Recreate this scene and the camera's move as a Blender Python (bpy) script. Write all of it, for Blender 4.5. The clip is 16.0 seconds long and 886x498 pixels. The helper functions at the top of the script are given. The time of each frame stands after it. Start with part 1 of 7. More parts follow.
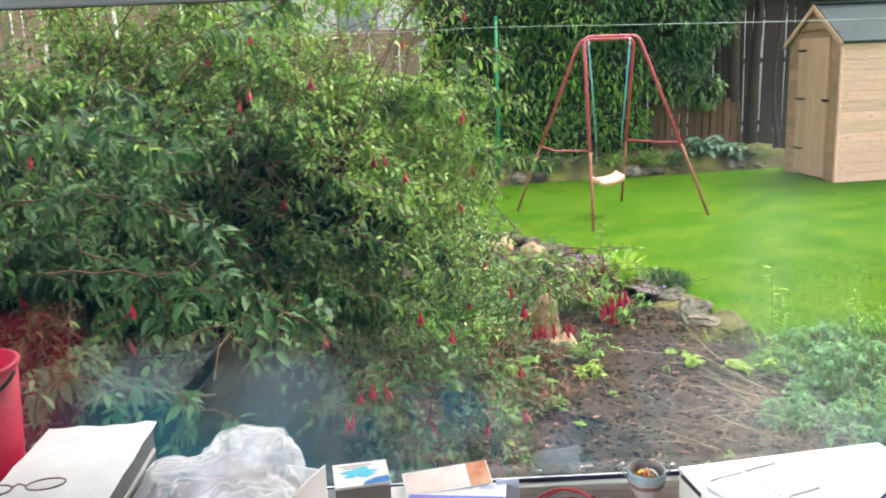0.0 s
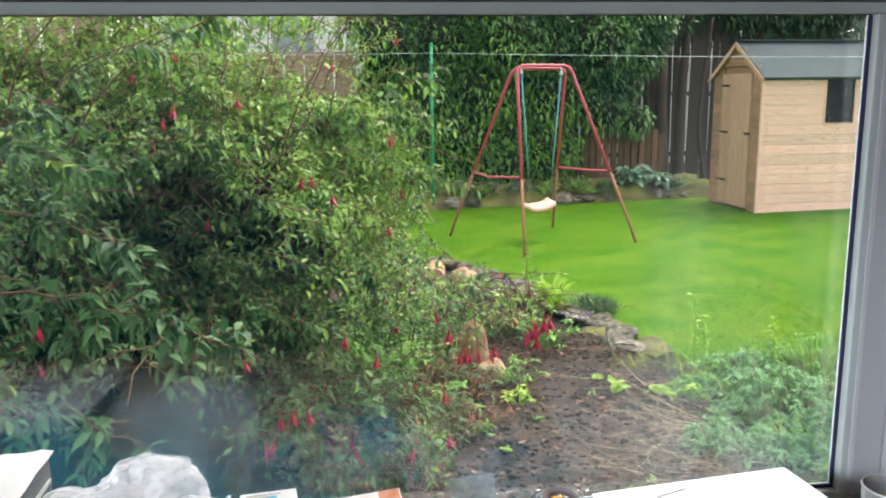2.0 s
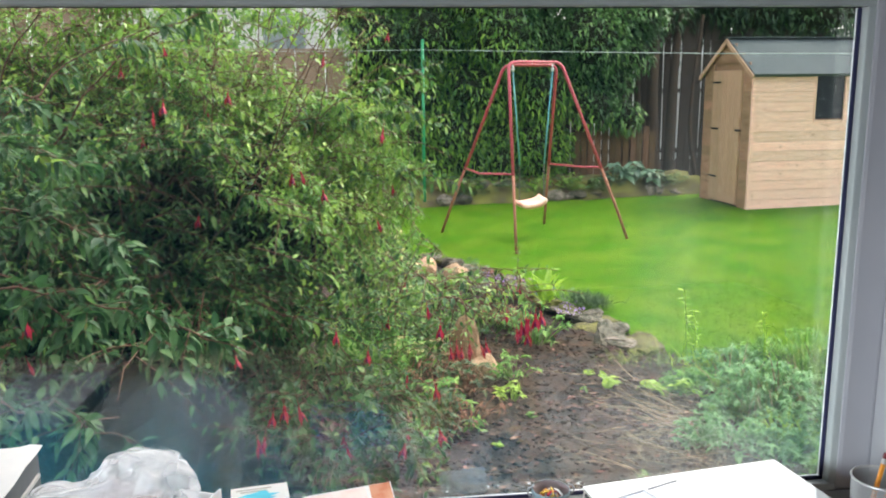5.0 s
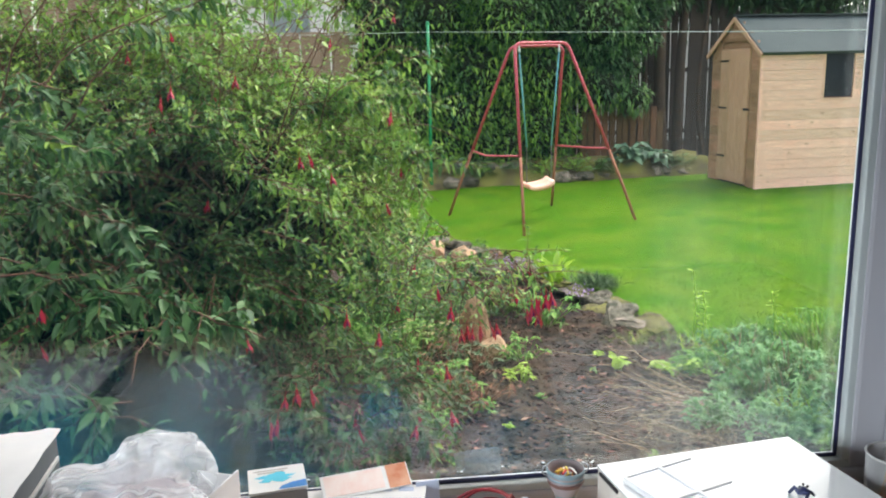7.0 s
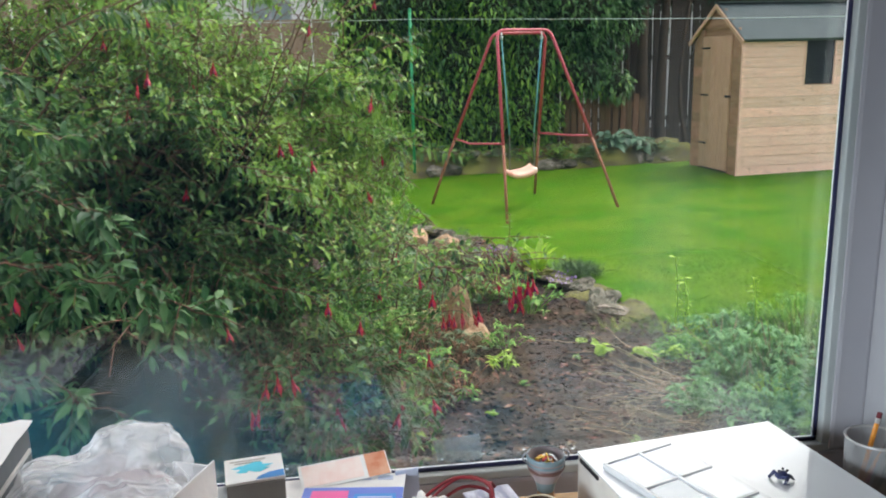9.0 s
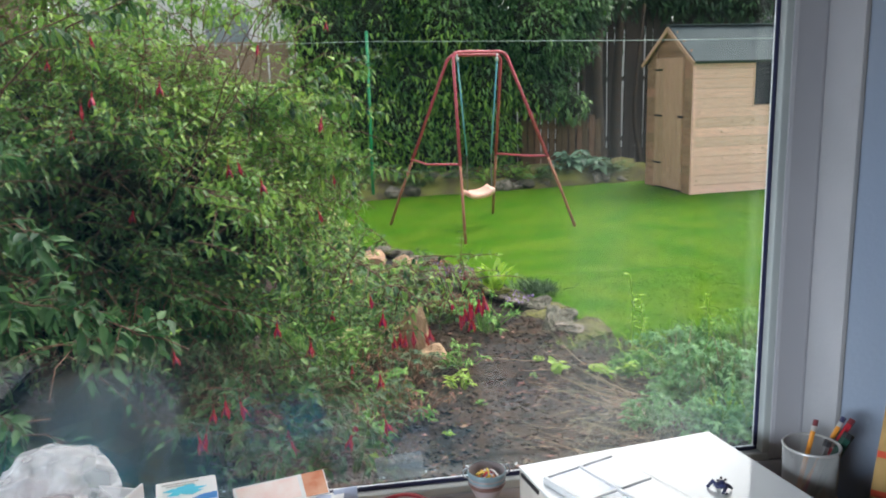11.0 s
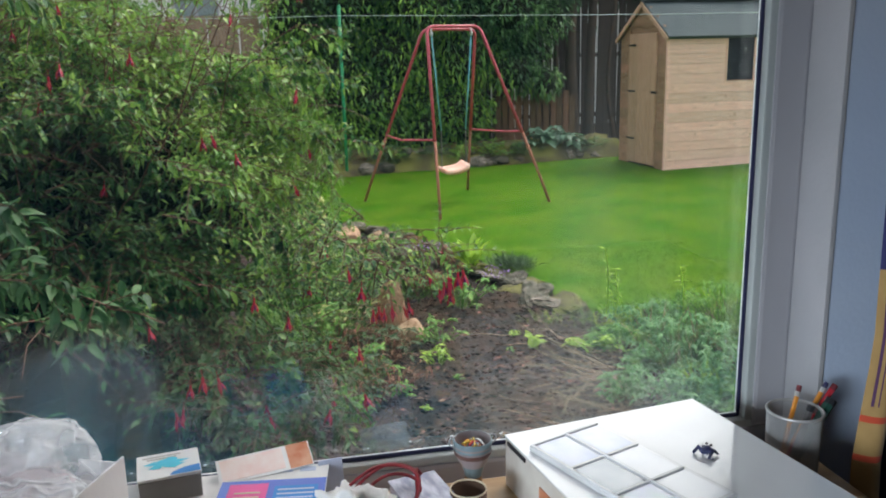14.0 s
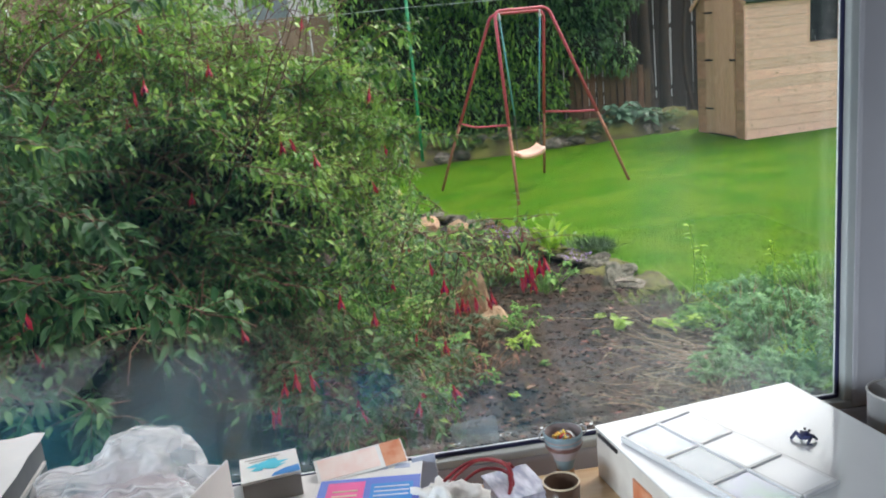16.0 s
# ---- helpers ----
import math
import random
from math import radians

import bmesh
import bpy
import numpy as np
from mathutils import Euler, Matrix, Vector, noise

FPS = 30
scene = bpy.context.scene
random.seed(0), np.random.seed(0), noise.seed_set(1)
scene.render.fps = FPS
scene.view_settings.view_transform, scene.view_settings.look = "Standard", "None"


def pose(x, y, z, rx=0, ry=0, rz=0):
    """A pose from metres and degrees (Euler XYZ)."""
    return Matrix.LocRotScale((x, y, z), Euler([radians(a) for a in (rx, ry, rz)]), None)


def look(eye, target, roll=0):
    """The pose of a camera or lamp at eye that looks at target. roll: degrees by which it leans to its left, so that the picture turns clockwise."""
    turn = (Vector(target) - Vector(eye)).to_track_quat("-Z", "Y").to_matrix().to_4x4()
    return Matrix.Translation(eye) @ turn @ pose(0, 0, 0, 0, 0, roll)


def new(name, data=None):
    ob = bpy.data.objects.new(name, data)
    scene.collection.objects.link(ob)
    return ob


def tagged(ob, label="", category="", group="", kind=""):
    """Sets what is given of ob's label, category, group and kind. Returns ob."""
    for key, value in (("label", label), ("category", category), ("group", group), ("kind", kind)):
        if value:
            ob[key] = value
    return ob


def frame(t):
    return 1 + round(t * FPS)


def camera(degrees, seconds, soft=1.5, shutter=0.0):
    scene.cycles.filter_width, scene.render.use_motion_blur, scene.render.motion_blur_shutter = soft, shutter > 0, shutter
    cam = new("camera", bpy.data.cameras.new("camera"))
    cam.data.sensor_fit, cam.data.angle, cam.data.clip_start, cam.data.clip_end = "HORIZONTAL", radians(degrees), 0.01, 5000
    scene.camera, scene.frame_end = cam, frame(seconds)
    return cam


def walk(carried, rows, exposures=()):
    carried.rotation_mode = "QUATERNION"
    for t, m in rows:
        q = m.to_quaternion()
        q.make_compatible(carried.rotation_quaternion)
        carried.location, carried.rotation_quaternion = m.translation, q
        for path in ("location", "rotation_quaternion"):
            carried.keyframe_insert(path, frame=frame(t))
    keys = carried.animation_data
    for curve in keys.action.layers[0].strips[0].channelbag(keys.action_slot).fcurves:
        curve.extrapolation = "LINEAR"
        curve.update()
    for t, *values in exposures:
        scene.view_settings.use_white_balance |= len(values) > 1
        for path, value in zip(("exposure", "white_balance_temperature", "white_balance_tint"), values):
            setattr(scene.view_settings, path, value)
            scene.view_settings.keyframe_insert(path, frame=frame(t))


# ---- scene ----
cam = camera(56.6, 16.0, soft=1.9)
PATH = [
    (0, (0.109, 0.194, 1.649), (0.141, 2.146, 1.216), -2.3),
    (0.5, (0.121, 0.192, 1.65), (0.249, 2.148, 1.253), -1.4),
    (1, (0.134, 0.203, 1.643), (0.316, 2.154, 1.242), -1.5),
    (1.5, (0.13, 0.206, 1.648), (0.33, 2.157, 1.252), -0.7),
    (2, (0.138, 0.204, 1.646), (0.33, 2.159, 1.266), -0.6),
    (2.5, (0.141, 0.208, 1.642), (0.349, 2.158, 1.252), -0.6),
    (3, (0.145, 0.208, 1.641), (0.369, 2.156, 1.244), -0.7),
    (3.5, (0.148, 0.208, 1.64), (0.388, 2.154, 1.244), -0.8),
    (4, (0.147, 0.21, 1.643), (0.387, 2.156, 1.248), -0.7),
    (4.2, (0.146, 0.209, 1.639), (0.379, 2.159, 1.26), -0.5),
    (6.5, (0.13, 0.202, 1.64), (0.305, 2.15, 1.223), -1.4),
    (7, (0.131, 0.205, 1.636), (0.324, 2.15, 1.21), -1.3),
    (7.5, (0.134, 0.207, 1.634), (0.337, 2.148, 1.197), -1.1),
    (8, (0.141, 0.211, 1.631), (0.356, 2.15, 1.19), -1.1),
    (8.5, (0.142, 0.213, 1.627), (0.368, 2.15, 1.182), -1.4),
    (8.7, (0.14, 0.216, 1.63), (0.368, 2.151, 1.176), -1.4),
    (10.8, (0.173, 0.22, 1.613), (0.468, 2.154, 1.198), -1.4),
    (11, (0.178, 0.22, 1.614), (0.502, 2.152, 1.21), -1.5),
    (11.5, (0.186, 0.214, 1.614), (0.578, 2.137, 1.229), -1.4),
    (12, (0.194, 0.212, 1.612), (0.596, 2.13, 1.209), -1.3),
    (12.5, (0.195, 0.212, 1.61), (0.632, 2.126, 1.228), -0.0),
    (13, (0.188, 0.221, 1.607), (0.598, 2.132, 1.182), -0.6),
    (13.5, (0.175, 0.23, 1.604), (0.585, 2.137, 1.161), -1.4),
    (14, (0.164, 0.237, 1.597), (0.548, 2.146, 1.138), -1.4),
    (14.5, (0.159, 0.238, 1.598), (0.515, 2.148, 1.126), -0.9),
    (15, (0.171, 0.237, 1.6), (0.512, 2.151, 1.132), -0.7),
    (15.5, (0.176, 0.237, 1.607), (0.432, 2.163, 1.131), -0.8),
    (16, (0.164, 0.231, 1.616), (0.353, 2.163, 1.135), -5.9),
]
EXPOSURES = [(0, 0.62, 6850, 10), (1, 0.57, 6850, 10), (3.5, 0.48, 6850, 10), (6.5, 0.42, 6810, 10), (7, 0.34, 6800, 10), (8.5, 0.14, 6720, 10), (11, 0.07, 6600, 10), (12.5, 0.06, 6600, 10), (13.5, -0.12, 6600, 10), (14.5, -0.22, 6560, 10), (15.0, -0.22, 6560, 10), (16, 0.02, 6600, 10)]
walk(cam, [(t, look(eye, target, roll)) for t, eye, target, roll in PATH], EXPOSURES)

# ---- world and light ----
world = bpy.data.worlds.new("overcast_sky")
scene.world = world
world.use_nodes = True
wn = world.node_tree.nodes
sky = wn.new("ShaderNodeTexSky")
sky.sky_type = "NISHITA"
sky.sun_disc = False
sky.sun_elevation, sky.sun_rotation = radians(56), radians(52)
sky.dust_density, sky.air_density = 4.0, 1.0
sky.sun_intensity = 0.4
soft_sky = wn.new("ShaderNodeHueSaturation")
soft_sky.inputs["Saturation"].default_value = 0.38
world.node_tree.links.new(sky.outputs[0], soft_sky.inputs["Color"])
world.node_tree.links.new(soft_sky.outputs[0], wn["Background"].inputs["Color"])
wn["Background"].inputs["Strength"].default_value = 0.46

sun = new("sun", bpy.data.lights.new("sun", "SUN"))
sun.data.energy, sun.data.angle = 0.5, radians(55)
sun.data.color = (1.0, 0.985, 0.96)
sun.rotation_euler = (radians(-34), 0, radians(-52))

# area lamp added to fill the room, set in an assumed, unseen side window
room_fill = new("added_room_fill", bpy.data.lights.new("added_room_fill", "AREA"))
room_fill.data.shape, room_fill.data.size, room_fill.data.size_y = "RECTANGLE", 2.0, 1.25
room_fill.data.spread = radians(64)
room_fill.data.energy, room_fill.data.color = 45, (0.78, 0.90, 1.0)
room_fill.matrix_basis = look((-2.985, -1.55, 1.75), (0.7, 1.1, -0.4))


# ---- materials ----
def material(name, colour, rough=0.6, metal=0.0, second=None, scale=8.0, detail=6.0, bump=0.0, bump_scale=60.0, coords="Object", island=0.0, obj_random=0.0, spec=0.5, stretch=None, contrast=(0.35, 0.65), fine=None):
    m = bpy.data.materials.new(name)
    m.use_nodes = True
    n, l = m.node_tree.nodes, m.node_tree.links
    b = n["Principled BSDF"]
    b.inputs["Roughness"].default_value, b.inputs["Metallic"].default_value = rough, metal
    b.inputs["Specular IOR Level"].default_value = spec
    tc = n.new("ShaderNodeTexCoord")
    mp = n.new("ShaderNodeMapping")
    l.new(tc.outputs[coords], mp.inputs["Vector"])
    if stretch:
        mp.inputs["Scale"].default_value = stretch
    col = n.new("ShaderNodeMix")
    col.data_type = "RGBA"
    col.inputs["A"].default_value = (*colour, 1)
    col.inputs["B"].default_value = (*(second or [c * 0.75 for c in colour]), 1)
    t = n.new("ShaderNodeTexNoise")
    t.inputs["Scale"].default_value, t.inputs["Detail"].default_value = scale, detail
    l.new(mp.outputs[0], t.inputs["Vector"])
    r = n.new("ShaderNodeMapRange")
    r.inputs["From Min"].default_value, r.inputs["From Max"].default_value = contrast
    l.new(t.outputs["Fac"], r.inputs["Value"])
    l.new(r.outputs[0], col.inputs["Factor"])
    out = col.outputs["Result"]
    for amount, kind in ((island, "ShaderNodeNewGeometry"), (obj_random, "ShaderNodeObjectInfo")):
        if amount:
            g = n.new(kind)
            hs = n.new("ShaderNodeHueSaturation")
            v = n.new("ShaderNodeMapRange")
            v.inputs["To Min"].default_value, v.inputs["To Max"].default_value = 1 - amount, 1 + amount
            l.new(g.outputs["Random Per Island" if "Geometry" in kind else "Random"], v.inputs["Value"])
            l.new(v.outputs[0], hs.inputs["Value"])
            h = n.new("ShaderNodeMapRange")
            h.inputs["To Min"].default_value, h.inputs["To Max"].default_value = 0.5 + 0.04 * amount, 0.5 - 0.06 * amount
            l.new(g.outputs["Random Per Island" if "Geometry" in kind else "Random"], h.inputs["Value"])
            l.new(h.outputs[0], hs.inputs["Hue"])
            l.new(out, hs.inputs["Color"])
            out = hs.outputs["Color"]
    if fine:
        t3, r3, h3 = n.new("ShaderNodeTexNoise"), n.new("ShaderNodeMapRange"), n.new("ShaderNodeHueSaturation")
        t3.inputs["Scale"].default_value, t3.inputs["Detail"].default_value = fine[0], 4
        l.new(mp.outputs[0], t3.inputs["Vector"])
        r3.inputs["From Min"].default_value, r3.inputs["From Max"].default_value = 0.3, 0.7
        r3.inputs["To Min"].default_value, r3.inputs["To Max"].default_value = 1 - fine[1], 1 + fine[1]
        l.new(t3.outputs["Fac"], r3.inputs["Value"])
        l.new(r3.outputs[0], h3.inputs["Value"])
        l.new(out, h3.inputs["Color"])
        out = h3.outputs["Color"]
    l.new(out, b.inputs["Base Color"])
    if bump:
        t2 = n.new("ShaderNodeTexNoise")
        t2.inputs["Scale"].default_value, t2.inputs["Detail"].default_value = bump_scale, 5
        l.new(mp.outputs[0], t2.inputs["Vector"])
        bp = n.new("ShaderNodeBump")
        bp.inputs["Strength"].default_value, bp.inputs["Distance"].default_value = bump, 0.01
        l.new(t2.outputs["Fac"], bp.inputs["Height"])
        l.new(bp.outputs[0], b.inputs["Normal"])
    return m


def leaf_material(name, colour, second, rough=0.4, glow=0.35, vary=0.35, scale=3.0):
    """A leaf: glossy skin over a blade that lets some light through."""
    m = material(name, colour, rough, 0.0, second, scale, 3.0, island=vary, spec=0.4)
    n, l = m.node_tree.nodes, m.node_tree.links
    b, o = n["Principled BSDF"], n["Material Output"]
    tr = n.new("ShaderNodeBsdfTranslucent")
    mix = n.new("ShaderNodeMixShader")
    mix.inputs[0].default_value = glow
    l.new(b.inputs["Base Color"].links[0].from_socket, tr.inputs["Color"])
    l.new(b.outputs[0], mix.inputs[1])
    l.new(tr.outputs[0], mix.inputs[2])
    l.new(mix.outputs[0], o.inputs["Surface"])
    return m


M = {}
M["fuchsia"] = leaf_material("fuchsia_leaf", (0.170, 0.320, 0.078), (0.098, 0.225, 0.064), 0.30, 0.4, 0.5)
# darker copy of the leaf, the bush's shade put into its colour
M["fuchsia_shaded"] = leaf_material("shaded_fuchsia_leaf", (0.072, 0.178, 0.054), (0.042, 0.125, 0.044), 0.48, 0.4, 0.5)
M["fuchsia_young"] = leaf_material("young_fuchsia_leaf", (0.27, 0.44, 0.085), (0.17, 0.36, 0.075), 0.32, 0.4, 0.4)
M["hedge"] = leaf_material("hedge_leaf", (0.145, 0.32, 0.100), (0.062, 0.155, 0.066), 0.3, 0.3, 0.6, 1.2)
M["hedge_light"] = leaf_material("light_hedge_leaf", (0.27, 0.50, 0.085), (0.17, 0.37, 0.065), 0.45, 0.35, 0.4, 1.2)
M["conifer"] = leaf_material("conifer_leaf", (0.04, 0.10, 0.045), (0.06, 0.14, 0.05), 0.5, 0.2, 0.5)
M["pale_leaf"] = leaf_material("pale_leaf", (0.22, 0.36, 0.10), (0.15, 0.28, 0.09), 0.5, 0.4, 0.4)
M["weed"] = leaf_material("weed_leaf", (0.13, 0.34, 0.055), (0.20, 0.43, 0.10), 0.6, 0.4, 0.5)
M["blue_weed"] = leaf_material("grey_green_weed_leaf", (0.125, 0.32, 0.110), (0.22, 0.43, 0.19), 0.6, 0.4, 0.4)
M["lettuce"] = leaf_material("yellow_green_leaf", (0.42, 0.62, 0.09), (0.32, 0.54, 0.07), 0.4, 0.45, 0.25)
M["hosta"] = leaf_material("blue_green_leaf", (0.14, 0.26, 0.18), (0.26, 0.40, 0.28), 0.4, 0.3, 0.3)
M["lavender"] = leaf_material("grey_green_leaf", (0.10, 0.17, 0.08), (0.06, 0.12, 0.05), 0.6, 0.25, 0.4)
M["grass"] = leaf_material("grass_blade", (0.052, 0.168, 0.003), (0.108, 0.202, 0.009), 0.8, 0.55, 0.25, 1.1)
M["dead_leaf"] = leaf_material("dead_brown_leaf", (0.30, 0.155, 0.080), (0.17, 0.085, 0.045), 0.7, 0.3, 0.6)
M["grass"].node_tree.nodes["Principled BSDF"].inputs["Specular IOR Level"].default_value = 0.12
M["dry"] = material("dry_stem", (0.43, 0.34, 0.23), 0.8, 0, (0.26, 0.17, 0.10), 30, island=0.3)
M["stem"] = material("red_brown_stem", (0.14, 0.050, 0.032), 0.6, 0, (0.13, 0.06, 0.03), 25)
M["cane"] = material("red_brown_cane", (0.17, 0.055, 0.035), 0.55, 0, (0.09, 0.05, 0.03), 30)
M["bark"] = material("bark", (0.095, 0.060, 0.038), 0.9, 0, (0.045, 0.033, 0.025), 12, bump=0.8, bump_scale=30)
# near-black colours for lumps that paint the shade inside shrubs
M["bush_core"] = material("bush_core_shade", (0.011, 0.019, 0.010), 1.0, 0, (0.024, 0.023, 0.013), 22, bump=1, bump_scale=18, spec=0.0, fine=(60, 0.6))
M["core"] = material("core_shade", (0.018, 0.029, 0.015), 1.0, 0, (0.027, 0.027, 0.015), 14, bump=1, bump_scale=25)
M["sepal"] = leaf_material("red_sepal", (0.56, 0.020, 0.034), (0.42, 0.014, 0.042), 0.4, 0.3, 0.2)
M["corolla"] = leaf_material("purple_petal", (0.16, 0.01, 0.13), (0.24, 0.02, 0.12), 0.5, 0.3, 0.2)
M["cream_petal"] = leaf_material("cream_petal", (0.75, 0.72, 0.42), (0.70, 0.66, 0.30), 0.6, 0.3, 0.1)
M["violet_petal"] = leaf_material("violet_petal", (0.32, 0.20, 0.50), (0.42, 0.28, 0.55), 0.6, 0.3, 0.2)
M["soil"] = material("garden_soil", (0.012, 0.0070, 0.0046), 0.95, 0, (0.054, 0.0265, 0.0145), 7, 10, bump=1.0, bump_scale=45, fine=(70, 0.55), contrast=(0.42, 0.62))
M["lawn"] = material("lawn_floor", (0.048, 0.156, 0.003), 0.95, 0, (0.106, 0.195, 0.011), 2.4, 10, bump=0.9, bump_scale=70, fine=(28, 0.30), spec=0.08)
M["clod"] = material("soil_clod", (0.026, 0.015, 0.010), 0.95, 0, (0.085, 0.050, 0.032), 40, island=0.7, bump=0.5)
M["litter"] = material("leaf_litter", (0.25, 0.165, 0.088), 0.8, 0, (0.090, 0.050, 0.030), 9, island=0.95)
M["soil_moss"] = material("olive_moss", (0.085, 0.10, 0.035), 0.9, 0, (0.11, 0.065, 0.035), 5, island=0.7)
M["stone"] = material("weathered_stone", (0.23, 0.195, 0.155), 0.9, 0, (0.065, 0.066, 0.040), 5, 9, bump=1.0, bump_scale=25, obj_random=0.35, fine=(40, 0.5), contrast=(0.42, 0.6))
M["sandstone"] = material("sandstone", (0.60, 0.36, 0.22), 0.9, 0, (0.42, 0.26, 0.17), 9, 8, bump=0.8, bump_scale=25, obj_random=0.2)
M["mossy"] = material("mossy_stone", (0.20, 0.20, 0.048), 0.95, 0, (0.075, 0.058, 0.036), 4, 8, bump=0.8, bump_scale=25, obj_random=0.25)
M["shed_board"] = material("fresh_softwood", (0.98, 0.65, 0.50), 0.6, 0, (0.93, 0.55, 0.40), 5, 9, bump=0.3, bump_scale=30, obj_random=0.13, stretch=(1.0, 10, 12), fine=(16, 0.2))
# gable and door take darker wood, that side's shade put into the colour
M["shed_gable"] = material("shaded_softwood_end", (0.54, 0.31, 0.19), 0.65, 0, (0.34, 0.18, 0.10), 6, 9, bump=0.3, bump_scale=30, obj_random=0.22, stretch=(8, 1.0, 8))
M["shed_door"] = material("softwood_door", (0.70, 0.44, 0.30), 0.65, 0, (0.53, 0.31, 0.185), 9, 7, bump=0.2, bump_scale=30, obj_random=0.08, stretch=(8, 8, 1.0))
M["felt"] = material("grey_roof_felt", (0.056, 0.076, 0.080), 0.95, 0, (0.080, 0.100, 0.104), 3, 9, bump=0.4, bump_scale=250, fine=(30, 0.25))
M["knot"] = material("wood_knot", (0.36, 0.17, 0.085), 0.7, 0, (0.50, 0.28, 0.16), 40)
M["iron"] = material("black_iron", (0.03, 0.03, 0.032), 0.5, 0.6)
M["fence"] = material("weathered_fence_board", (0.066, 0.046, 0.034), 0.85, 0, (0.036, 0.027, 0.021), 6, 8, bump=0.4, obj_random=0.35, stretch=(6, 6, 1))
M["fence_red"] = material("red_brown_fence_board", (0.23, 0.135, 0.070), 0.8, 0, (0.14, 0.085, 0.05), 6, 8, bump=0.4, obj_random=0.3, stretch=(6, 6, 1))
M["fence_pale"] = material("pale_fence_board", (0.42, 0.29, 0.20), 0.8, 0, (0.33, 0.22, 0.15), 6, 8, bump=0.3, obj_random=0.2, stretch=(6, 6, 1))
M["red_paint"] = material("faded_red_paint", (0.58, 0.085, 0.125), 0.4, 0, (0.50, 0.10, 0.11), 18, 8, bump=0.15, contrast=(0.45, 0.7))
M["rust"] = material("rusty_steel", (0.44, 0.17, 0.10), 0.75, 0.1, (0.26, 0.10, 0.065), 35, 8, bump=0.4)
M["rope"] = material("blue_green_rope", (0.10, 0.36, 0.44), 0.7, 0, (0.20, 0.48, 0.42), 3, bump=0.5, bump_scale=200)
M["chain"] = material("dull_chain", (0.26, 0.25, 0.25), 0.45, 0.8)
M["seat"] = material("faded_orange_plastic", (0.92, 0.42, 0.30), 0.45, 0, (0.94, 0.62, 0.50), 9, 5)
M["green_pole"] = material("green_plastic_coat", (0.02, 0.36, 0.14), 0.4, 0, (0.03, 0.28, 0.12), 14)
M["line"] = material("washing_line", (0.62, 0.72, 0.70), 0.5)
M["render"] = material("pale_house_render", (0.78, 0.76, 0.74), 0.9, 0, (0.68, 0.66, 0.65), 3, bump=0.2)
M["roof_tile"] = material("roof_tile", (0.16, 0.13, 0.12), 0.85, 0, (0.22, 0.18, 0.16), 4, bump=0.6)
M["far_glass"] = material("dark_pane", (0.018, 0.022, 0.028), 0.15, spec=0.12)
M["pale_glass"] = material("pale_reflecting_pane", (0.30, 0.34, 0.36), 0.12, 0, (0.20, 0.25, 0.25), 2, spec=0.6)
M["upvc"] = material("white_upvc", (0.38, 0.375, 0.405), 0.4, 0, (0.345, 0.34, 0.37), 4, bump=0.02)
M["gasket"] = material("dark_gasket", (0.020, 0.022, 0.075), 0.55)
M["bead"] = material("pale_grey_bead", (0.42, 0.45, 0.45), 0.4, 0, (0.36, 0.39, 0.39), 6)
M["spacer"] = material("white_spacer", (0.92, 0.92, 0.93), 0.4, 0, (0.72, 0.73, 0.75), 60)
M["back_wall"] = material("dull_wall_paint", (0.40, 0.42, 0.45), 0.85, 0, (0.36, 0.38, 0.41), 3)
M["plaster"] = material("pale_plaster", (0.39, 0.385, 0.41), 0.85, 0, (0.35, 0.35, 0.37), 5, bump=0.08, bump_scale=90)
M["blue_wall"] = material("pale_blue_wall_paint", (0.50, 0.59, 0.76), 0.8, 0, (0.46, 0.55, 0.71), 3, bump=0.08, bump_scale=120)
M["ceiling"] = material("white_ceiling_paint", (0.75, 0.75, 0.74), 0.9, 0, (0.71, 0.71, 0.70), 4)
M["carpet"] = material("dark_carpet", (0.05, 0.05, 0.055), 0.95, 0, (0.035, 0.035, 0.04), 80, bump=0.8, bump_scale=300)
M["desk"] = material("light_wood_top", (0.52, 0.36, 0.20), 0.45, 0, (0.42, 0.27, 0.14), 6, 7, bump=0.1, stretch=(1, 9, 9))
M["card_white"] = material("glossy_white_card", (0.92, 0.92, 0.925), 0.10, 0, (0.85, 0.85, 0.86), 5, spec=0.8)
M["card_white"].node_tree.nodes["Principled BSDF"].inputs["Coat Weight"].default_value = 1.0
M["card_white"].node_tree.nodes["Principled BSDF"].inputs["Coat Roughness"].default_value = 0.07
M["card_white"].node_tree.nodes["Principled BSDF"].inputs["Coat IOR"].default_value = 1.75


def glossy_coat(m):
    b = m.node_tree.nodes["Principled BSDF"]
    b.inputs["Coat Weight"].default_value, b.inputs["Coat Roughness"].default_value, b.inputs["Coat IOR"].default_value = 1.0, 0.07, 2.2


M["card_side"] = material("pale_printed_card", (0.66, 0.63, 0.58), 0.6, 0, (0.52, 0.48, 0.44), 14, 6)
M["paper"] = material("white_paper", (0.80, 0.80, 0.80), 0.75, 0, (0.72, 0.72, 0.73), 12, bump=0.1)
M["cream"] = material("cream_paper", (0.66, 0.57, 0.43), 0.75, 0, (0.56, 0.44, 0.30), 10, bump=0.2)
M["tan_fill"] = material("crumpled_tan_paper", (0.55, 0.47, 0.33), 0.8, 0, (0.36, 0.29, 0.19), 22, bump=0.5)
# grey for the small carton's sides, their shade put into the colour
M["carton_dark"] = material("shaded_grey_card", (0.26, 0.25, 0.25), 0.7, 0, (0.31, 0.30, 0.295), 15)
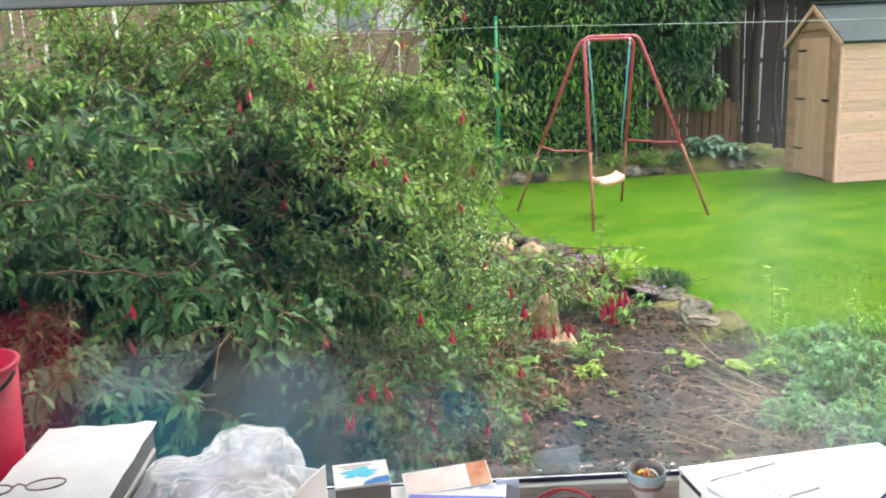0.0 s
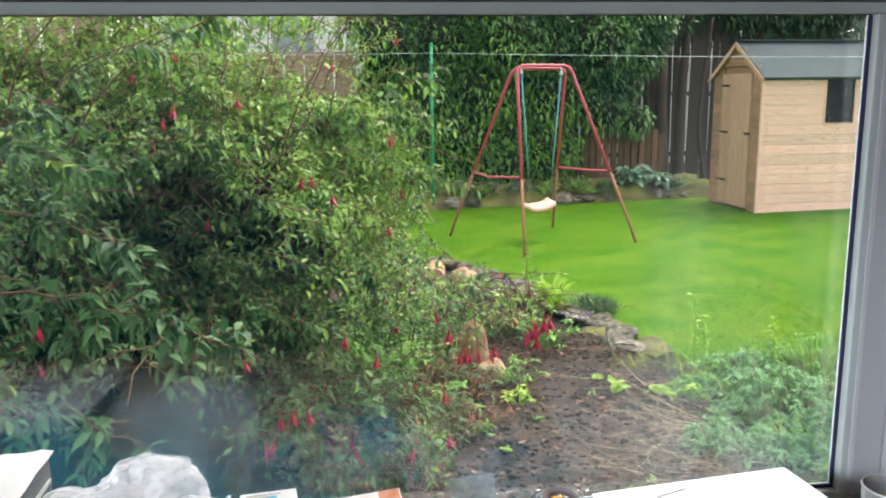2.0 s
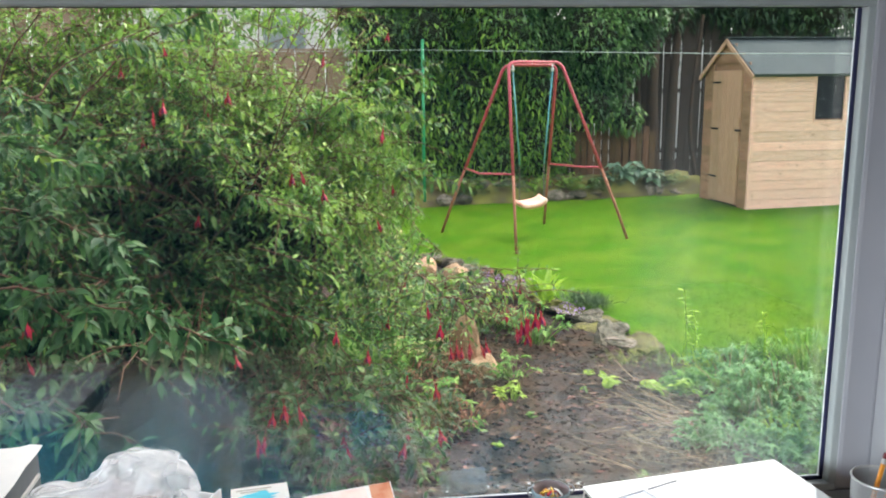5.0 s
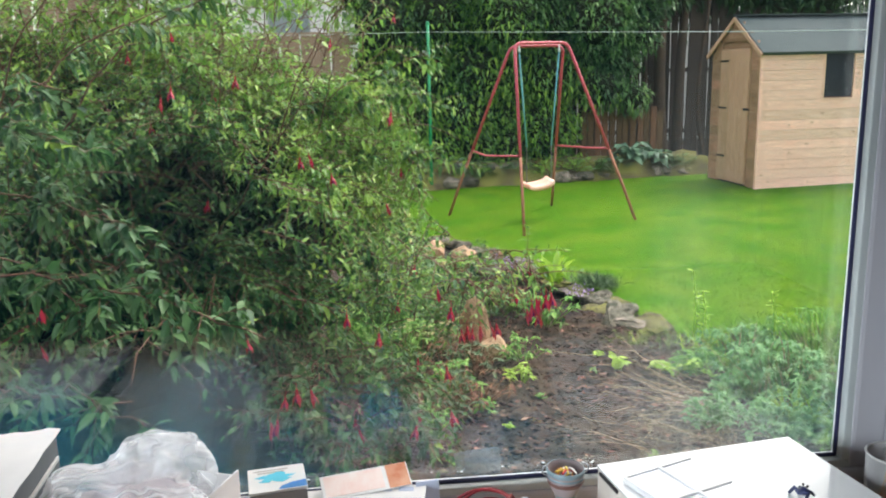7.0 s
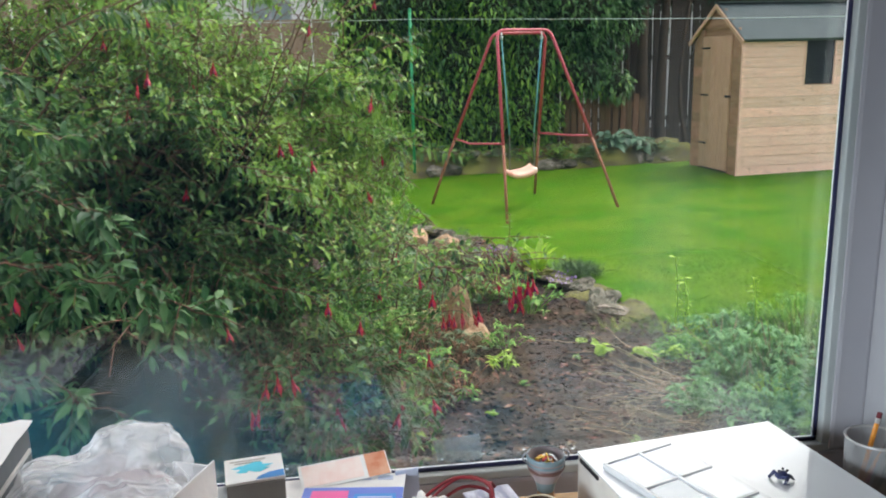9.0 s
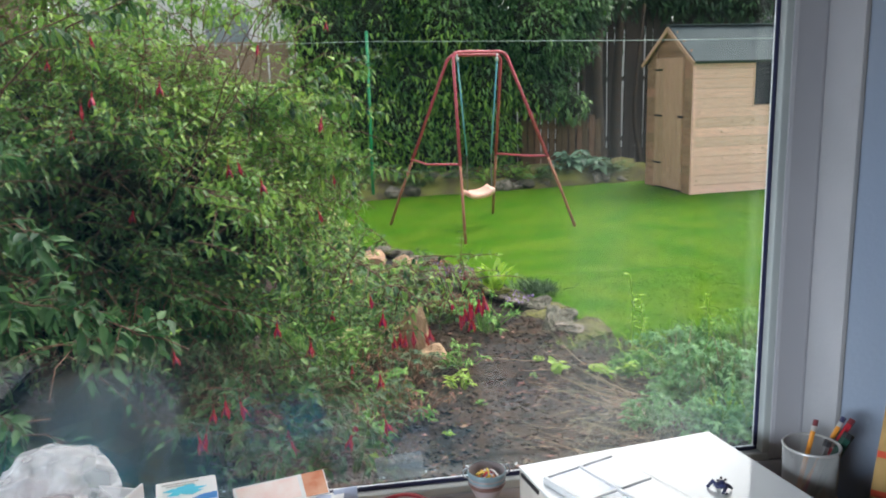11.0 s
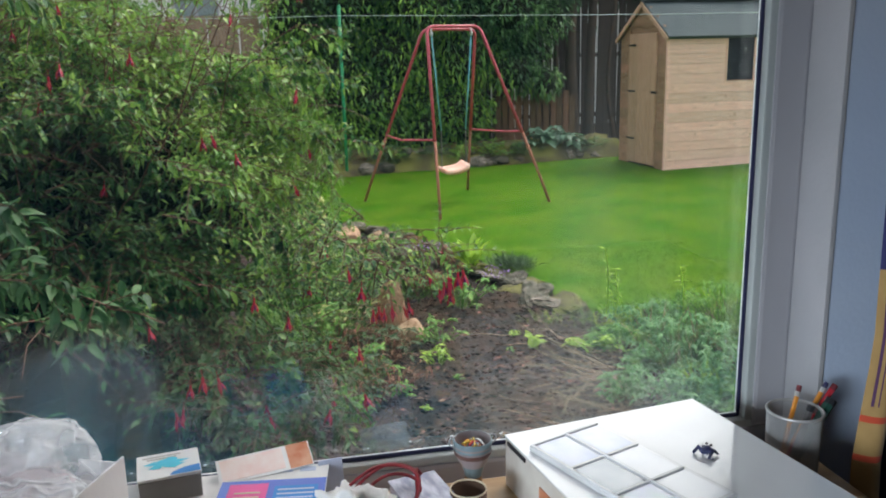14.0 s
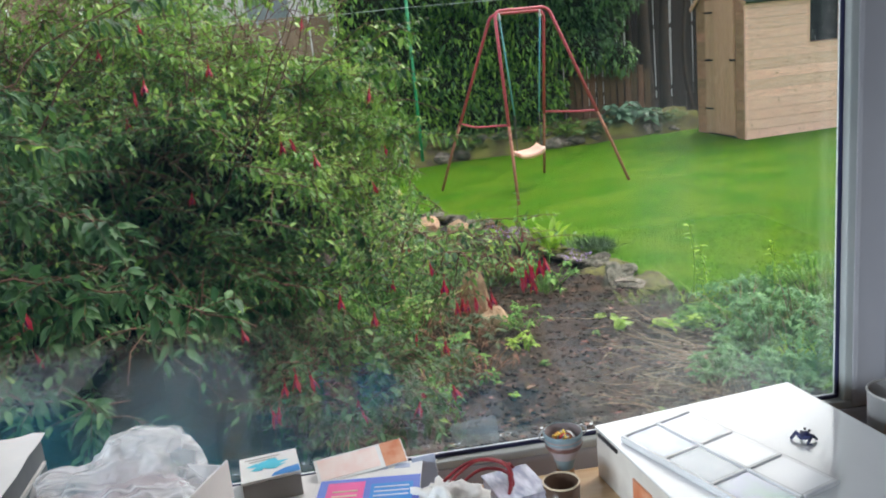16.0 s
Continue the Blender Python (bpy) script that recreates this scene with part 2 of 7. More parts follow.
M["slate_card"] = material("dark_slate_card", (0.075, 0.085, 0.095), 0.6, 0, (0.10, 0.11, 0.12), 20)
M["cyan_print"] = material("cyan_print", (0.06, 0.58, 0.78), 0.5)
M["blue_print"] = material("blue_print", (0.02, 0.24, 0.66), 0.5)
M["book_blue"] = material("blue_cover", (0.07, 0.12, 0.52), 0.35, 0, (0.09, 0.17, 0.58), 8)
M["pink_print"] = material("pink_print", (0.78, 0.08, 0.32), 0.4)
M["print_pale"] = material("pale_print", (0.55, 0.62, 0.80), 0.5)
M["orange_print"] = material("orange_print", (0.52, 0.15, 0.06), 0.5, 0, (0.64, 0.34, 0.22), 30)
M["faded_pink"] = material("faded_pink_print", (0.82, 0.62, 0.58), 0.6, 0, (0.86, 0.78, 0.75), 30)
M["grey_print"] = material("grey_print", (0.45, 0.43, 0.42), 0.6)
M["red_cable"] = material("dark_red_cable", (0.15, 0.010, 0.020), 0.4, 0, (0.26, 0.020, 0.030), 30)
M["grey_pack"] = material("grey_pack", (0.24, 0.25, 0.36), 0.2, 0, (0.62, 0.62, 0.74), 22, 3, stretch=(3, 1, 1))
M["red_plastic"] = material("red_plastic", (0.42, 0.008, 0.045), 0.42, 0, (0.36, 0.007, 0.04), 6)
M["ceramic"] = material("glazed_grey_ceramic", (0.34, 0.29, 0.30), 0.3, 0, (0.27, 0.22, 0.23), 20)
M["band_brown"] = material("brown_glaze", (0.16, 0.08, 0.07), 0.3)
M["band_blue"] = material("blue_grey_glaze", (0.20, 0.28, 0.31), 0.3)
M["band_tan"] = material("tan_glaze", (0.40, 0.20, 0.09), 0.35)
M["jar_brown"] = material("brown_jar", (0.07, 0.042, 0.030), 0.22, 0, (0.11, 0.07, 0.05), 12)
M["yellow"] = material("yellow_plastic", (0.78, 0.58, 0.10), 0.5)
M["mesh_metal"] = material("grey_metal", (0.40, 0.40, 0.42), 0.5, 0.2, (0.30, 0.30, 0.315), 300, bump=0.4, bump_scale=500)
M["rim_metal"] = material("bright_metal", (0.62, 0.61, 0.60), 0.38, 0.5)
M["wire_mesh"] = material("grey_wire", (0.44, 0.435, 0.44), 0.5, 0.2)
M["maroon"] = material("dark_red_rubber", (0.16, 0.02, 0.03), 0.6)
M["navy_plastic"] = material("navy_plastic", (0.03, 0.03, 0.10), 0.5)
M["orange_wood"] = material("orange_lacquer", (0.75, 0.28, 0.035), 0.35)
M["red_lacquer"] = material("red_lacquer", (0.55, 0.03, 0.05), 0.35)
M["dark_green"] = material("dark_green_plastic", (0.02, 0.08, 0.06), 0.4)
M["black"] = material("black_plastic", (0.02, 0.02, 0.025), 0.4)
M["toy_blue"] = material("dark_blue_plastic", (0.03, 0.04, 0.14), 0.3, 0, (0.05, 0.05, 0.06), 60)
M["tray"] = material("white_tray_plastic", (0.86, 0.86, 0.88), 0.35)
M["tray_rib"] = material("grey_tray_plastic", (0.93, 0.93, 0.95), 0.25)
M["well_a"] = material("pale_blue_film", (0.46, 0.52, 0.74), 0.12, 0, (0.80, 0.82, 0.90), 9, 3)
M["well_b"] = material("grey_film", (0.30, 0.34, 0.37), 0.12, 0, (0.42, 0.45, 0.50), 10, 3)
M["well_c"] = material("mixed_film", (0.42, 0.60, 0.54), 0.12, 0, (0.55, 0.50, 0.82), 11, 3)
# white for the right-hand wells, glare put into their colour
M["well_d"] = material("glare_white_film", (0.86, 0.87, 0.92), 0.10, 0, (0.93, 0.93, 0.95), 9, 3)
for key in ("tray", "tray_rib", "well_a", "well_b", "well_c", "well_d"):
    glossy_coat(M[key])


def plastic_film():
    m = material("thin_white_plastic", (0.72, 0.76, 0.80), 0.11, 0, (0.64, 0.68, 0.72), 9, spec=1.0)
    n, l = m.node_tree.nodes, m.node_tree.links
    tr, mix = n.new("ShaderNodeBsdfTranslucent"), n.new("ShaderNodeMixShader")
    tr.inputs["Color"].default_value = (0.92, 0.92, 0.94, 1)
    mix.inputs[0].default_value = 0.4
    l.new(n["Principled BSDF"].outputs[0], mix.inputs[1])
    l.new(tr.outputs[0], mix.inputs[2])
    thin, both = n.new("ShaderNodeBsdfTransparent"), n.new("ShaderNodeMixShader")
    # the film lies double along its creases and is thinner between them
    sheer = n.new("ShaderNodeMapRange")
    sheer.inputs["From Min"].default_value, sheer.inputs["From Max"].default_value = 0.0, 0.13
    sheer.inputs["To Min"].default_value, sheer.inputs["To Max"].default_value = 0.06, 0.72
    l.new(sheer.outputs[0], both.inputs[0])
    tc, bp = n.new("ShaderNodeTexCoord"), n.new("ShaderNodeBump")
    height = None
    for turn, scale, weight in (((0.2, 0.5, 0.4), (5, 26, 14), 1.0), ((0.9, -0.3, 1.6), (9, 40, 22), 0.5)):
        mp, t, off, fold, sharp, gain = n.new("ShaderNodeMapping"), n.new("ShaderNodeTexNoise"), n.new("ShaderNodeMath"), n.new("ShaderNodeMath"), n.new("ShaderNodeMath"), n.new("ShaderNodeMath")
        mp.inputs["Rotation"].default_value, mp.inputs["Scale"].default_value = turn, scale
        t.inputs["Scale"].default_value, t.inputs["Detail"].default_value, t.inputs["Distortion"].default_value = 1.0, 1.5, 0.8
        off.operation, off.inputs[1].default_value = "SUBTRACT", 0.5
        fold.operation = "ABSOLUTE"
        sharp.operation, sharp.inputs[1].default_value = "POWER", 0.6
        gain.operation, gain.inputs[1].default_value = "MULTIPLY", -weight
        l.new(tc.outputs["Object"], mp.inputs["Vector"])
        l.new(mp.outputs[0], t.inputs["Vector"])
        l.new(t.outputs["Fac"], off.inputs[0])
        l.new(off.outputs[0], fold.inputs[0])
        l.new(fold.outputs[0], sharp.inputs[0])
        if not sheer.inputs["Value"].is_linked:
            l.new(fold.outputs[0], sheer.inputs["Value"])
        l.new(sharp.outputs[0], gain.inputs[0])
        if height is None:
            height = gain.outputs[0]
        else:
            add = n.new("ShaderNodeMath")
            l.new(height, add.inputs[0])
            l.new(gain.outputs[0], add.inputs[1])
            height = add.outputs[0]
    l.new(height, bp.inputs["Height"])
    bp.inputs["Strength"].default_value, bp.inputs["Distance"].default_value = 0.55, 0.03
    l.new(bp.outputs[0], n["Principled BSDF"].inputs["Normal"])
    l.new(bp.outputs[0], tr.inputs["Normal"])
    l.new(mix.outputs[0], both.inputs[1])
    l.new(thin.outputs[0], both.inputs[2])
    l.new(both.outputs[0], n["Material Output"].inputs["Surface"])
    return m


M["bag"] = plastic_film()
M["bag_goods"] = material("pale_pink_cloth", (0.44, 0.36, 0.38), 0.8, 0, (0.60, 0.56, 0.60), 14, bump=0.4, bump_scale=30)


def pane_material(name, mist):
    """Clear glass; mist: how much of a breath of condensation lies on it in soft patches near its foot."""
    m = bpy.data.materials.new(name)
    m.use_nodes = True
    n, l = m.node_tree.nodes, m.node_tree.links
    n.remove(n["Principled BSDF"])
    clear, gloss, mix, fr = n.new("ShaderNodeBsdfTransparent"), n.new("ShaderNodeBsdfGlossy"), n.new("ShaderNodeMixShader"), n.new("ShaderNodeFresnel")
    clear.inputs["Color"].default_value = (0.985, 0.995, 0.99, 1)
    gloss.inputs["Roughness"].default_value = 0.01
    fr.inputs["IOR"].default_value = 1.5
    l.new(fr.outputs[0], mix.inputs[0])
    l.new(clear.outputs[0], mix.inputs[1])
    l.new(gloss.outputs[0], mix.inputs[2])
    out = mix.outputs[0]
    if mist:
        tc, sep = n.new("ShaderNodeTexCoord"), n.new("ShaderNodeSeparateXYZ")
        l.new(tc.outputs["Object"], sep.inputs[0])
        low = n.new("ShaderNodeMapRange")
        low.interpolation_type = "SMOOTHSTEP"
        low.inputs["From Min"].default_value, low.inputs["From Max"].default_value = 0.28, 0.04
        l.new(sep.outputs["Z"], low.inputs["Value"])
        t = n.new("ShaderNodeTexNoise")
        t.inputs["Scale"].default_value, t.inputs["Detail"].default_value = 3.2, 3
        l.new(tc.outputs["Object"], t.inputs["Vector"])
        r = n.new("ShaderNodeMapRange")
        r.interpolation_type = "SMOOTHSTEP"
        r.inputs["From Min"].default_value, r.inputs["From Max"].default_value = 0.30, 0.66
        l.new(t.outputs["Fac"], r.inputs["Value"])
        side_fade = n.new("ShaderNodeMapRange")
        side_fade.interpolation_type = "SMOOTHSTEP"
        side_fade.inputs["From Min"].default_value, side_fade.inputs["From Max"].default_value = 1.75, 1.1
        side_fade.inputs["To Min"].default_value = 0.3
        l.new(sep.outputs["X"], side_fade.inputs["Value"])
        left_fade = n.new("ShaderNodeMapRange")
        left_fade.interpolation_type = "SMOOTHSTEP"
        left_fade.inputs["From Min"].default_value, left_fade.inputs["From Max"].default_value = 0.92, 1.22
        left_fade.inputs["To Min"].default_value = 0.14
        l.new(sep.outputs["X"], left_fade.inputs["Value"])
        band = n.new("ShaderNodeMath")
        band.operation = "MULTIPLY"
        l.new(left_fade.outputs[0], band.inputs[0])
        l.new(side_fade.outputs[0], band.inputs[1])
        both, amount = n.new("ShaderNodeMath"), n.new("ShaderNodeMath")
        both.operation = amount.operation = "MULTIPLY"
        l.new(low.outputs[0], both.inputs[0])
        l.new(r.outputs[0], both.inputs[1])
        l.new(both.outputs[0], amount.inputs[0])
        spread = n.new("ShaderNodeMath")
        spread.operation = "MULTIPLY"
        l.new(band.outputs[0], spread.inputs[0])
        spread.inputs[1].default_value = mist
        l.new(spread.outputs[0], amount.inputs[1])
        base = n.new("ShaderNodeMath")
        base.operation = "ADD"
        base.inputs[1].default_value = 0.002
        edge, rise, mp, t2, streak = n.new("ShaderNodeMapRange"), n.new("ShaderNodeMapRange"), n.new("ShaderNodeMapping"), n.new("ShaderNodeTexNoise"), n.new("ShaderNodeMapRange")
        edge.interpolation_type = rise.interpolation_type = "SMOOTHSTEP"
        edge.inputs["From Min"].default_value, edge.inputs["From Max"].default_value = 1.86, 2.22
        rise.inputs["From Min"].default_value, rise.inputs["From Max"].default_value = 0.80, 0.22
        l.new(sep.outputs["X"], edge.inputs["Value"])
        l.new(sep.outputs["Z"], rise.inputs["Value"])
        mp.inputs["Scale"].default_value = (9, 1, 1.3)
        l.new(tc.outputs["Object"], mp.inputs["Vector"])
        l.new(mp.outputs[0], t2.inputs["Vector"])
        t2.inputs["Scale"].default_value, t2.inputs["Detail"].default_value = 1.0, 4
        streak.inputs["From Min"].default_value, streak.inputs["From Max"].default_value = 0.3, 0.7
        streak.inputs["To Max"].default_value = 0.055
        l.new(t2.outputs["Fac"], streak.inputs["Value"])
        run, wiped = n.new("ShaderNodeMath"), n.new("ShaderNodeMath")
        run.operation = wiped.operation = "MULTIPLY"
        l.new(edge.outputs[0], run.inputs[0])
        l.new(rise.outputs[0], run.inputs[1])
        l.new(run.outputs[0], wiped.inputs[0])
        l.new(streak.outputs[0], wiped.inputs[1])
        spot, near, patch, total = n.new("ShaderNodeVectorMath"), n.new("ShaderNodeMapRange"), n.new("ShaderNodeMath"), n.new("ShaderNodeMath")
        spot.operation = "DISTANCE"
        spot.inputs[1].default_value = (2.225, 0.0, 0.035)
        l.new(tc.outputs["Object"], spot.inputs[0])
        near.interpolation_type = "SMOOTHSTEP"
        near.inputs["From Min"].default_value, near.inputs["From Max"].default_value = 0.11, 0.0
        near.inputs["To Max"].default_value = 0.10
        l.new(spot.outputs["Value"], near.inputs["Value"])
        patch.operation = "MULTIPLY"
        l.new(near.outputs[0], patch.inputs[0])
        l.new(t2.outputs["Fac"], patch.inputs[1])
        total.operation = "ADD"
        l.new(wiped.outputs[0], total.inputs[0])
        l.new(patch.outputs[0], total.inputs[1])
        l.new(amount.outputs[0], base.inputs[0])
        veil, m2 = n.new("ShaderNodeBsdfTranslucent"), n.new("ShaderNodeMixShader")
        veil.inputs["Color"].default_value = (0.03, 0.37, 0.58, 1)
        l.new(base.outputs[0], m2.inputs[0])
        l.new(out, m2.inputs[1])
        l.new(veil.outputs[0], m2.inputs[2])
        smear, m3 = n.new("ShaderNodeBsdfTranslucent"), n.new("ShaderNodeMixShader")
        smear.inputs["Color"].default_value = (0.50, 0.60, 0.58, 1)
        l.new(total.outputs[0], m3.inputs[0])
        l.new(m2.outputs[0], m3.inputs[1])
        l.new(smear.outputs[0], m3.inputs[2])
        out = m3.outputs[0]
    l.new(out, n["Material Output"].inputs["Surface"])
    return m


def patch_material():
    """A grey surface that lets some of the view through."""
    m = material("translucent_grey", (0.34, 0.35, 0.36), 0.6, 0, (0.27, 0.28, 0.29), 60)
    n, l = m.node_tree.nodes, m.node_tree.links
    clear, both = n.new("ShaderNodeBsdfTransparent"), n.new("ShaderNodeMixShader")
    both.inputs[0].default_value = 0.56
    l.new(n["Principled BSDF"].outputs[0], both.inputs[1])
    l.new(clear.outputs[0], both.inputs[2])
    l.new(both.outputs[0], n["Material Output"].inputs["Surface"])
    return m


M["patch"] = patch_material()
M["pane"] = pane_material("window_glass", 0.0)
M["misted_pane"] = pane_material("misted_window_glass", 0.112)


# ---- mesh helpers ----
def mesh_of(name, verts, faces, mat, smooth=False):
    me = bpy.data.meshes.new(name)
    me.from_pydata([tuple(map(float, v)) for v in verts], [], [tuple(map(int, f)) for f in faces])
    for one in mat if isinstance(mat, (list, tuple)) else [mat]:
        me.materials.append(one)
    if smooth:
        me.polygons.foreach_set("use_smooth", [True] * len(me.polygons))
    me.update()
    return me


def fast_mesh(name, verts, faces, mat, smooth=False):
    """A mesh from arrays in which all the faces have the same number of corners."""
    me = bpy.data.meshes.new(name)
    verts, faces = np.asarray(verts, np.float32), np.asarray(faces, np.int32)
    k = faces.shape[1]
    me.vertices.add(len(verts))
    me.vertices.foreach_set("co", verts.ravel())
    me.loops.add(faces.size)
    me.loops.foreach_set("vertex_index", faces.ravel())
    me.polygons.add(len(faces))
    me.polygons.foreach_set("loop_start", np.arange(0, faces.size, k, dtype=np.int32))
    if smooth:
        me.polygons.foreach_set("use_smooth", np.ones(len(faces), bool))
    me.materials.append(mat)
    me.update(calc_edges=True)
    me.validate()
    return me


def put(name, me, parent=None, m=None, label=""):
    ob = new(name, me)
    if parent:
        ob.parent = parent
    if m is not None:
        ob.matrix_basis = m
    return tagged(ob, label)


def part(name, bm, mat, parent, label="", smooth=False, m=None):
    me = bpy.data.meshes.new(name)
    bm.to_mesh(me)
    bm.free()
    me.materials.append(mat)
    if smooth:
        me.polygons.foreach_set("use_smooth", [True] * len(me.polygons))
    return put(name, me, parent, m, label)


def thing(name, m, label, category, group="", kind=""):
    ob = new(name)
    ob.empty_display_size = 0.1
    ob.matrix_basis = m
    return tagged(ob, label, category, group, kind)


def box(size, at=(0, 0, 0), bevel=0.0, m=None):
    """A box of that size whose middle stands at that place."""
    bm = bmesh.new()
    bmesh.ops.create_cube(bm, size=1)
    bmesh.ops.scale(bm, vec=size, verts=bm.verts)
    if bevel:
        bmesh.ops.bevel(bm, geom=bm.edges[:], offset=bevel, segments=2, profile=0.6, affect="EDGES")
    bmesh.ops.translate(bm, vec=at, verts=bm.verts)
    if m is not None:
        bmesh.ops.transform(bm, matrix=m, verts=bm.verts)
    return bm


def tube(points, radii, sides=8, closed=False):
    """A round bar along points."""
    bm = bmesh.new()
    pts = [Vector(p) for p in points]
    radii = [radii] * len(pts) if isinstance(radii, (int, float)) else radii
    rings, up = [], None
    for i, p in enumerate(pts):
        if closed:
            t = (pts[(i + 1) % len(pts)] - pts[i - 1]).normalized()
        else:
            t = (pts[min(i + 1, len(pts) - 1)] - pts[max(i - 1, 0)]).normalized()
        up = t.orthogonal().normalized() if up is None else (up - t * up.dot(t)).normalized()
        side = t.cross(up)
        rings.append([bm.verts.new(p + radii[i] * (math.cos(a) * up + math.sin(a) * side)) for a in [2 * math.pi * k / sides for k in range(sides)]])
    pairs = list(zip(rings, rings[1:])) + ([(rings[-1], rings[0])] if closed else [])
    for a, b in pairs:
        for k in range(sides):
            bm.faces.new((a[k], a[(k + 1) % sides], b[(k + 1) % sides], b[k]))
    if not closed:
        bm.faces.new(rings[0][::-1])
        bm.faces.new(rings[-1])
    return bm


def lathe(profile, sides=32):
    """A turned body from (radius, height) rows."""
    bm = bmesh.new()
    rings = [[bm.verts.new((r * math.cos(2 * math.pi * k / sides), r * math.sin(2 * math.pi * k / sides), z)) for k in range(sides)] for r, z in profile]
    for a, b in zip(rings, rings[1:]):
        for k in range(sides):
            bm.faces.new((a[k], a[(k + 1) % sides], b[(k + 1) % sides], b[k]))
    return bm


def arc(points, n=24):
    """A smooth line through a few control points."""
    p = np.array(points, float)
    p = np.vstack([2 * p[0] - p[1], p, 2 * p[-1] - p[-2]])
    out = []
    for i in range(1, len(p) - 2):
        for u in np.linspace(0, 1, n, endpoint=False):
            a, b, c, d = p[i - 1 : i + 3]
            out.append(0.5 * (2 * b + (c - a) * u + (2 * a - 5 * b + 4 * c - d) * u**2 + (3 * b - a - 3 * c + d) * u**3))
    out.append(p[-2])
    return np.array(out)


def unit(v):
    return v / np.maximum(np.linalg.norm(v, axis=-1, keepdims=True), 1e-9)


def leaves(base, way, length, width, droop=0.25, fold=0.12, rng=None):
    """Corner and face arrays for many leaf blades: base places, ways they point, lengths, and widths as a share of the length."""
    n = len(base)
    way = unit(way)
    side = unit(np.cross(way, np.array([0, 0, 1.0])) + 0.25 * rng.normal(size=(n, 3)))
    up = unit(np.cross(side, way))
    L, W = length[:, None], (length * width)[:, None]
    def at(s, w, h):
        return base + way * L * s + side * W * w + up * (W * h) - np.array([0, 0, 1.0]) * L * droop * s * s
    rows = [at(0, 0, 0), at(0.3, -0.46, fold), at(0.3, 0, -0.02), at(0.3, 0.46, fold), at(0.65, -0.36, fold), at(0.65, 0, -0.02), at(0.65, 0.36, fold), at(1, 0, 0)]
    v = np.stack(rows, 1).reshape(-1, 3)
    f = np.array([(0, 2, 1), (0, 3, 2), (1, 2, 5), (1, 5, 4), (2, 3, 6), (2, 6, 5), (4, 5, 7), (5, 6, 7)])
    return v, (f[None] + 8 * np.arange(n)[:, None, None]).reshape(-1, 3)


def simple_leaves(base, way, length, width, droop, rng):
    n = len(base)
    way = unit(way)
    side = unit(np.cross(way, np.array([0, 0, 1.0])) + 0.35 * rng.normal(size=(n, 3)))
    up = unit(np.cross(side, way))
    L, W = length[:, None], (length * width)[:, None]
    d = np.array([0, 0, 1.0]) * L * droop
    v = np.stack([base, base + way * L * 0.45 - side * W * 0.5 + up * W * 0.15 - d * 0.2, base + way * L * 0.45 + side * W * 0.5 + up * W * 0.15 - d * 0.2, base + way * L - d], 1).reshape(-1, 3)
    f = np.array([(0, 2, 1), (1, 2, 3)])
    return v, (f[None] + 4 * np.arange(n)[:, None, None]).reshape(-1, 3)


def tubes(lines, radii, sides=4):
    """One set of arrays for many thin stems: each line is an array of points."""
    V, F, o = [], [], 0
    for p, (r0, r1) in zip(lines, radii):
        n = len(p)
        t = unit(np.gradient(p, axis=0))
        a = unit(np.cross(t, np.array([0.31, 0.2, 0.93])))
        b = np.cross(t, a)
        r = np.linspace(r0, r1, n)[:, None]
        ring = np.stack([p + r * (math.cos(q) * a + math.sin(q) * b) for q in 2 * math.pi * np.arange(sides) / sides], 1)
        V.append(ring.reshape(-1, 3))
        i, k = np.meshgrid(np.arange(n - 1), np.arange(sides), indexing="ij")
        k2 = (k + 1) % sides
        F.append(np.stack([i * sides + k, i * sides + k2, (i + 1) * sides + k2, (i + 1) * sides + k], -1).reshape(-1, 4) + o)
        o += n * sides
    return np.concatenate(V), np.concatenate(F)


def stone_mesh(name, size, seed, mat, detail=2, rough=0.35):
    """A rough lump of stone of about that size, its foot near z = 0."""
    bm = bmesh.new()
    bmesh.ops.create_icosphere(bm, subdivisions=detail, radius=0.5)
    off = Vector((seed * 3.7, seed * 1.3, seed * 2.1))
    for v in bm.verts:
        c = v.co.copy()
        v.co *= 1 + rough * noise.noise(c * 2.2 + off) + 0.4 * rough * noise.noise(c * 6 + off)
        v.co.x, v.co.y, v.co.z = v.co.x * size[0], v.co.y * size[1], max(v.co.z, -0.32) * size[2]
        v.co.z += 0.3 * size[2]
    me = bpy.data.meshes.new(name)
    bm.to_mesh(me)
    bm.free()
    me.materials.append(mat)
    return me


# ---- garden: ground ----
EDGE_Y = [-50, 4.70, 4.95, 5.43, 5.89, 6.84, 7.44, 7.90, 8.26, 9.2, 11.5, 60]
EDGE_X = [2.2, 2.10, 1.98, 1.84, 1.73, 1.50, 1.31, 0.94, 0.60, 0.25, 0.10, 0.1]


def lawn_at(x, y):
    """True where mown grass grows."""
    wob = 0.05 * np.sin(5 * x + 1.3 * y) + 0.03 * np.sin(11 * x - 7 * y)
    return (x + wob > np.interp(y, EDGE_Y, EDGE_X)) & (y + wob > 4.70 + 0.06 * (x - 2)) & (y + wob < 11.45 + 0.03 * x)


LATTICE = np.random.default_rng(2).random((64, 64))


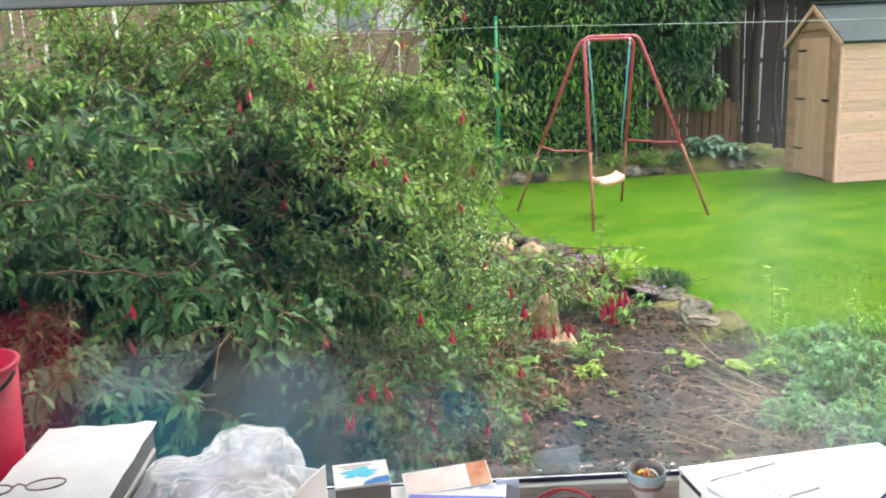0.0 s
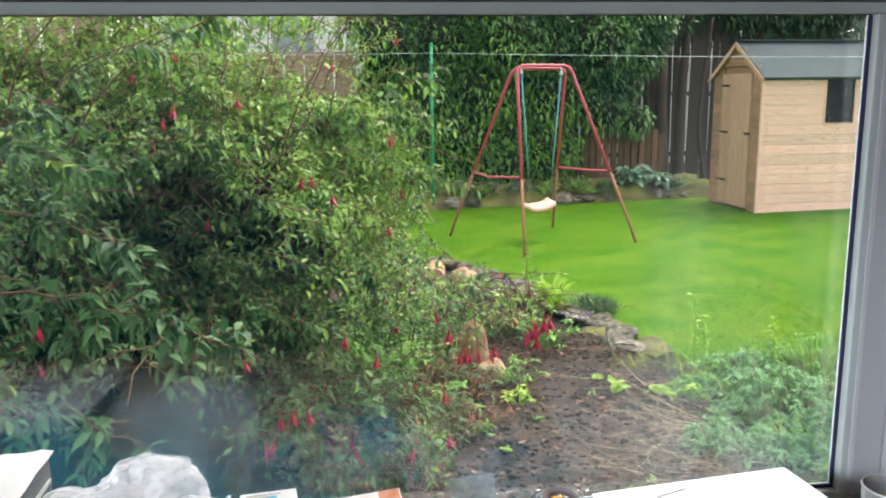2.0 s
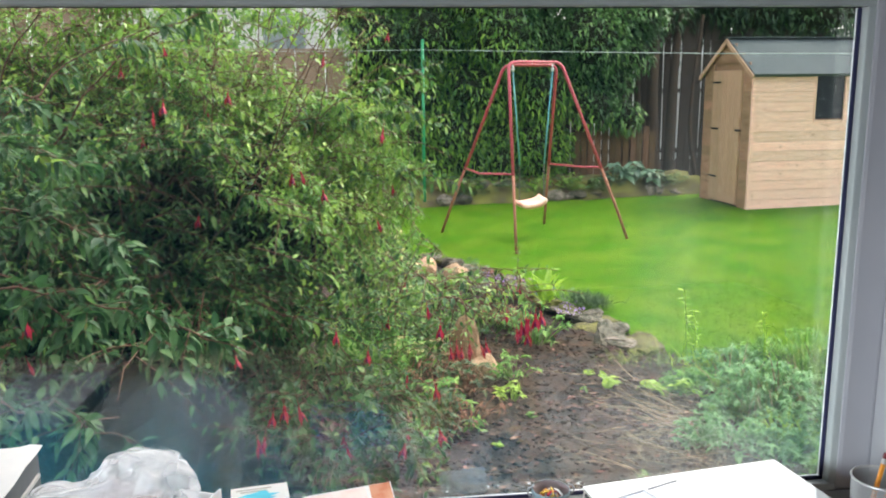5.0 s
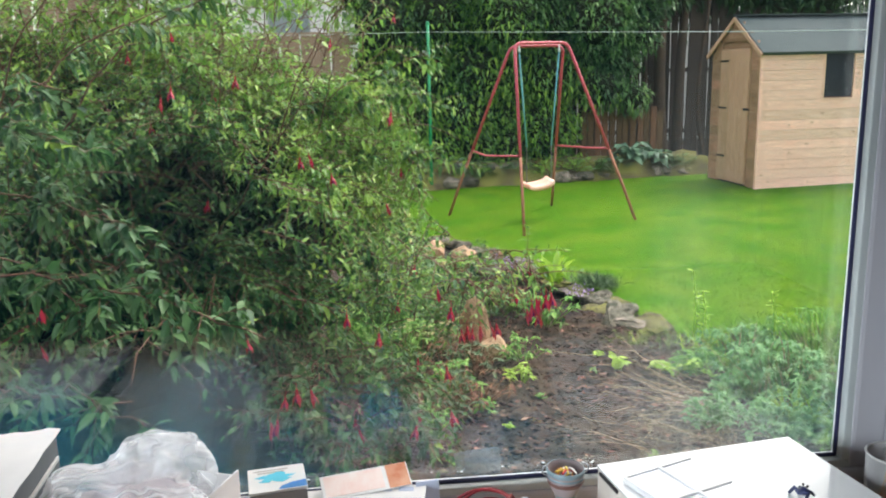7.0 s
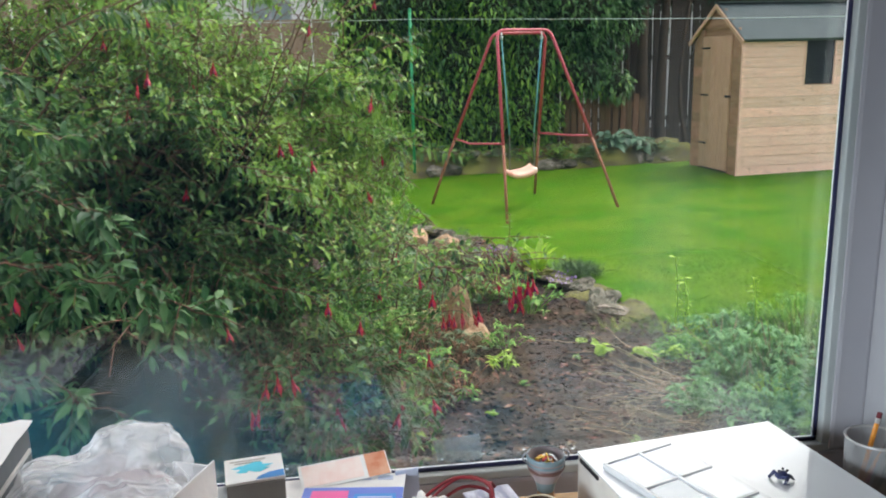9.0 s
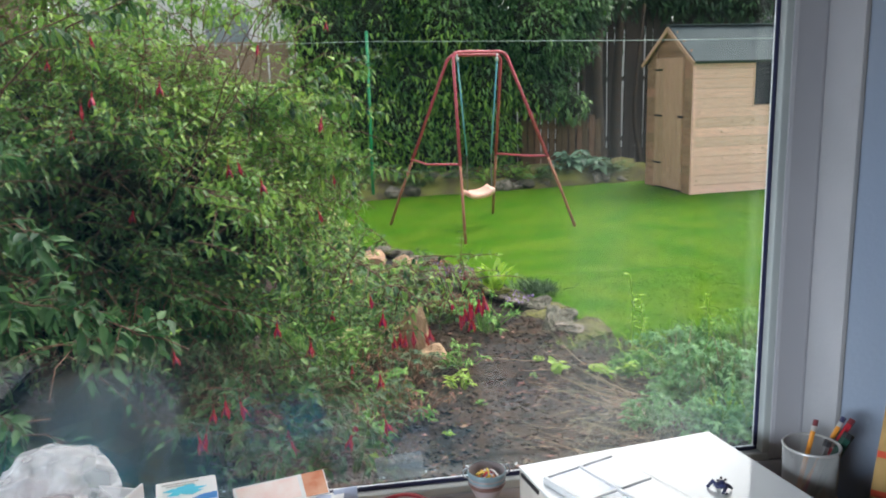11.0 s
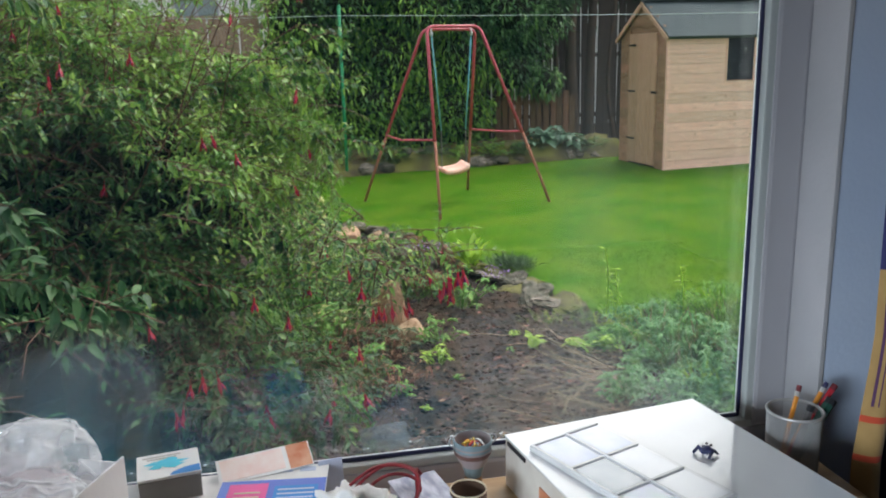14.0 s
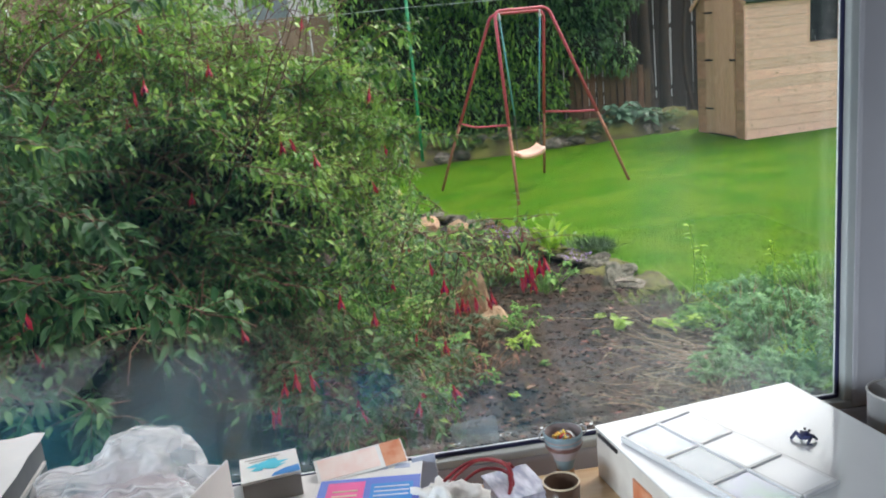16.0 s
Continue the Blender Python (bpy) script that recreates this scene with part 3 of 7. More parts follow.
def rough(x, y, scale):
    """Smooth random relief from -1 to 1, that size across."""
    u, v = np.asarray(x) / scale + 100.3, np.asarray(y) / scale + 77.7
    i, j = np.floor(u).astype(int), np.floor(v).astype(int)
    s, t = u - i, v - j
    s, t = s * s * (3 - 2 * s), t * t * (3 - 2 * t)
    g = lambda a, b: LATTICE[(i + a) % 64, (j + b) % 64]
    return 2 * ((g(0, 0) * (1 - s) + g(1, 0) * s) * (1 - t) + (g(0, 1) * (1 - s) + g(1, 1) * s) * t) - 1


def rise(x):
    """The garden climbs gently away from the fuchsia."""
    return 0.0175 * np.clip(np.asarray(x, float) - 0.4, 0, 8)


def ground_height(x, y):
    bump = 0.025 * rough(x, y, 0.7) + 0.018 * rough(y, x, 0.31) + 0.012 * rough(x, y, 0.13) + 0.012 * rough(y, x, 0.06)
    near = np.exp(-(((x - 1) / 6) ** 2 + ((y - 6) / 9) ** 2))
    lawn = lawn_at(x, y)
    return np.where(lawn, 0.006 * rough(x, y, 0.9), (-0.03 + bump) * near) + rise(x)


gx = np.concatenate([np.linspace(-400, -5, 14), np.arange(-4.6, -0.55, 0.055), np.arange(-0.52, 2.4, 0.026), np.arange(2.43, 8, 0.055), np.linspace(8.5, 400, 14)])
gy = np.concatenate([np.linspace(-60, 1.0, 8), np.arange(1.3, 2.0, 0.055), np.arange(2.03, 5.2, 0.026), np.arange(5.23, 13, 0.055), np.linspace(13.5, 900, 16)])
X, Y = np.meshgrid(gx, gy, indexing="ij")
Z = ground_height(X, Y)
nx, ny = len(gx), len(gy)
i, j = np.meshgrid(np.arange(nx - 1), np.arange(ny - 1), indexing="ij")
faces = np.stack([i * ny + j, (i + 1) * ny + j, (i + 1) * ny + j + 1, i * ny + j + 1], -1).reshape(-1, 4)
me = fast_mesh("ground", np.stack([X, Y, Z], -1).reshape(-1, 3), faces, M["soil"], True)
me.materials.append(M["lawn"])
cx, cy = ((X[:-1, :-1] + X[1:, 1:]) / 2).ravel(), ((Y[:-1, :-1] + Y[1:, 1:]) / 2).ravel()
me.polygons.foreach_set("material_index", lawn_at(cx, cy).astype(np.int32))
ground = tagged(put("ground", me), "dark bare garden soil giving way to a wet mown lawn", "ground", kind="structure")

rng = np.random.default_rng(4)
n = 110000
x, y = rng.uniform(0.1, 8.5, n), 4.5 + 7.3 * rng.random(n) ** 1.25
keep = lawn_at(x, y)
x, y = x[keep], y[keep]
base = np.stack([x, y, ground_height(x, y) - 0.003], 1)
tall = rng.uniform(0.009, 0.019, len(x)) * (1 + 0.35 * np.sin(1.3 * x + 0.6) * np.sin(0.9 * y))
lean = rng.normal(size=(len(x), 2)) * 2.2
turn = rng.uniform(0, 2 * math.pi, len(x))
wide = np.stack([np.cos(turn), np.sin(turn), 0 * turn], 1) * 0.0024
tip = base + np.stack([lean[:, 0] * tall, lean[:, 1] * tall, tall], 1)
V = np.stack([base - wide, base + wide, tip], 1).reshape(-1, 3)
tagged(put("grass", fast_mesh("grass", V, np.arange(len(V)).reshape(-1, 3), M["grass"])), "short wet bright green lawn grass", "grass", kind="stuff")


# ---- garden: loose soil, litter ----
def scatter_clods(count, seed):
    r = np.random.default_rng(seed)
    px, py = r.uniform(-1.2, 2.6, count), 2.2 + 4.2 * r.random(count) ** 1.4
    ok = ~lawn_at(px, py)
    px, py = px[ok], py[ok]
    s = 0.003 + 0.016 * r.random(len(px)) ** 2.6 + 0.014 * (r.random(len(px)) > 0.985)
    oct_v = np.array([(1, 0, 0), (-1, 0, 0), (0, 1, 0), (0, -1, 0), (0, 0, 0.5), (0, 0, -0.6)])
    oct_f = np.array([(0, 2, 4), (2, 1, 4), (1, 3, 4), (3, 0, 4), (2, 0, 5), (1, 2, 5), (3, 1, 5), (0, 3, 5)])
    v = oct_v[None] * s[:, None, None] * r.uniform(0.6, 1.4, (len(px), 6, 1))
    v = v + np.stack([px, py, ground_height(px, py) + 0.3 * s], 1)[:, None]
    return v.reshape(-1, 3), (oct_f[None] + 6 * np.arange(len(px))[:, None, None]).reshape(-1, 3)


tagged(put("soil_clods", fast_mesh("soil_clods", *scatter_clods(26000, 11), M["clod"])), "small dark clods of crumbly damp garden soil", "soil", kind="stuff")
rng = np.random.default_rng(6)
n = 9000
px, py = rng.uniform(-0.3, 2.3, n), 2.5 + 2.8 * rng.random(n)
ok = ~lawn_at(px, py)
b = np.stack([px, py, ground_height(px, py) + 0.008], 1)[ok]
v, f = simple_leaves(b, rng.normal(size=b.shape) * (1, 1, 0.12), 0.006 + 0.040 * rng.random(len(b)) ** 2.5, rng.uniform(0.15, 0.6, len(b)), 0.0, rng)
tagged(put("fallen_leaves", fast_mesh("fallen_leaves", v, f, M["litter"])), "brown fallen leaves lying on the bare soil", "leaf litter", kind="stuff")

n = 9000
px, py = rng.uniform(-0.4, 2.2, n), 2.4 + 3.0 * rng.random(n)
ok = ~lawn_at(px, py) & (rough(px, py, 0.35) + 0.5 * rough(py, px, 0.12) > 0.1)
b = np.stack([px, py, ground_height(px, py) + 0.006], 1)[ok]
v, f = simple_leaves(b, rng.normal(size=b.shape) * (1, 1, 0.5), rng.uniform(0.006, 0.020, len(b)), rng.uniform(0.3, 0.7, len(b)), 0.0, rng)
tagged(put("soil_moss", fast_mesh("soil_moss", v, f, M["soil_moss"])), "thin olive moss and tiny weeds on damp soil", "moss", kind="stuff")

# dead cut stems lying in a tangle beside the weeds
rng = np.random.default_rng(8)
lines, radii = [], []
for k in range(170):
    fan = k < 24
    a = rng.normal(2.5, 0.55) if fan else rng.uniform(0, 2 * math.pi)
    ln = rng.uniform(0.2, 0.6) if fan else rng.uniform(0.05, 0.22)
    foot = np.array([rng.normal(1.72, 0.09), rng.normal(4.0, 0.22), 0.0]) if fan else np.array([rng.normal(1.58, 0.16), rng.normal(3.75, 0.32), 0.0])
    d = np.array([math.cos(a), math.sin(a), 0])
    u = np.linspace(0, 1, 6)[:, None]
    line = foot + d * u * ln + np.array([-d[1], d[0], 0]) * rng.normal() * 0.12 * u**2 + np.array([0, 0, 1]) * ((rng.uniform(0.0, 0.16) if fan else rng.uniform(0, 0.03)) * u)
    line[:, 2] = np.maximum(line[:, 2], ground_height(line[:, 0], line[:, 1]) + 0.004)
    lines.append(line)
    radii.append((rng.uniform(0.0022, 0.0036) if fan else rng.uniform(0.0011, 0.0022), 0.0010))
tagged(put("dead_stems", fast_mesh("dead_stems", *tubes(lines, radii), M["dry"], True)), "tangle of dry straw-brown dead plant stems on soil", "dead stems", kind="stuff")

# ---- garden: stones along the lawn ----
rng = np.random.default_rng(12)
stones = [stone_mesh("edging_stone", (1, 1, 1), s, M["stone"] if s % 3 else M["mossy"], 3, 0.55) for s in range(7)]
for k, u in enumerate(np.linspace(0, 1, 30)):
    yy = 8.2 - 3.2 * u
    xx = float(np.interp(yy, EDGE_Y, EDGE_X)) - 0.07 + rng.normal() * 0.045
    slope = math.degrees(math.atan2(-0.1, float(np.interp(yy - 0.1, EDGE_Y, EDGE_X)) - float(np.interp(yy, EDGE_Y, EDGE_X))))
    big = 0.72 if u < 0.45 else 0.9 if u < 0.72 else 1.12
    ob = put("edging_stone", stones[int(rng.integers(7))], None, pose(xx, yy, -0.02, rng.normal() * 9, rng.normal() * 9, slope + rng.normal() * 28))
    ob.scale = (rng.uniform(0.2, 0.36) * big, rng.uniform(0.15, 0.25) * big, rng.uniform(0.05, 0.13) * big * (0.62 if u > 0.72 else 1))
    tagged(ob, "rough grey weathered edging stone between soil and lawn", "stone", "stones edging the lawn")
for k, (xx, yy, sx, sz) in enumerate([(0.77, 4.85, 0.17, 0.42), (0.86, 4.72, 0.2, 0.17), (0.75, 7.4, 0.3, 0.2), (1.0, 7.1, 0.26, 0.2), (0.5, 7.75, 0.3, 0.22), (1.15, 6.7, 0.24, 0.18), (1.25, 6.25, 0.2, 0.15)]):
    ob = put("sandstone_rock", stone_mesh("sandstone_rock", (1, 1, 1), 20 + k, M["sandstone"] if k < 4 else M["stone"]), None, pose(xx, yy, -0.03, 0, 0, 40 * k))
    ob.scale = (sx, sx * 0.8, sz)
    tagged(ob, "orange-brown sandstone rock standing in the flower bed", "rock", "rocks in the bed")
bx, by = np.meshgrid(np.linspace(-0.2, 5.2, 70), np.linspace(0, 1, 16), indexing="ij")
wx = bx + 0.04 * np.sin(9 * by)
wy = 11.42 + 0.03 * bx + by * 0.95 + 0.05 * np.sin(4.3 * bx)
wz = -0.03 + 0.27 * np.sin(np.minimum(by * 2.2, 1.0) * math.pi / 2) + 0.03 * np.sin(7 * bx + 5 * by) * np.sin(3 * bx - 9 * by) + 0.02 * np.sin(19 * bx) * np.sin(17 * by + bx)
wz[:, 0] = -0.05
wz += rise(wx)
i, j = np.meshgrid(np.arange(69), np.arange(15), indexing="ij")
tagged(put("border_bank", fast_mesh("border_bank", np.stack([wx, wy, wz], -1).reshape(-1, 3), np.stack([i * 16 + j, (i + 1) * 16 + j, (i + 1) * 16 + j + 1, i * 16 + j + 1], -1).reshape(-1, 4), M["mossy"], True)), "mossy brown earth bank at the foot of the hedge", "bank", kind="structure")
back = [stone_mesh("border_stone", (1, 1, 1), 40 + s, M["mossy"] if s % 2 else M["stone"]) for s in range(6)]
for k in range(46):
    xx, row = 0.5 + 4.5 * (k % 23) / 22 + rng.normal() * 0.06, k // 23
    ob = put("border_stone", back[int(rng.integers(6))], None, pose(xx, 11.62 + 0.03 * xx + 0.2 * row + rng.normal() * 0.05, -0.02 + 0.14 * row, 0, 0, rng.uniform(0, 360)))
    ob.scale = (rng.uniform(0.2, 0.5), rng.uniform(0.18, 0.35), rng.uniform(0.08, 0.24))
    tagged(ob, "mossy stone in the low border wall behind the lawn", "stone", "stones of the back border")


# ---- garden: fuchsias ----
def fuchsia(rng, stems, twigs_each, leaf_len, twig_len, node_gap=0.035, per_node=2, hollows=(), crown=False):
    """Stem lines, leaf arrays and hanging places for a fuchsia: stems are (foot, belly, tip) rows."""
    lines, radii, B, W, Ls, hang, near = [], [], [], [], [], [], []
    for foot, belly, tip, *big in stems:
        foot, belly, tip = (np.array(q, float) for q in (foot, belly, tip))
        big = big[0] if big else 0
        u = np.linspace(0, 1, 14)[:, None]
        main = (1 - u) ** 2 * foot + 2 * u * (1 - u) * belly + u**2 * tip
        main[1:-1] += rng.normal(size=(12, 3)) * 0.012
        run = main if big or rng.random() < 0.12 else main[8:]
        if not big:
            clear = np.ones(len(run), bool)
            for h in hollows:
                clear &= (((run - np.array(h[:3])) / np.array(h[3:])) ** 2).sum(1) > 1
            while len(run) and not clear[0]:
                run, clear = run[1:], clear[1:]
            run = run[: int(np.argmin(clear))] if not clear.all() else run
        if len(run) > 2:
            lines.append(run)
            radii.append((0.0032, 0.0016))
        for k in range(twigs_each):
            s = rng.uniform(0.0 if big else 0.3, 1.0)
            i = min(int(s * 13), 12)
            p = main[i] + (main[i + 1] - main[i]) * (s * 13 - i)
            t = unit(main[i + 1] - main[i])
            out = unit(t * 0.7 + rng.normal(size=3) * np.array([0.75, 0.75, 0.45]))
            ln = twig_len * rng.uniform(0.6, 1.3) * (0.42 if big else 1)
            q = np.linspace(0, 1, 8)[:, None]
            tw = p + out * ln * q + np.array([0, 0, -1.0]) * ln * 0.26 * q**2
            lines.append(tw)
            radii.append((0.0013, 0.0006) if big else (0.0024, 0.0009))
            if any((((tw[4] - np.array(h[:3])) / np.array(h[3:])) ** 2).sum() < 1 for h in hollows) and not big:
                del lines[-1], radii[-1]
                continue
            if not big and crown and tw[-1][0] > (0.36 if tw[-1][2] > 1.32 else 0.44) + 0.08 * (tw[-1][1] - 3.9) + 0.05 * rng.normal():
                del lines[-1], radii[-1]
                continue
            m = max(int(ln / node_gap), 3)
            for c in range(m):
                w = (c + 0.6) / m * 6.99
                a = int(w)
                at = tw[a] + (tw[min(a + 1, 7)] - tw[a]) * (w - a)
                for z in range(per_node):
                    d = rng.normal(size=3)
                    d -= out * (d @ out)
                    B.append(at)
                    near.append(bool(big))
                    W.append(unit(d) * 0.9 + out * 0.5 + np.array([0, 0, -0.45 if big else -0.16]))
                    Ls.append((big or leaf_len) * rng.uniform(0.55, 1.2) * (1.0 - 0.35 * (c / m)))
            hang.append((tw[-1], out))
    return lines, radii, np.array(B), np.array(W), np.array(Ls), hang, np.array(near)


def flower_mesh():
    """One hanging fuchsia flower: stalk, red tube and four sepals, purple skirt and threads; it hangs from the origin."""
    bm = bmesh.new()
    rows = [(0.0006, 0.0), (0.0007, -0.018), (0.0035, -0.021), (0.0042, -0.03), (0.003, -0.034)]
    sides = 5
    rings = [[bm.verts.new((r * math.cos(2 * math.pi * k / sides), r * math.sin(2 * math.pi * k / sides), z)) for k in range(sides)] for r, z in rows]
    for a, b in zip(rings, rings[1:]):
        for k in range(sides):
            bm.faces.new((a[k], a[(k + 1) % sides], b[(k + 1) % sides], b[k]))
    for k in range(4):
        a = math.pi / 2 * k + 0.4
        c, s = math.cos(a), math.sin(a)
        p = [bm.verts.new(q) for q in ((0.003 * c - 0.004 * s, 0.003 * s + 0.004 * c, -0.032), (0.003 * c + 0.004 * s, 0.003 * s - 0.004 * c, -0.032), (0.011 * c + 0.0055 * s, 0.011 * s - 0.0055 * c, -0.046), (0.011 * c - 0.0055 * s, 0.011 * s + 0.0055 * c, -0.046), (0.016 * c, 0.016 * s, -0.063))]
        bm.faces.new((p[0], p[1], p[2], p[3]))
        bm.faces.new((p[3], p[2], p[4]))
    red = len(bm.faces)
    ring = [[bm.verts.new((r * math.cos(2 * math.pi * k / 6), r * math.sin(2 * math.pi * k / 6), z)) for k in range(6)] for r, z in ((0.004, -0.034), (0.008, -0.043), (0.007, -0.052))]
    for a, b in zip(ring, ring[1:]):
        for k in range(6):
            bm.faces.new((a[k], a[(k + 1) % 6], b[(k + 1) % 6], b[k]))
    for f in list(bm.faces)[red:]:
        f.material_index = 1
    me = bpy.data.meshes.new("flower")
    bm.to_mesh(me)
    bm.free()
    me.materials.append(M["sepal"])
    me.materials.append(M["corolla"])
    return me


FLOWER = flower_mesh()


def grow(name, label, rng, stems, twigs_each, leaf_len, twig_len, flowers, category="shrub", extra=(), young=0.35, node_gap=0.035, per_node=2, high=1.0, hollows=(), cores=(), canes=()):
    lines, radii, B, W, Ls, hang, near = fuchsia(rng, stems, twigs_each, leaf_len, twig_len, node_gap, per_node, hollows, bool(hollows))
    thin = rng.random(len(B)) < np.clip(1.25 - 0.75 * (B[:, 2] - 1.05), 0.4, 1)
    for q in hollows:
        thin &= (((B - np.array(q[:3])) / np.array(q[3:])) ** 2).sum(1) > rng.uniform(0.7, 1.2, len(B))
    thin &= (B[:, 2] < 1.62) | (np.abs(B[:, 0] + 0.06) > 0.34) | (rng.random(len(B)) < 0.36)
    thin |= near
    B, W, Ls, near = B[thin], W[thin], Ls[thin], near[thin]
    o = np.array(stems[0][0], float)
    root = thing(name, pose(*o), label, category)
    put("stems", fast_mesh("stems", *(lambda a: (a[0] - o, a[1]))(tubes(lines, radii)), M["stem"], True), root, None, "red-brown arching woody stems")
    # dark lumps stand in for the shade deep in the bush
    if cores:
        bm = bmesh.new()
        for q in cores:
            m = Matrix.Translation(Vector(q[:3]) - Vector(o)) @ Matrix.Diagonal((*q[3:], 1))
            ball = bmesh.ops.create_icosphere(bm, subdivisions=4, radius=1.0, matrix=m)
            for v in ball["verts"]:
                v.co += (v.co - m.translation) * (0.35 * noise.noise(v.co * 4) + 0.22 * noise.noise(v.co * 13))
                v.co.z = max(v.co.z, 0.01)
        part("shade_core", bm, M["bush_core"], root, "dark lumps standing in for the shade inside")
    # young leaves thicken upward and to the right, adding painted light there
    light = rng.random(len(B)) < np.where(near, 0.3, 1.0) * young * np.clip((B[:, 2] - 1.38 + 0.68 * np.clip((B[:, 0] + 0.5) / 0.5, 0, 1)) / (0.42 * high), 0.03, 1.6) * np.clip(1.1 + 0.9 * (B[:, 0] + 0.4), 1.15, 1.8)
    # low, inner and near leaves take the shade-coloured copy
    shaded = ~light & (near | (rng.random(len(B)) < np.clip(1.0 - 0.85 * (B[:, 2] - 0.85) - 0.4 * (B[:, 0] + 0.5), 0.0, 0.68 + 0.28 * (B[:, 2] < 1.0))))
    for kind, pick, mat in (("leaves", ~light & ~shaded, M["fuchsia"]), ("shaded_leaves", shaded, M["fuchsia_shaded"]), ("young_leaves", light, M["fuchsia_young"])):
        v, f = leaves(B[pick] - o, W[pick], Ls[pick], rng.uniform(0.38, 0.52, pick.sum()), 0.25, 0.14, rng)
        put(kind, fast_mesh(kind, v, f, mat), root, None, {"leaves": "mid green pointed leaves", "shaded_leaves": "darker green leaves, their shade put into the colour", "young_leaves": "yellow-green young leaves"}[kind])
    for foot, belly, tip, thick in canes:
        foot, belly, tip = (np.array(q, float) - o for q in (foot, belly, tip))
        u = np.linspace(0, 1, 12)[:, None]
        line = (1 - u) ** 2 * foot + 2 * u * (1 - u) * belly + u**2 * tip
        line[1:-1] += rng.normal(size=(10, 3)) * 0.006
        put("cane", fast_mesh("cane", *tubes([line], [(thick, thick * 0.55)], 6), M["cane"], True), root, None, "long bare red-brown cane")
    spots = [hang[k][0] for k in rng.permutation(len(hang))[:flowers]] + [np.array(e, float) for e in extra]
    for p in spots:
        ob = put("flower", FLOWER, root, pose(*(p - o), rng.normal() * 9, rng.normal() * 9, rng.uniform(0, 360)))
        s = rng.uniform(0.9, 1.25)
        ob.scale = (0.95 * s, 0.85 * s, 1.05 * s)
    return root


BUSH_FLOWERS = ((-0.57, 3.30, 1.58), (-0.53, 3.30, 1.62), (-0.30, 3.30, 1.65), (-0.52, 3.30, 1.81), (0.02, 3.30, 1.29), (-0.09, 3.30, 1.35), (-0.06, 3.30, 1.36), (0.26, 3.30, 1.51), (0.05, 3.30, 1.77), (0.22, 3.30, 1.16), (-0.25, 2.75, 0.83), (-0.88, 2.75, 0.84), (0.07, 2.75, 0.90), (0.17, 2.75, 0.83), (-0.72, 3.30, 1.19), (-0.43, 3.30, 1.20))
rng = np.random.default_rng(21)
stems = []
for k in range(125):
    foot = np.array([-0.85 + rng.normal() * 0.28, 4.35 + rng.normal() * 0.3, -0.02])
    a = rng.uniform(0, 2 * math.pi)
    e = rng.uniform(0.0, 1.35)
    r = np.array([1.58, 1.55]) * (1 - 0.12 * rng.random())
    tip = np.array([-0.85 + r[0] * math.cos(a) * math.cos(e), 4.25 + r[1] * math.sin(a) * math.cos(e), 0.62 + 1.22 * math.sin(e) ** 0.8 * rng.uniform(0.82, 1.06)])
    if tip[1] > 4.9 and rng.random() < 0.6:
        tip[1] = 8.5 - tip[1]
    belly = np.array([(foot[0] + tip[0]) / 2, (foot[1] + tip[1]) / 2, tip[2] + 0.35 + 0.25 * rng.random()])
    stems.append((foot, belly, tip))
for tip in ((-0.30, 2.75, 0.95), (-0.55, 2.55, 0.9), (-0.95, 2.6, 1.15), (-1.3, 2.7, 1.0), (-0.5, 2.35, 0.72), (-1.0, 2.4, 0.75), (-0.75, 2.7, 1.25), (-0.2, 2.95, 1.12)):
    foot = np.array([-0.9 + rng.normal() * 0.2, 4.1, 0.0])
    stems.append((foot, np.array([foot[0] * 0.6 + tip[0] * 0.4, 3.1, tip[2] + 0.5]), np.array(tip)))
for k in range(16):
    foot = np.array([-0.9 + rng.normal() * 0.3, 4.3 + rng.normal() * 0.3, 0.0])
    tip = np.array([rng.uniform(-1.6, 0.25), rng.uniform(3.6, 4.6), rng.uniform(1.95, 2.35)])
    stems.append((foot, np.array([tip[0] * 0.8 - 0.1, tip[1], 1.5]), tip))
for tip in ((0.55, 4.3, 1.66), (0.5, 4.1, 1.5), (0.62, 4.2, 1.3), (0.58, 4.0, 1.18), (0.4, 3.9, 0.85), (0.3, 3.7, 0.7), (0.45, 4.5, 1.0), (0.1, 3.3, 0.8), (0.25, 3.5, 0.95), (-0.1, 3.1, 0.75)):
    foot = np.array([-0.7 + rng.normal() * 0.2, 4.3, 0.0])
    stems.append((foot, np.array([-0.1 + 0.3 * tip[0], 4.2, tip[2] + 0.45]), np.array(tip)))
for k in range(30):
    foot = np.array([-1.0 + rng.normal() * 0.35, 4.0 + rng.normal() * 0.2, 0.0])
    tip = np.array([rng.uniform(-2.0, 0.05), rng.uniform(2.95, 3.6), rng.uniform(0.10, 0.85)])
    stems.append((foot, np.array([(foot[0] + tip[0]) / 2, 3.5, tip[2] + 0.45]), tip))
for k in range(26):
    foot = np.array([-1.3 + rng.normal() * 0.3, 4.3, 0.0])
    tip = np.array([rng.uniform(-2.3, -0.8), rng.uniform(3.4, 4.6), rng.uniform(1.85, 2.45)])
    stems.append((foot, np.array([tip[0] * 0.9, tip[1], 1.7]), tip))
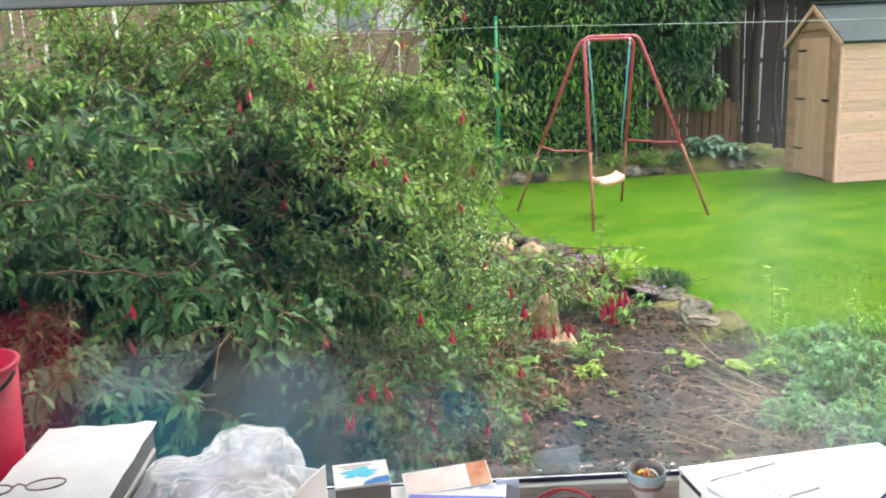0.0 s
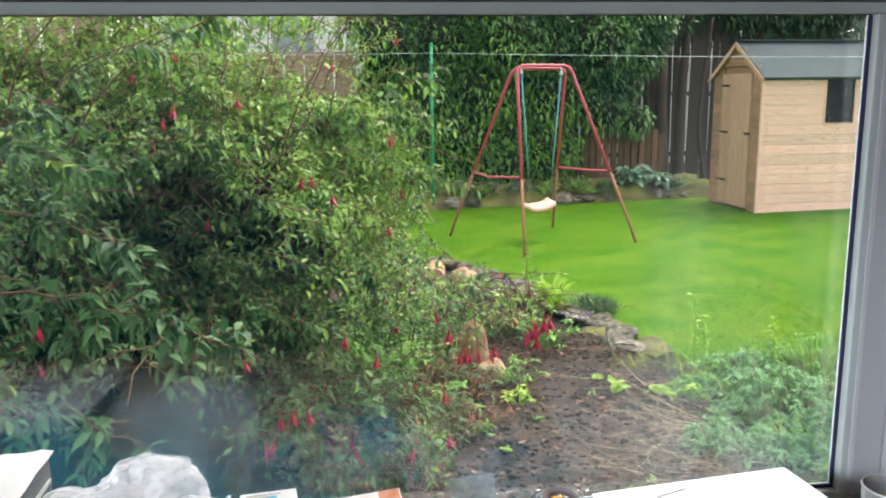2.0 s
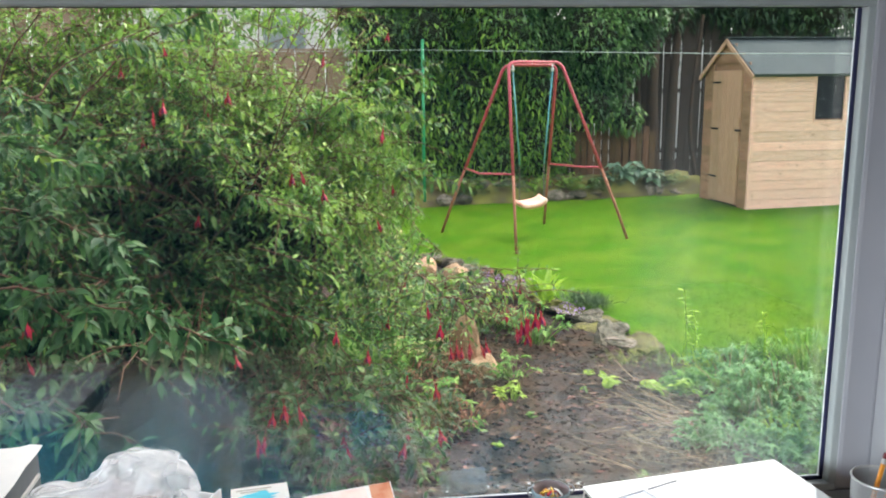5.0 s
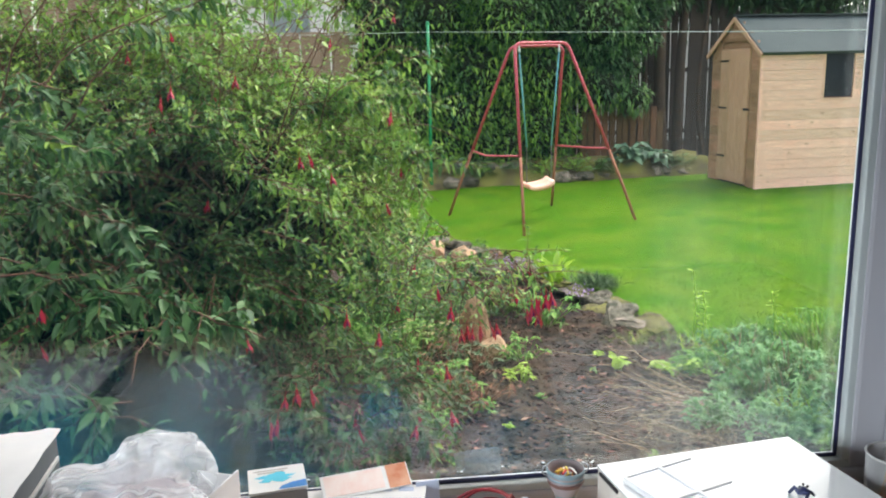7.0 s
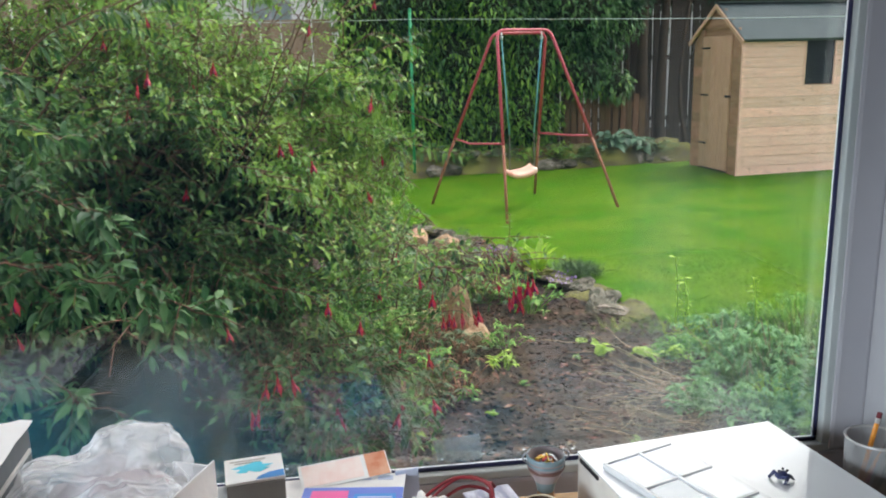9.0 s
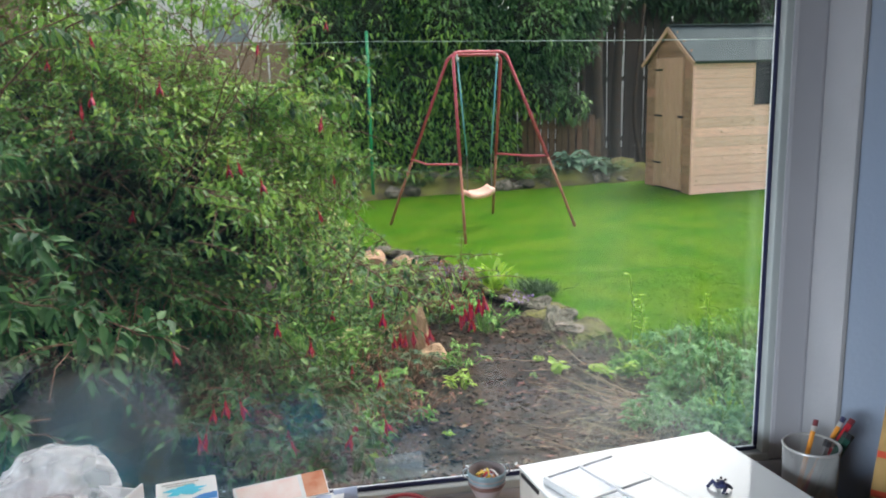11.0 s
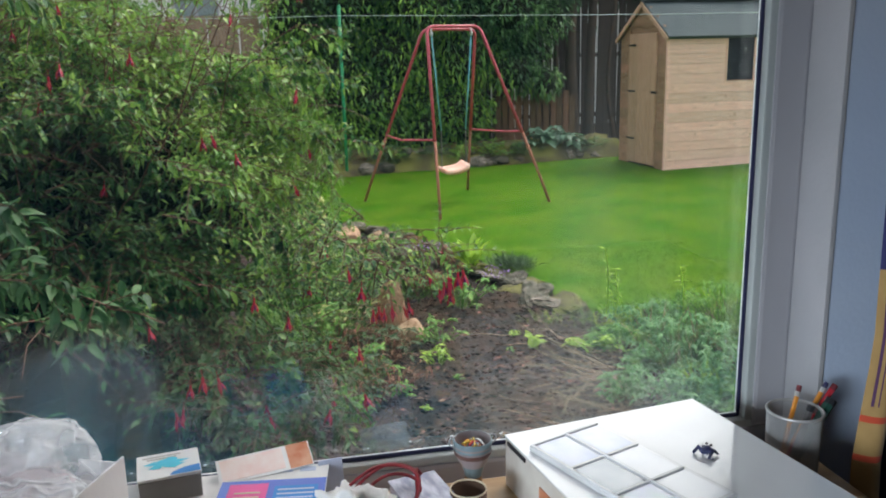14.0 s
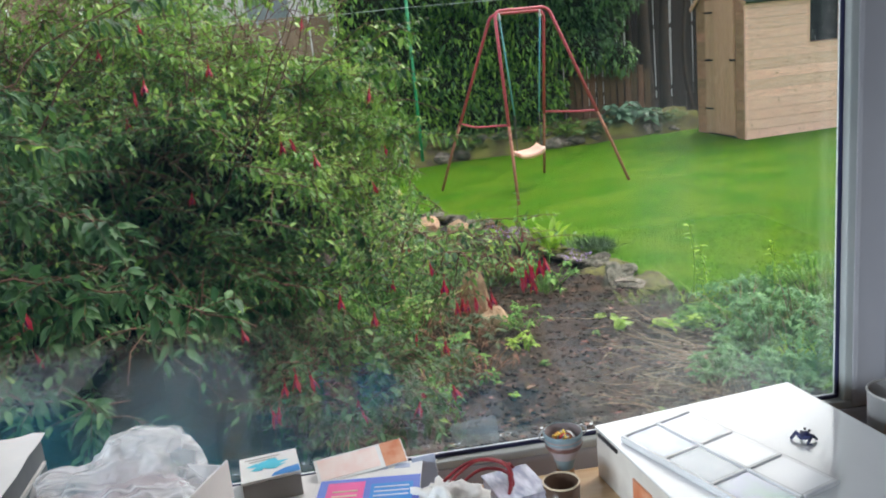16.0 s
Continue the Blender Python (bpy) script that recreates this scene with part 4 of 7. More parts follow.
for foot, belly, tip in (((-0.9, 2.3, 1.16), (-0.42, 2.2, 1.19), (-0.12, 2.2, 0.99)), ((-0.95, 2.2, 0.90), (-0.6, 2.12, 0.95), (-0.40, 2.1, 0.82)), ((-1.2, 2.6, 1.45), (-0.8, 2.4, 1.60), (-0.56, 2.38, 1.45)), ((-1.1, 2.6, 1.3), (-0.7, 2.4, 1.40), (-0.46, 2.35, 1.25)), ((-1.1, 2.7, 1.2), (-0.75, 2.3, 1.22), (-0.50, 2.25, 1.05))):
    stems.append((foot, belly, tip, 0.058))
for foot, belly, tip in (((-0.95, 2.7, 1.45), (-0.65, 2.8, 1.80), (-0.33, 3.0, 1.88)), ((-0.55, 3.8, 1.3), (0.1, 3.8, 1.6), (0.46, 3.9, 1.70)), ((-0.4, 3.9, 1.1), (0.2, 3.8, 1.38), (0.56, 3.8, 1.23)), ((-0.4, 3.9, 1.3), (0.1, 3.9, 1.62), (0.53, 3.9, 1.48))):
    stems.append((foot, belly, tip, 0.055))
for k in range(26):
    tip = np.array([rng.uniform(-1.9, -0.05), rng.uniform(2.9, 3.3), rng.uniform(0.75, 1.4)])
    foot = np.array([-0.9 + rng.normal() * 0.3, 4.1, 0.0])
    stems.append((foot, np.array([foot[0] * 0.5 + tip[0] * 0.5, 3.3, tip[2] + 0.5]), tip))
for k in range(22):
    tip = np.array([rng.uniform(-1.9, -0.85), rng.uniform(2.8, 3.3), rng.uniform(0.25, 0.8)])
    foot = np.array([-1.1 + rng.normal() * 0.3, 4.0, 0.0])
    stems.append((foot, np.array([foot[0] * 0.5 + tip[0] * 0.5, 3.4, tip[2] + 0.4]), tip))
CANES = (((-1.35, 3.5, 0.9), (-1.05, 3.0, 1.68), (-0.80, 2.95, 1.88), 0.0042), ((-1.15, 3.3, 0.9), (-0.78, 2.95, 1.76), (-0.33, 2.95, 1.87), 0.0042), ((-0.42, 3.6, 1.2), (-0.34, 3.1, 1.72), (-0.25, 3.0, 1.93), 0.0026), ((-0.25, 3.5, 1.2), (-0.03, 3.05, 1.72), (0.08, 3.1, 1.88), 0.0030), ((-0.05, 3.6, 1.3), (0.05, 3.1, 1.64), (0.10, 3.1, 1.80), 0.0026), ((-0.5, 3.4, 0.95), (-0.12, 3.0, 1.4), (0.02, 3.05, 1.66), 0.0030))
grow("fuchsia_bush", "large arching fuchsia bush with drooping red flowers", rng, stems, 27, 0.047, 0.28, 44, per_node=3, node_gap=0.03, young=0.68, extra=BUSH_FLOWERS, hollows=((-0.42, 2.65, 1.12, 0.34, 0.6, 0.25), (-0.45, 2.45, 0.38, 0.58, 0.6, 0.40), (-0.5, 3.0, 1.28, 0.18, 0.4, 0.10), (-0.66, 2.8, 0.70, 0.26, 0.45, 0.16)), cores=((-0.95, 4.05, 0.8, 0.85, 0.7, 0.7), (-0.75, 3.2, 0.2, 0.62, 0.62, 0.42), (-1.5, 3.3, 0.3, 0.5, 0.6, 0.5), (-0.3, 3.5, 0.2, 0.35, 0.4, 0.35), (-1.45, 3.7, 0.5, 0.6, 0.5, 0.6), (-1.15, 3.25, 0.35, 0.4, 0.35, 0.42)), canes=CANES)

rng = np.random.default_rng(33)
stems = []
for k in range(26):
    foot = np.array([0.02 + rng.normal() * 0.1, 3.0 + rng.normal() * 0.1, -0.02])
    a, e = rng.uniform(0, 2 * math.pi), rng.uniform(0.1, 1.3)
    tip = np.array([0.05 + 0.42 * math.cos(a) * math.cos(e), 2.95 + 0.42 * math.sin(a) * math.cos(e), 0.22 + 0.42 * math.sin(e)])
    stems.append((foot, np.array([(foot[0] + tip[0]) / 2, (foot[1] + tip[1]) / 2, tip[2] + 0.15]), tip))
grow("small_fuchsia", "low fuchsia plant with pink-red flowers below the window", rng, stems, 14, 0.05, 0.17, 5, extra=((-0.09, 2.6, 0.72), (-0.12, 2.58, 0.70), (-0.05, 2.6, 0.71), (-0.15, 2.6, 0.62), (-0.18, 2.61, 0.61), (0.09, 2.62, 0.56)), young=0.3)

rng = np.random.default_rng(35)
stems = []
for tip in ((0.62, 2.75, 0.98), (0.50, 2.8, 0.92), (0.72, 2.95, 0.98), (0.40, 2.9, 0.98), (0.80, 3.2, 0.86), (0.30, 3.1, 1.0)):
    foot = np.array([0.25 + rng.normal() * 0.08, 3.7 + rng.normal() * 0.08, -0.02])
    stems.append((foot, np.array([(foot[0] + tip[0]) / 2, 3.3, tip[2] + 0.12]), np.array(tip)))
grow("flowering_fuchsia", "slender fuchsia with clusters of hanging red flowers", rng, stems, 20, 0.04, 0.17, 4, extra=[(0.655 + dx, 2.62 + 0.3 * dx, 0.93 - 0.35 * abs(dx) + dz) for dx, dz in ((-0.03, 0), (-0.015, 0.02), (0.0, 0.03), (0.018, 0.03), (0.035, 0.05), (0.05, 0.06), (0.01, -0.01))] + [(0.45 + dx, 2.62, 0.87 + dz) for dx, dz in ((-0.03, 0), (-0.01, 0.01), (0.01, 0), (0.03, 0.01), (0.06, 0.0), (0.08, 0.01))] + [(0.39, 2.6, 0.95), (0.37, 2.6, 0.76), (0.38, 2.62, 0.60)], young=0.5)


# ---- garden: other plants of the bed ----
def clump(name, label, at, rng, count, reach, height, leaf_len, width, mat, droop=0.3, spread=0.7, category="plant", stalks=True):
    """A leafy clump: stalks rise from one foot and carry leaves."""
    root = thing(name, pose(*at), label, category)
    B, W, L, lines, radii = [], [], [], [], []
    for k in range(count):
        a, r = rng.uniform(0, 2 * math.pi), reach * math.sqrt(rng.random())
        tip = np.array([r * math.cos(a), r * math.sin(a), height * (1 - 0.55 * (r / reach) ** 2) * rng.uniform(0.35, 1.0)])
        foot = np.array([tip[0] * 0.35, tip[1] * 0.35, 0.0])
        u = np.linspace(0, 1, 5)[:, None]
        lines.append(foot + (tip - foot) * u + np.array([0, 0, 1]) * 0.06 * height * np.sin(math.pi * u))
        radii.append((0.0022, 0.0012))
        for q in range(5):
            d = np.array([math.cos(a + 1.26 * q), math.sin(a + 1.26 * q), rng.uniform(-0.2, 0.5)])
            B.append(tip)
            W.append(d + spread * rng.normal(size=3) * 0.4)
            L.append(leaf_len * rng.uniform(0.6, 1.2))
    v, f = leaves(np.array(B), np.array(W), np.array(L), rng.uniform(width * 0.8, width * 1.2, len(B)), droop, 0.12, rng)
    put("leaves", fast_mesh("leaves", v, f, mat), root)
    if stalks:
        put("stalks", fast_mesh("stalks", *tubes(lines, radii), mat, True), root)
    return root


rng = np.random.default_rng(51)
for k, (xx, yy, rr, hh) in enumerate([(2.25, 4.45, 0.3, 0.26), (2.6, 4.3, 0.4, 0.28), (2.2, 3.95, 0.32, 0.32), (2.75, 3.85, 0.4, 0.36), (2.35, 3.45, 0.34, 0.36), (2.9, 3.45, 0.45, 0.42), (3.2, 4.15, 0.45, 0.36), (2.15, 2.98, 0.30, 0.34), (1.98, 3.45, 0.2, 0.22), (2.7, 2.95, 0.4, 0.4), (1.72, 3.62, 0.14, 0.16), (1.95, 4.3, 0.18, 0.14), (2.0, 3.9, 0.16, 0.2)]):
    clump("weed_clump", "leafy pale green weeds crowding the bed edge", (xx, yy, -0.03), rng, int(70 + 950 * rr * rr), rr, hh * (0.7, 1.1, 0.85)[k % 3], (0.038, 0.033, 0.046)[k % 3], (0.42, 0.3)[k % 2], (M["blue_weed"], M["weed"], M["blue_weed"], M["weed"])[k % 4], droop=0.45, category="weeds")
for xx, yy in ((1.50, 4.36), (1.72, 4.28), (1.84, 4.2)):
    clump("broad_leaf_weed", "low weed with broad bright yellow-green leaves", (xx, yy, -0.02), rng, 4, 0.06, 0.09, 0.06, 0.7, M["lettuce"], droop=0.2, category="weed")
for k, (xx, yy, hh) in enumerate([(2.08, 4.75, 0.42), (2.13, 4.72, 0.3), (2.42, 4.45, 0.34)]):
    root = thing("tall_weed", pose(xx, yy, -0.01), "single tall thin pale green weed stem", "weed")
    line = arc([(0, 0, 0), (0.01, 0, hh * 0.5), (-0.01, 0.01, hh)], 5)
    put("stem", fast_mesh("stem", *tubes([line], [(0.006, 0.003)], 6), M["lettuce"], True), root)
    B = np.repeat(line[3:], 3, 0)
    v, f = leaves(B, rng.normal(size=B.shape) * (1, 1, 0.3) + (0, 0, 0.4), rng.uniform(0.03, 0.06, len(B)), np.full(len(B), 0.3), 0.2, 0.1, rng)
    put("leaves", fast_mesh("leaves", v, f, M["lettuce"]), root)
for xx, yy, rr, hh, nn in [(0.55, 4.2, 0.16, 0.22, 26), (0.75, 4.55, 0.2, 0.2, 30), (0.70, 3.98, 0.05, 0.07, 6), (0.55, 3.95, 0.14, 0.24, 26), (0.3, 5.2, 0.3, 0.4, 60), (0.7, 5.4, 0.3, 0.35, 60), (1.0, 5.6, 0.28, 0.3, 50), (1.3, 5.3, 0.22, 0.3, 40), (0.5, 6.2, 0.35, 0.4, 60), (0.9, 6.5, 0.3, 0.28, 50), (0.3, 7.2, 0.35, 0.45, 60), (0.1, 4.6, 0.3, 0.4, 50)]:
    clump("bed_plant", "small green leafy plant growing in the soil", (xx, yy, -0.03), rng, nn, rr, hh, 0.05, 0.4, (M["weed"], M["pale_leaf"], M["lavender"])[int(rng.integers(3))], category="plant")
for k in range(30):
    yy = rng.uniform(4.4, 6.9)
    xx = rng.uniform(0.05, min(float(np.interp(yy, EDGE_Y, EDGE_X)) - 0.35, 0.25 + 0.3 * (yy - 4.0)))
    clump("bed_plant", "small green leafy plant growing in the soil", (xx, yy, -0.03), rng, 34, rng.uniform(0.12, 0.26), rng.uniform(0.2, 0.5) * (1.2 - 0.5 * xx), 0.04, 0.4, (M["weed"], M["fuchsia_young"], M["lavender"], M["fuchsia"])[int(rng.integers(4))], category="plant")
for k in range(22):
    yy = rng.uniform(3.9, 7.2)
    xx = rng.uniform(0.3, min(float(np.interp(yy, EDGE_Y, EDGE_X)) - 0.2, 0.7 + 0.3 * (yy - 4.0)))
    clump("withered_plant", "withered red-brown plant drooping over the soil", (xx, yy, -0.02), rng, 26, rng.uniform(0.08, 0.2), rng.uniform(0.08, 0.26), 0.042, 0.26, M["dead_leaf"], droop=0.6, category="plant")
for xx, yy, hh in [(0.28, 8.0, 0.5), (0.40, 7.7, 0.42), (0.26, 7.6, 0.55), (0.24, 5.0, 0.86), (0.44, 5.25, 0.62), (0.36, 6.2, 0.60)]:
    root = clump("white_flowering_plant", "pale leafy plant with small white flower heads", (xx, yy, 0), rng, 60, 0.3, hh, 0.05, 0.4, M["pale_leaf"])
    for q in range(14):
        bm = bmesh.new()
        bmesh.ops.create_icosphere(bm, subdivisions=1, radius=0.0028 * yy)
        part("flower_head", bm, M["cream_petal"], root, m=pose(rng.uniform(-0.2, 0.2), rng.uniform(-0.2, 0.1), hh * rng.uniform(0.6, 0.92)))
lettuce = thing("bolting_lettuce", pose(1.54, 6.05, 0.0), "upright yellow-green leafy plant beside the edging stones", "plant")
n = 32
a = rng.uniform(0, 2 * math.pi, n)
B = np.stack([0.03 * np.cos(a), 0.03 * np.sin(a), rng.uniform(0.0, 0.16, n)], 1)
W = np.stack([np.cos(a), np.sin(a), rng.uniform(0.8, 2.8, n)], 1)
v, f = leaves(B, W, rng.uniform(0.10, 0.25, n), rng.uniform(0.28, 0.42, n), 0.25, 0.2, rng)
put("leaves", fast_mesh("leaves", v, f, M["lettuce"], True), lettuce)
for xx, yy in ((1.80, 6.02), (1.88, 5.9)):
    root = thing("lavender_tuft", pose(xx, yy, 0), "spiky grey-green tuft hanging over the edging", "plant")
    n = 420
    W = rng.normal(size=(n, 3)) * (0.6, 0.6, 0.3) + (0, 0, 0.9)
    v, f = simple_leaves(rng.normal(size=(n, 3)) * (0.06, 0.06, 0.01) + (0, 0, 0.03), W, rng.uniform(0.06, 0.15, n), np.full(n, 0.06), 0.25, rng)
    put("leaves", fast_mesh("leaves", v, f, M["lavender"]), root)
for xx, yy in ((0.33, 4.75), (0.42, 4.72), (0.62, 4.8)):
    root = thing("yellow_primrose", pose(xx, yy, 0.02), "pale yellow flowers on a small leafy plant", "flower")
    for q in range(7):
        v, f = simple_leaves(np.zeros((5, 3)), np.stack([np.cos(np.arange(5) * 1.257), np.sin(np.arange(5) * 1.257), np.full(5, 0.3)], 1), np.full(5, 0.03), np.full(5, 0.9), 0.0, rng)
        put("flower", fast_mesh("flower", v, f, M["cream_petal"]), root, pose(rng.normal() * 0.05, rng.normal() * 0.04, 0.12 + rng.random() * 0.06, -30))
for xx, yy in ((1.18, 6.68), (1.36, 6.5), (1.62, 5.6), (1.26, 6.6)):
    root = thing("violet_flower", pose(xx, yy, 0.1), "small pale violet flower cluster among the stones", "flower")
    v, f = simple_leaves(rng.normal(size=(40, 3)) * (0.05, 0.04, 0.02), rng.normal(size=(40, 3)) + (0, 0, 0.6), np.full(40, 0.02), np.full(40, 0.8), 0.0, rng)
    put("petals", fast_mesh("petals", v, f, M["violet_petal"]), root)
rng = np.random.default_rng(58)
for xx, yy, hh in [(1.92, 4.62, 0.2), (2.05, 4.5, 0.26), (2.3, 4.62, 0.24), (2.5, 4.6, 0.3), (2.75, 4.55, 0.28), (2.95, 4.6, 0.26), (1.85, 4.2, 0.18), (1.95, 3.85, 0.24), (2.2, 4.1, 0.36), (2.55, 4.0, 0.42), (2.05, 3.5, 0.3), (2.85, 4.2, 0.42), (1.7, 4.75, 0.14), (3.2, 4.6, 0.3)]:
    root = thing("grass_tuft", pose(xx, yy, -0.02), "uncut tuft of long pale grass at the bed edge", "grass")
    n = 70
    W = rng.normal(size=(n, 3)) * (0.45, 0.45, 0.1) + (0, 0, 1.0)
    v, f = simple_leaves(rng.normal(size=(n, 3)) * (0.06, 0.05, 0.004) + (0, 0, 0.01), W, rng.uniform(0.5, 1.15, n) * hh, np.full(n, 0.022), 0.4, rng)
    put("blades", fast_mesh("blades", v, f, M["lettuce"] if rng.random() < 0.35 else M["pale_leaf"]), root)
for xx, yy, hh in [(2.12, 4.15, 0.40), (2.3, 3.9, 0.42), (2.5, 4.25, 0.36), (2.02, 3.75, 0.34), (2.42, 3.6, 0.44), (2.7, 4.05, 0.42)]:
    root = thing("withered_stalks", pose(xx, yy, -0.02), "loose dry brown stalks standing among the weeds", "weeds")
    n = 16
    W = rng.normal(size=(n, 3)) * (0.35, 0.35, 0.1) + (0, 0, 1.0)
    v, f = simple_leaves(rng.normal(size=(n, 3)) * (0.07, 0.06, 0.004) + (0, 0, 0.01), W, rng.uniform(0.6, 1.15, n) * hh, np.full(n, 0.016), 0.3, rng)
    put("stalks", fast_mesh("stalks", v, f, M["dry"]), root)
for xx, yy, rr, hh, nn in [(1.02, 4.62, 0.13, 0.2, 22), (0.95, 4.32, 0.09, 0.12, 14), (0.42, 3.75, 0.1, 0.2, 18)]:
    clump("bed_plant", "small green leafy plant growing in the soil", (xx, yy, -0.03), rng, nn, rr, hh, 0.045, 0.35, (M["weed"], M["pale_leaf"], M["lettuce"])[int(rng.integers(3))], category="plant")
rng = np.random.default_rng(57)
for k in range(11):
    yy = rng.uniform(3.0, 4.6)
    xx = rng.uniform(0.45, 1.5) + 0.1 * (yy - 3.5)
    clump("seedling", "tiny green seedling sprouting from the bare soil", (xx, yy, float(ground_height(xx, yy))), rng, int(rng.integers(3, 7)), rng.uniform(0.015, 0.035), rng.uniform(0.02, 0.045), 0.024, 0.5, (M["weed"], M["lettuce"], M["pale_leaf"])[k % 3], category="seedling")
for xx in (4.0, 4.35):
    clump("hosta", "clump of broad blue-green leaves on the back border", (xx, 11.9, 0.1), rng, 16, 0.26, 0.42, 0.18, 0.62, M["hosta"], droop=0.5)
for xx in (0.8, 0.95, 1.3, 1.6, 1.8, 2.0, 2.2, 2.4, 2.55, 2.75, 2.9, 3.1, 3.3, 3.5, 3.75, 4.6, 4.8):
    clump("border_plant", "dark green leafy plant on the back border", (xx, 11.8 + rng.normal() * 0.12, 0.08), rng, 40, 0.28, 0.28, 0.06, 0.4, (M["hedge_light"], M["hedge"], M["lavender"])[int(rng.integers(3))], category="plant")
for k in range(20):
    xx = rng.uniform(0.5, 4.9)
    clump("bank_plant", "small withered plant on the mossy bank", (xx, 11.62 + 0.03 * xx + rng.uniform(0.0, 0.3), 0.17), rng, 18, rng.uniform(0.10, 0.2), rng.uniform(0.08, 0.2), 0.05, 0.3, (M["dead_leaf"], M["pale_leaf"], M["hedge_light"])[k % 3], category="plant")


# ---- garden: hedge and trees ----
def leafy_mass(name, label, rng, lumps, count, leaf_len, width, mats, category, core=True, droop=0.35, shell=0.3, facing=None, trunks=()):
    """A thick wall or crown of leaves: lumps are (x, y, z, rx, ry, rz); the leaves sit in the outer shell of each lump."""
    lumps = np.array(lumps, float)
    o = np.array([lumps[:, 0].mean(), lumps[:, 1].mean(), 0.0])
    root = thing(name, pose(*o), label, category)
    weight = lumps[:, 3] * lumps[:, 5]
    pick = rng.choice(len(lumps), count, p=weight / weight.sum())
    d = unit(rng.normal(size=(count, 3)))
    if facing is not None:
        d[:, 1] = np.where(rng.random(count) < facing, -np.abs(d[:, 1]), d[:, 1])
    r = 1 - shell * rng.random(count) ** 1.5 + 0.10 * rng.normal(size=count) * (rng.random(count) < 0.3)
    P = lumps[pick, :3] + d * lumps[pick, 3:6] * r[:, None]
    inside = np.zeros(count, bool)
    for q in lumps:
        inside |= (((P - q[:3]) / q[3:6]) ** 2).sum(1) < 0.42
    ok = ~inside & (P[:, 2] > 0.03)
    P, d = P[ok], d[ok]
    W = d * 0.5 + rng.normal(size=P.shape) * 0.55 + np.array([0, -0.25, -0.35])
    L = leaf_len * rng.uniform(0.6, 1.25, len(P))
    which = rng.random(len(P)) + 0.3 * np.sin(2.1 * P[:, 0] + 1.3 * P[:, 2]) + 0.38 * np.clip(1.55 - P[:, 2], -1.2, 1) + 0.55 * np.clip((2.2 - P[:, 0]) / 1.5, -0.5, 1) > 0.55
    for pickm, mat in ((~which, mats[0]), (which, mats[-1])):
        if pickm.any():
            v, f = leaves(P[pickm] - o, W[pickm], L[pickm], rng.uniform(width * 0.8, width * 1.2, pickm.sum()), droop, 0.12, rng)
            put("leaves", fast_mesh("leaves", v, f, mat), root)
    # dark lumps put the shade within the leaves into the shape
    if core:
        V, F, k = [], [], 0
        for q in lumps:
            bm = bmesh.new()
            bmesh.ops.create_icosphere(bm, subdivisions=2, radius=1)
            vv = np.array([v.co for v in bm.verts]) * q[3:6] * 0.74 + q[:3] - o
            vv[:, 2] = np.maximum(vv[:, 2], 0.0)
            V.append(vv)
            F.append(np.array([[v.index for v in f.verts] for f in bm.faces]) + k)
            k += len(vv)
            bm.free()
        put("shade_core", fast_mesh("shade_core", np.concatenate(V), np.concatenate(F), M["core"]), root, None, "dark lumps standing in for the shade inside")
    for line, r0, r1 in trunks:
        put("trunk", fast_mesh("trunk", *tubes([arc(line, 6) - o], [(r0, r1)], 9), M["bark"], True), root)
    return root


rng = np.random.default_rng(71)
lumps = [(0.55 + 0.62 * k + rng.normal() * 0.1, 12.75 + rng.normal() * 0.15, z + rng.normal() * 0.1, 0.62, 0.62, 0.62) for k in range(6) for z in (0.9, 1.6, 2.3, 3.0, 3.6)]
lumps = [q for q in lumps if not (q[0] > 3.3 and q[2] < 1.3)]
lumps += [(0.4 + 0.5 * k, 12.55, 0.5, 0.4, 0.35, 0.4) for k in range(6)]
lumps += [(4.0, 12.7, 2.6, 0.6, 0.6, 0.6), (4.1, 12.9, 3.4, 0.6, 0.6, 0.7), (4.0, 12.8, 1.75, 0.5, 0.5, 0.5), (3.75, 12.45, 1.3, 0.42, 0.35, 0.36), (4.25, 12.5, 1.15, 0.3, 0.3, 0.28), (0.25, 12.8, 2.9, 0.5, 0.5, 0.6), (4.5, 12.75, 2.7, 0.48, 0.42, 0.5), (4.6, 12.9, 3.4, 0.55, 0.5, 0.6), (4.4, 12.7, 2.1, 0.36, 0.36, 0.36)]
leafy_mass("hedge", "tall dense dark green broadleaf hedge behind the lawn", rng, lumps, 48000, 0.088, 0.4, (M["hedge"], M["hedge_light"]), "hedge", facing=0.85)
rng = np.random.default_rng(73)
lumps = [(5.0 + 0.9 * k + rng.normal() * 0.2, 14.2 + rng.normal() * 0.4, 3.3 + rng.normal() * 0.25, 0.85, 0.7, 0.75) for k in range(6)] + [(4.7, 13.9, 3.2, 0.7, 0.6, 0.6), (6.4, 14.0, 2.75, 0.7, 0.5, 0.4), (7.6, 13.9, 2.8, 0.8, 0.5, 0.45), (7.0, 14.1, 3.0, 0.8, 0.5, 0.6), (8.2, 14.1, 2.9, 0.8, 0.5, 0.7), (5.8, 14.1, 2.85, 0.6, 0.5, 0.5), (4.75, 13.2, 2.55, 0.4, 0.35, 0.4), (5.15, 13.3, 2.7, 0.4, 0.35, 0.35)]
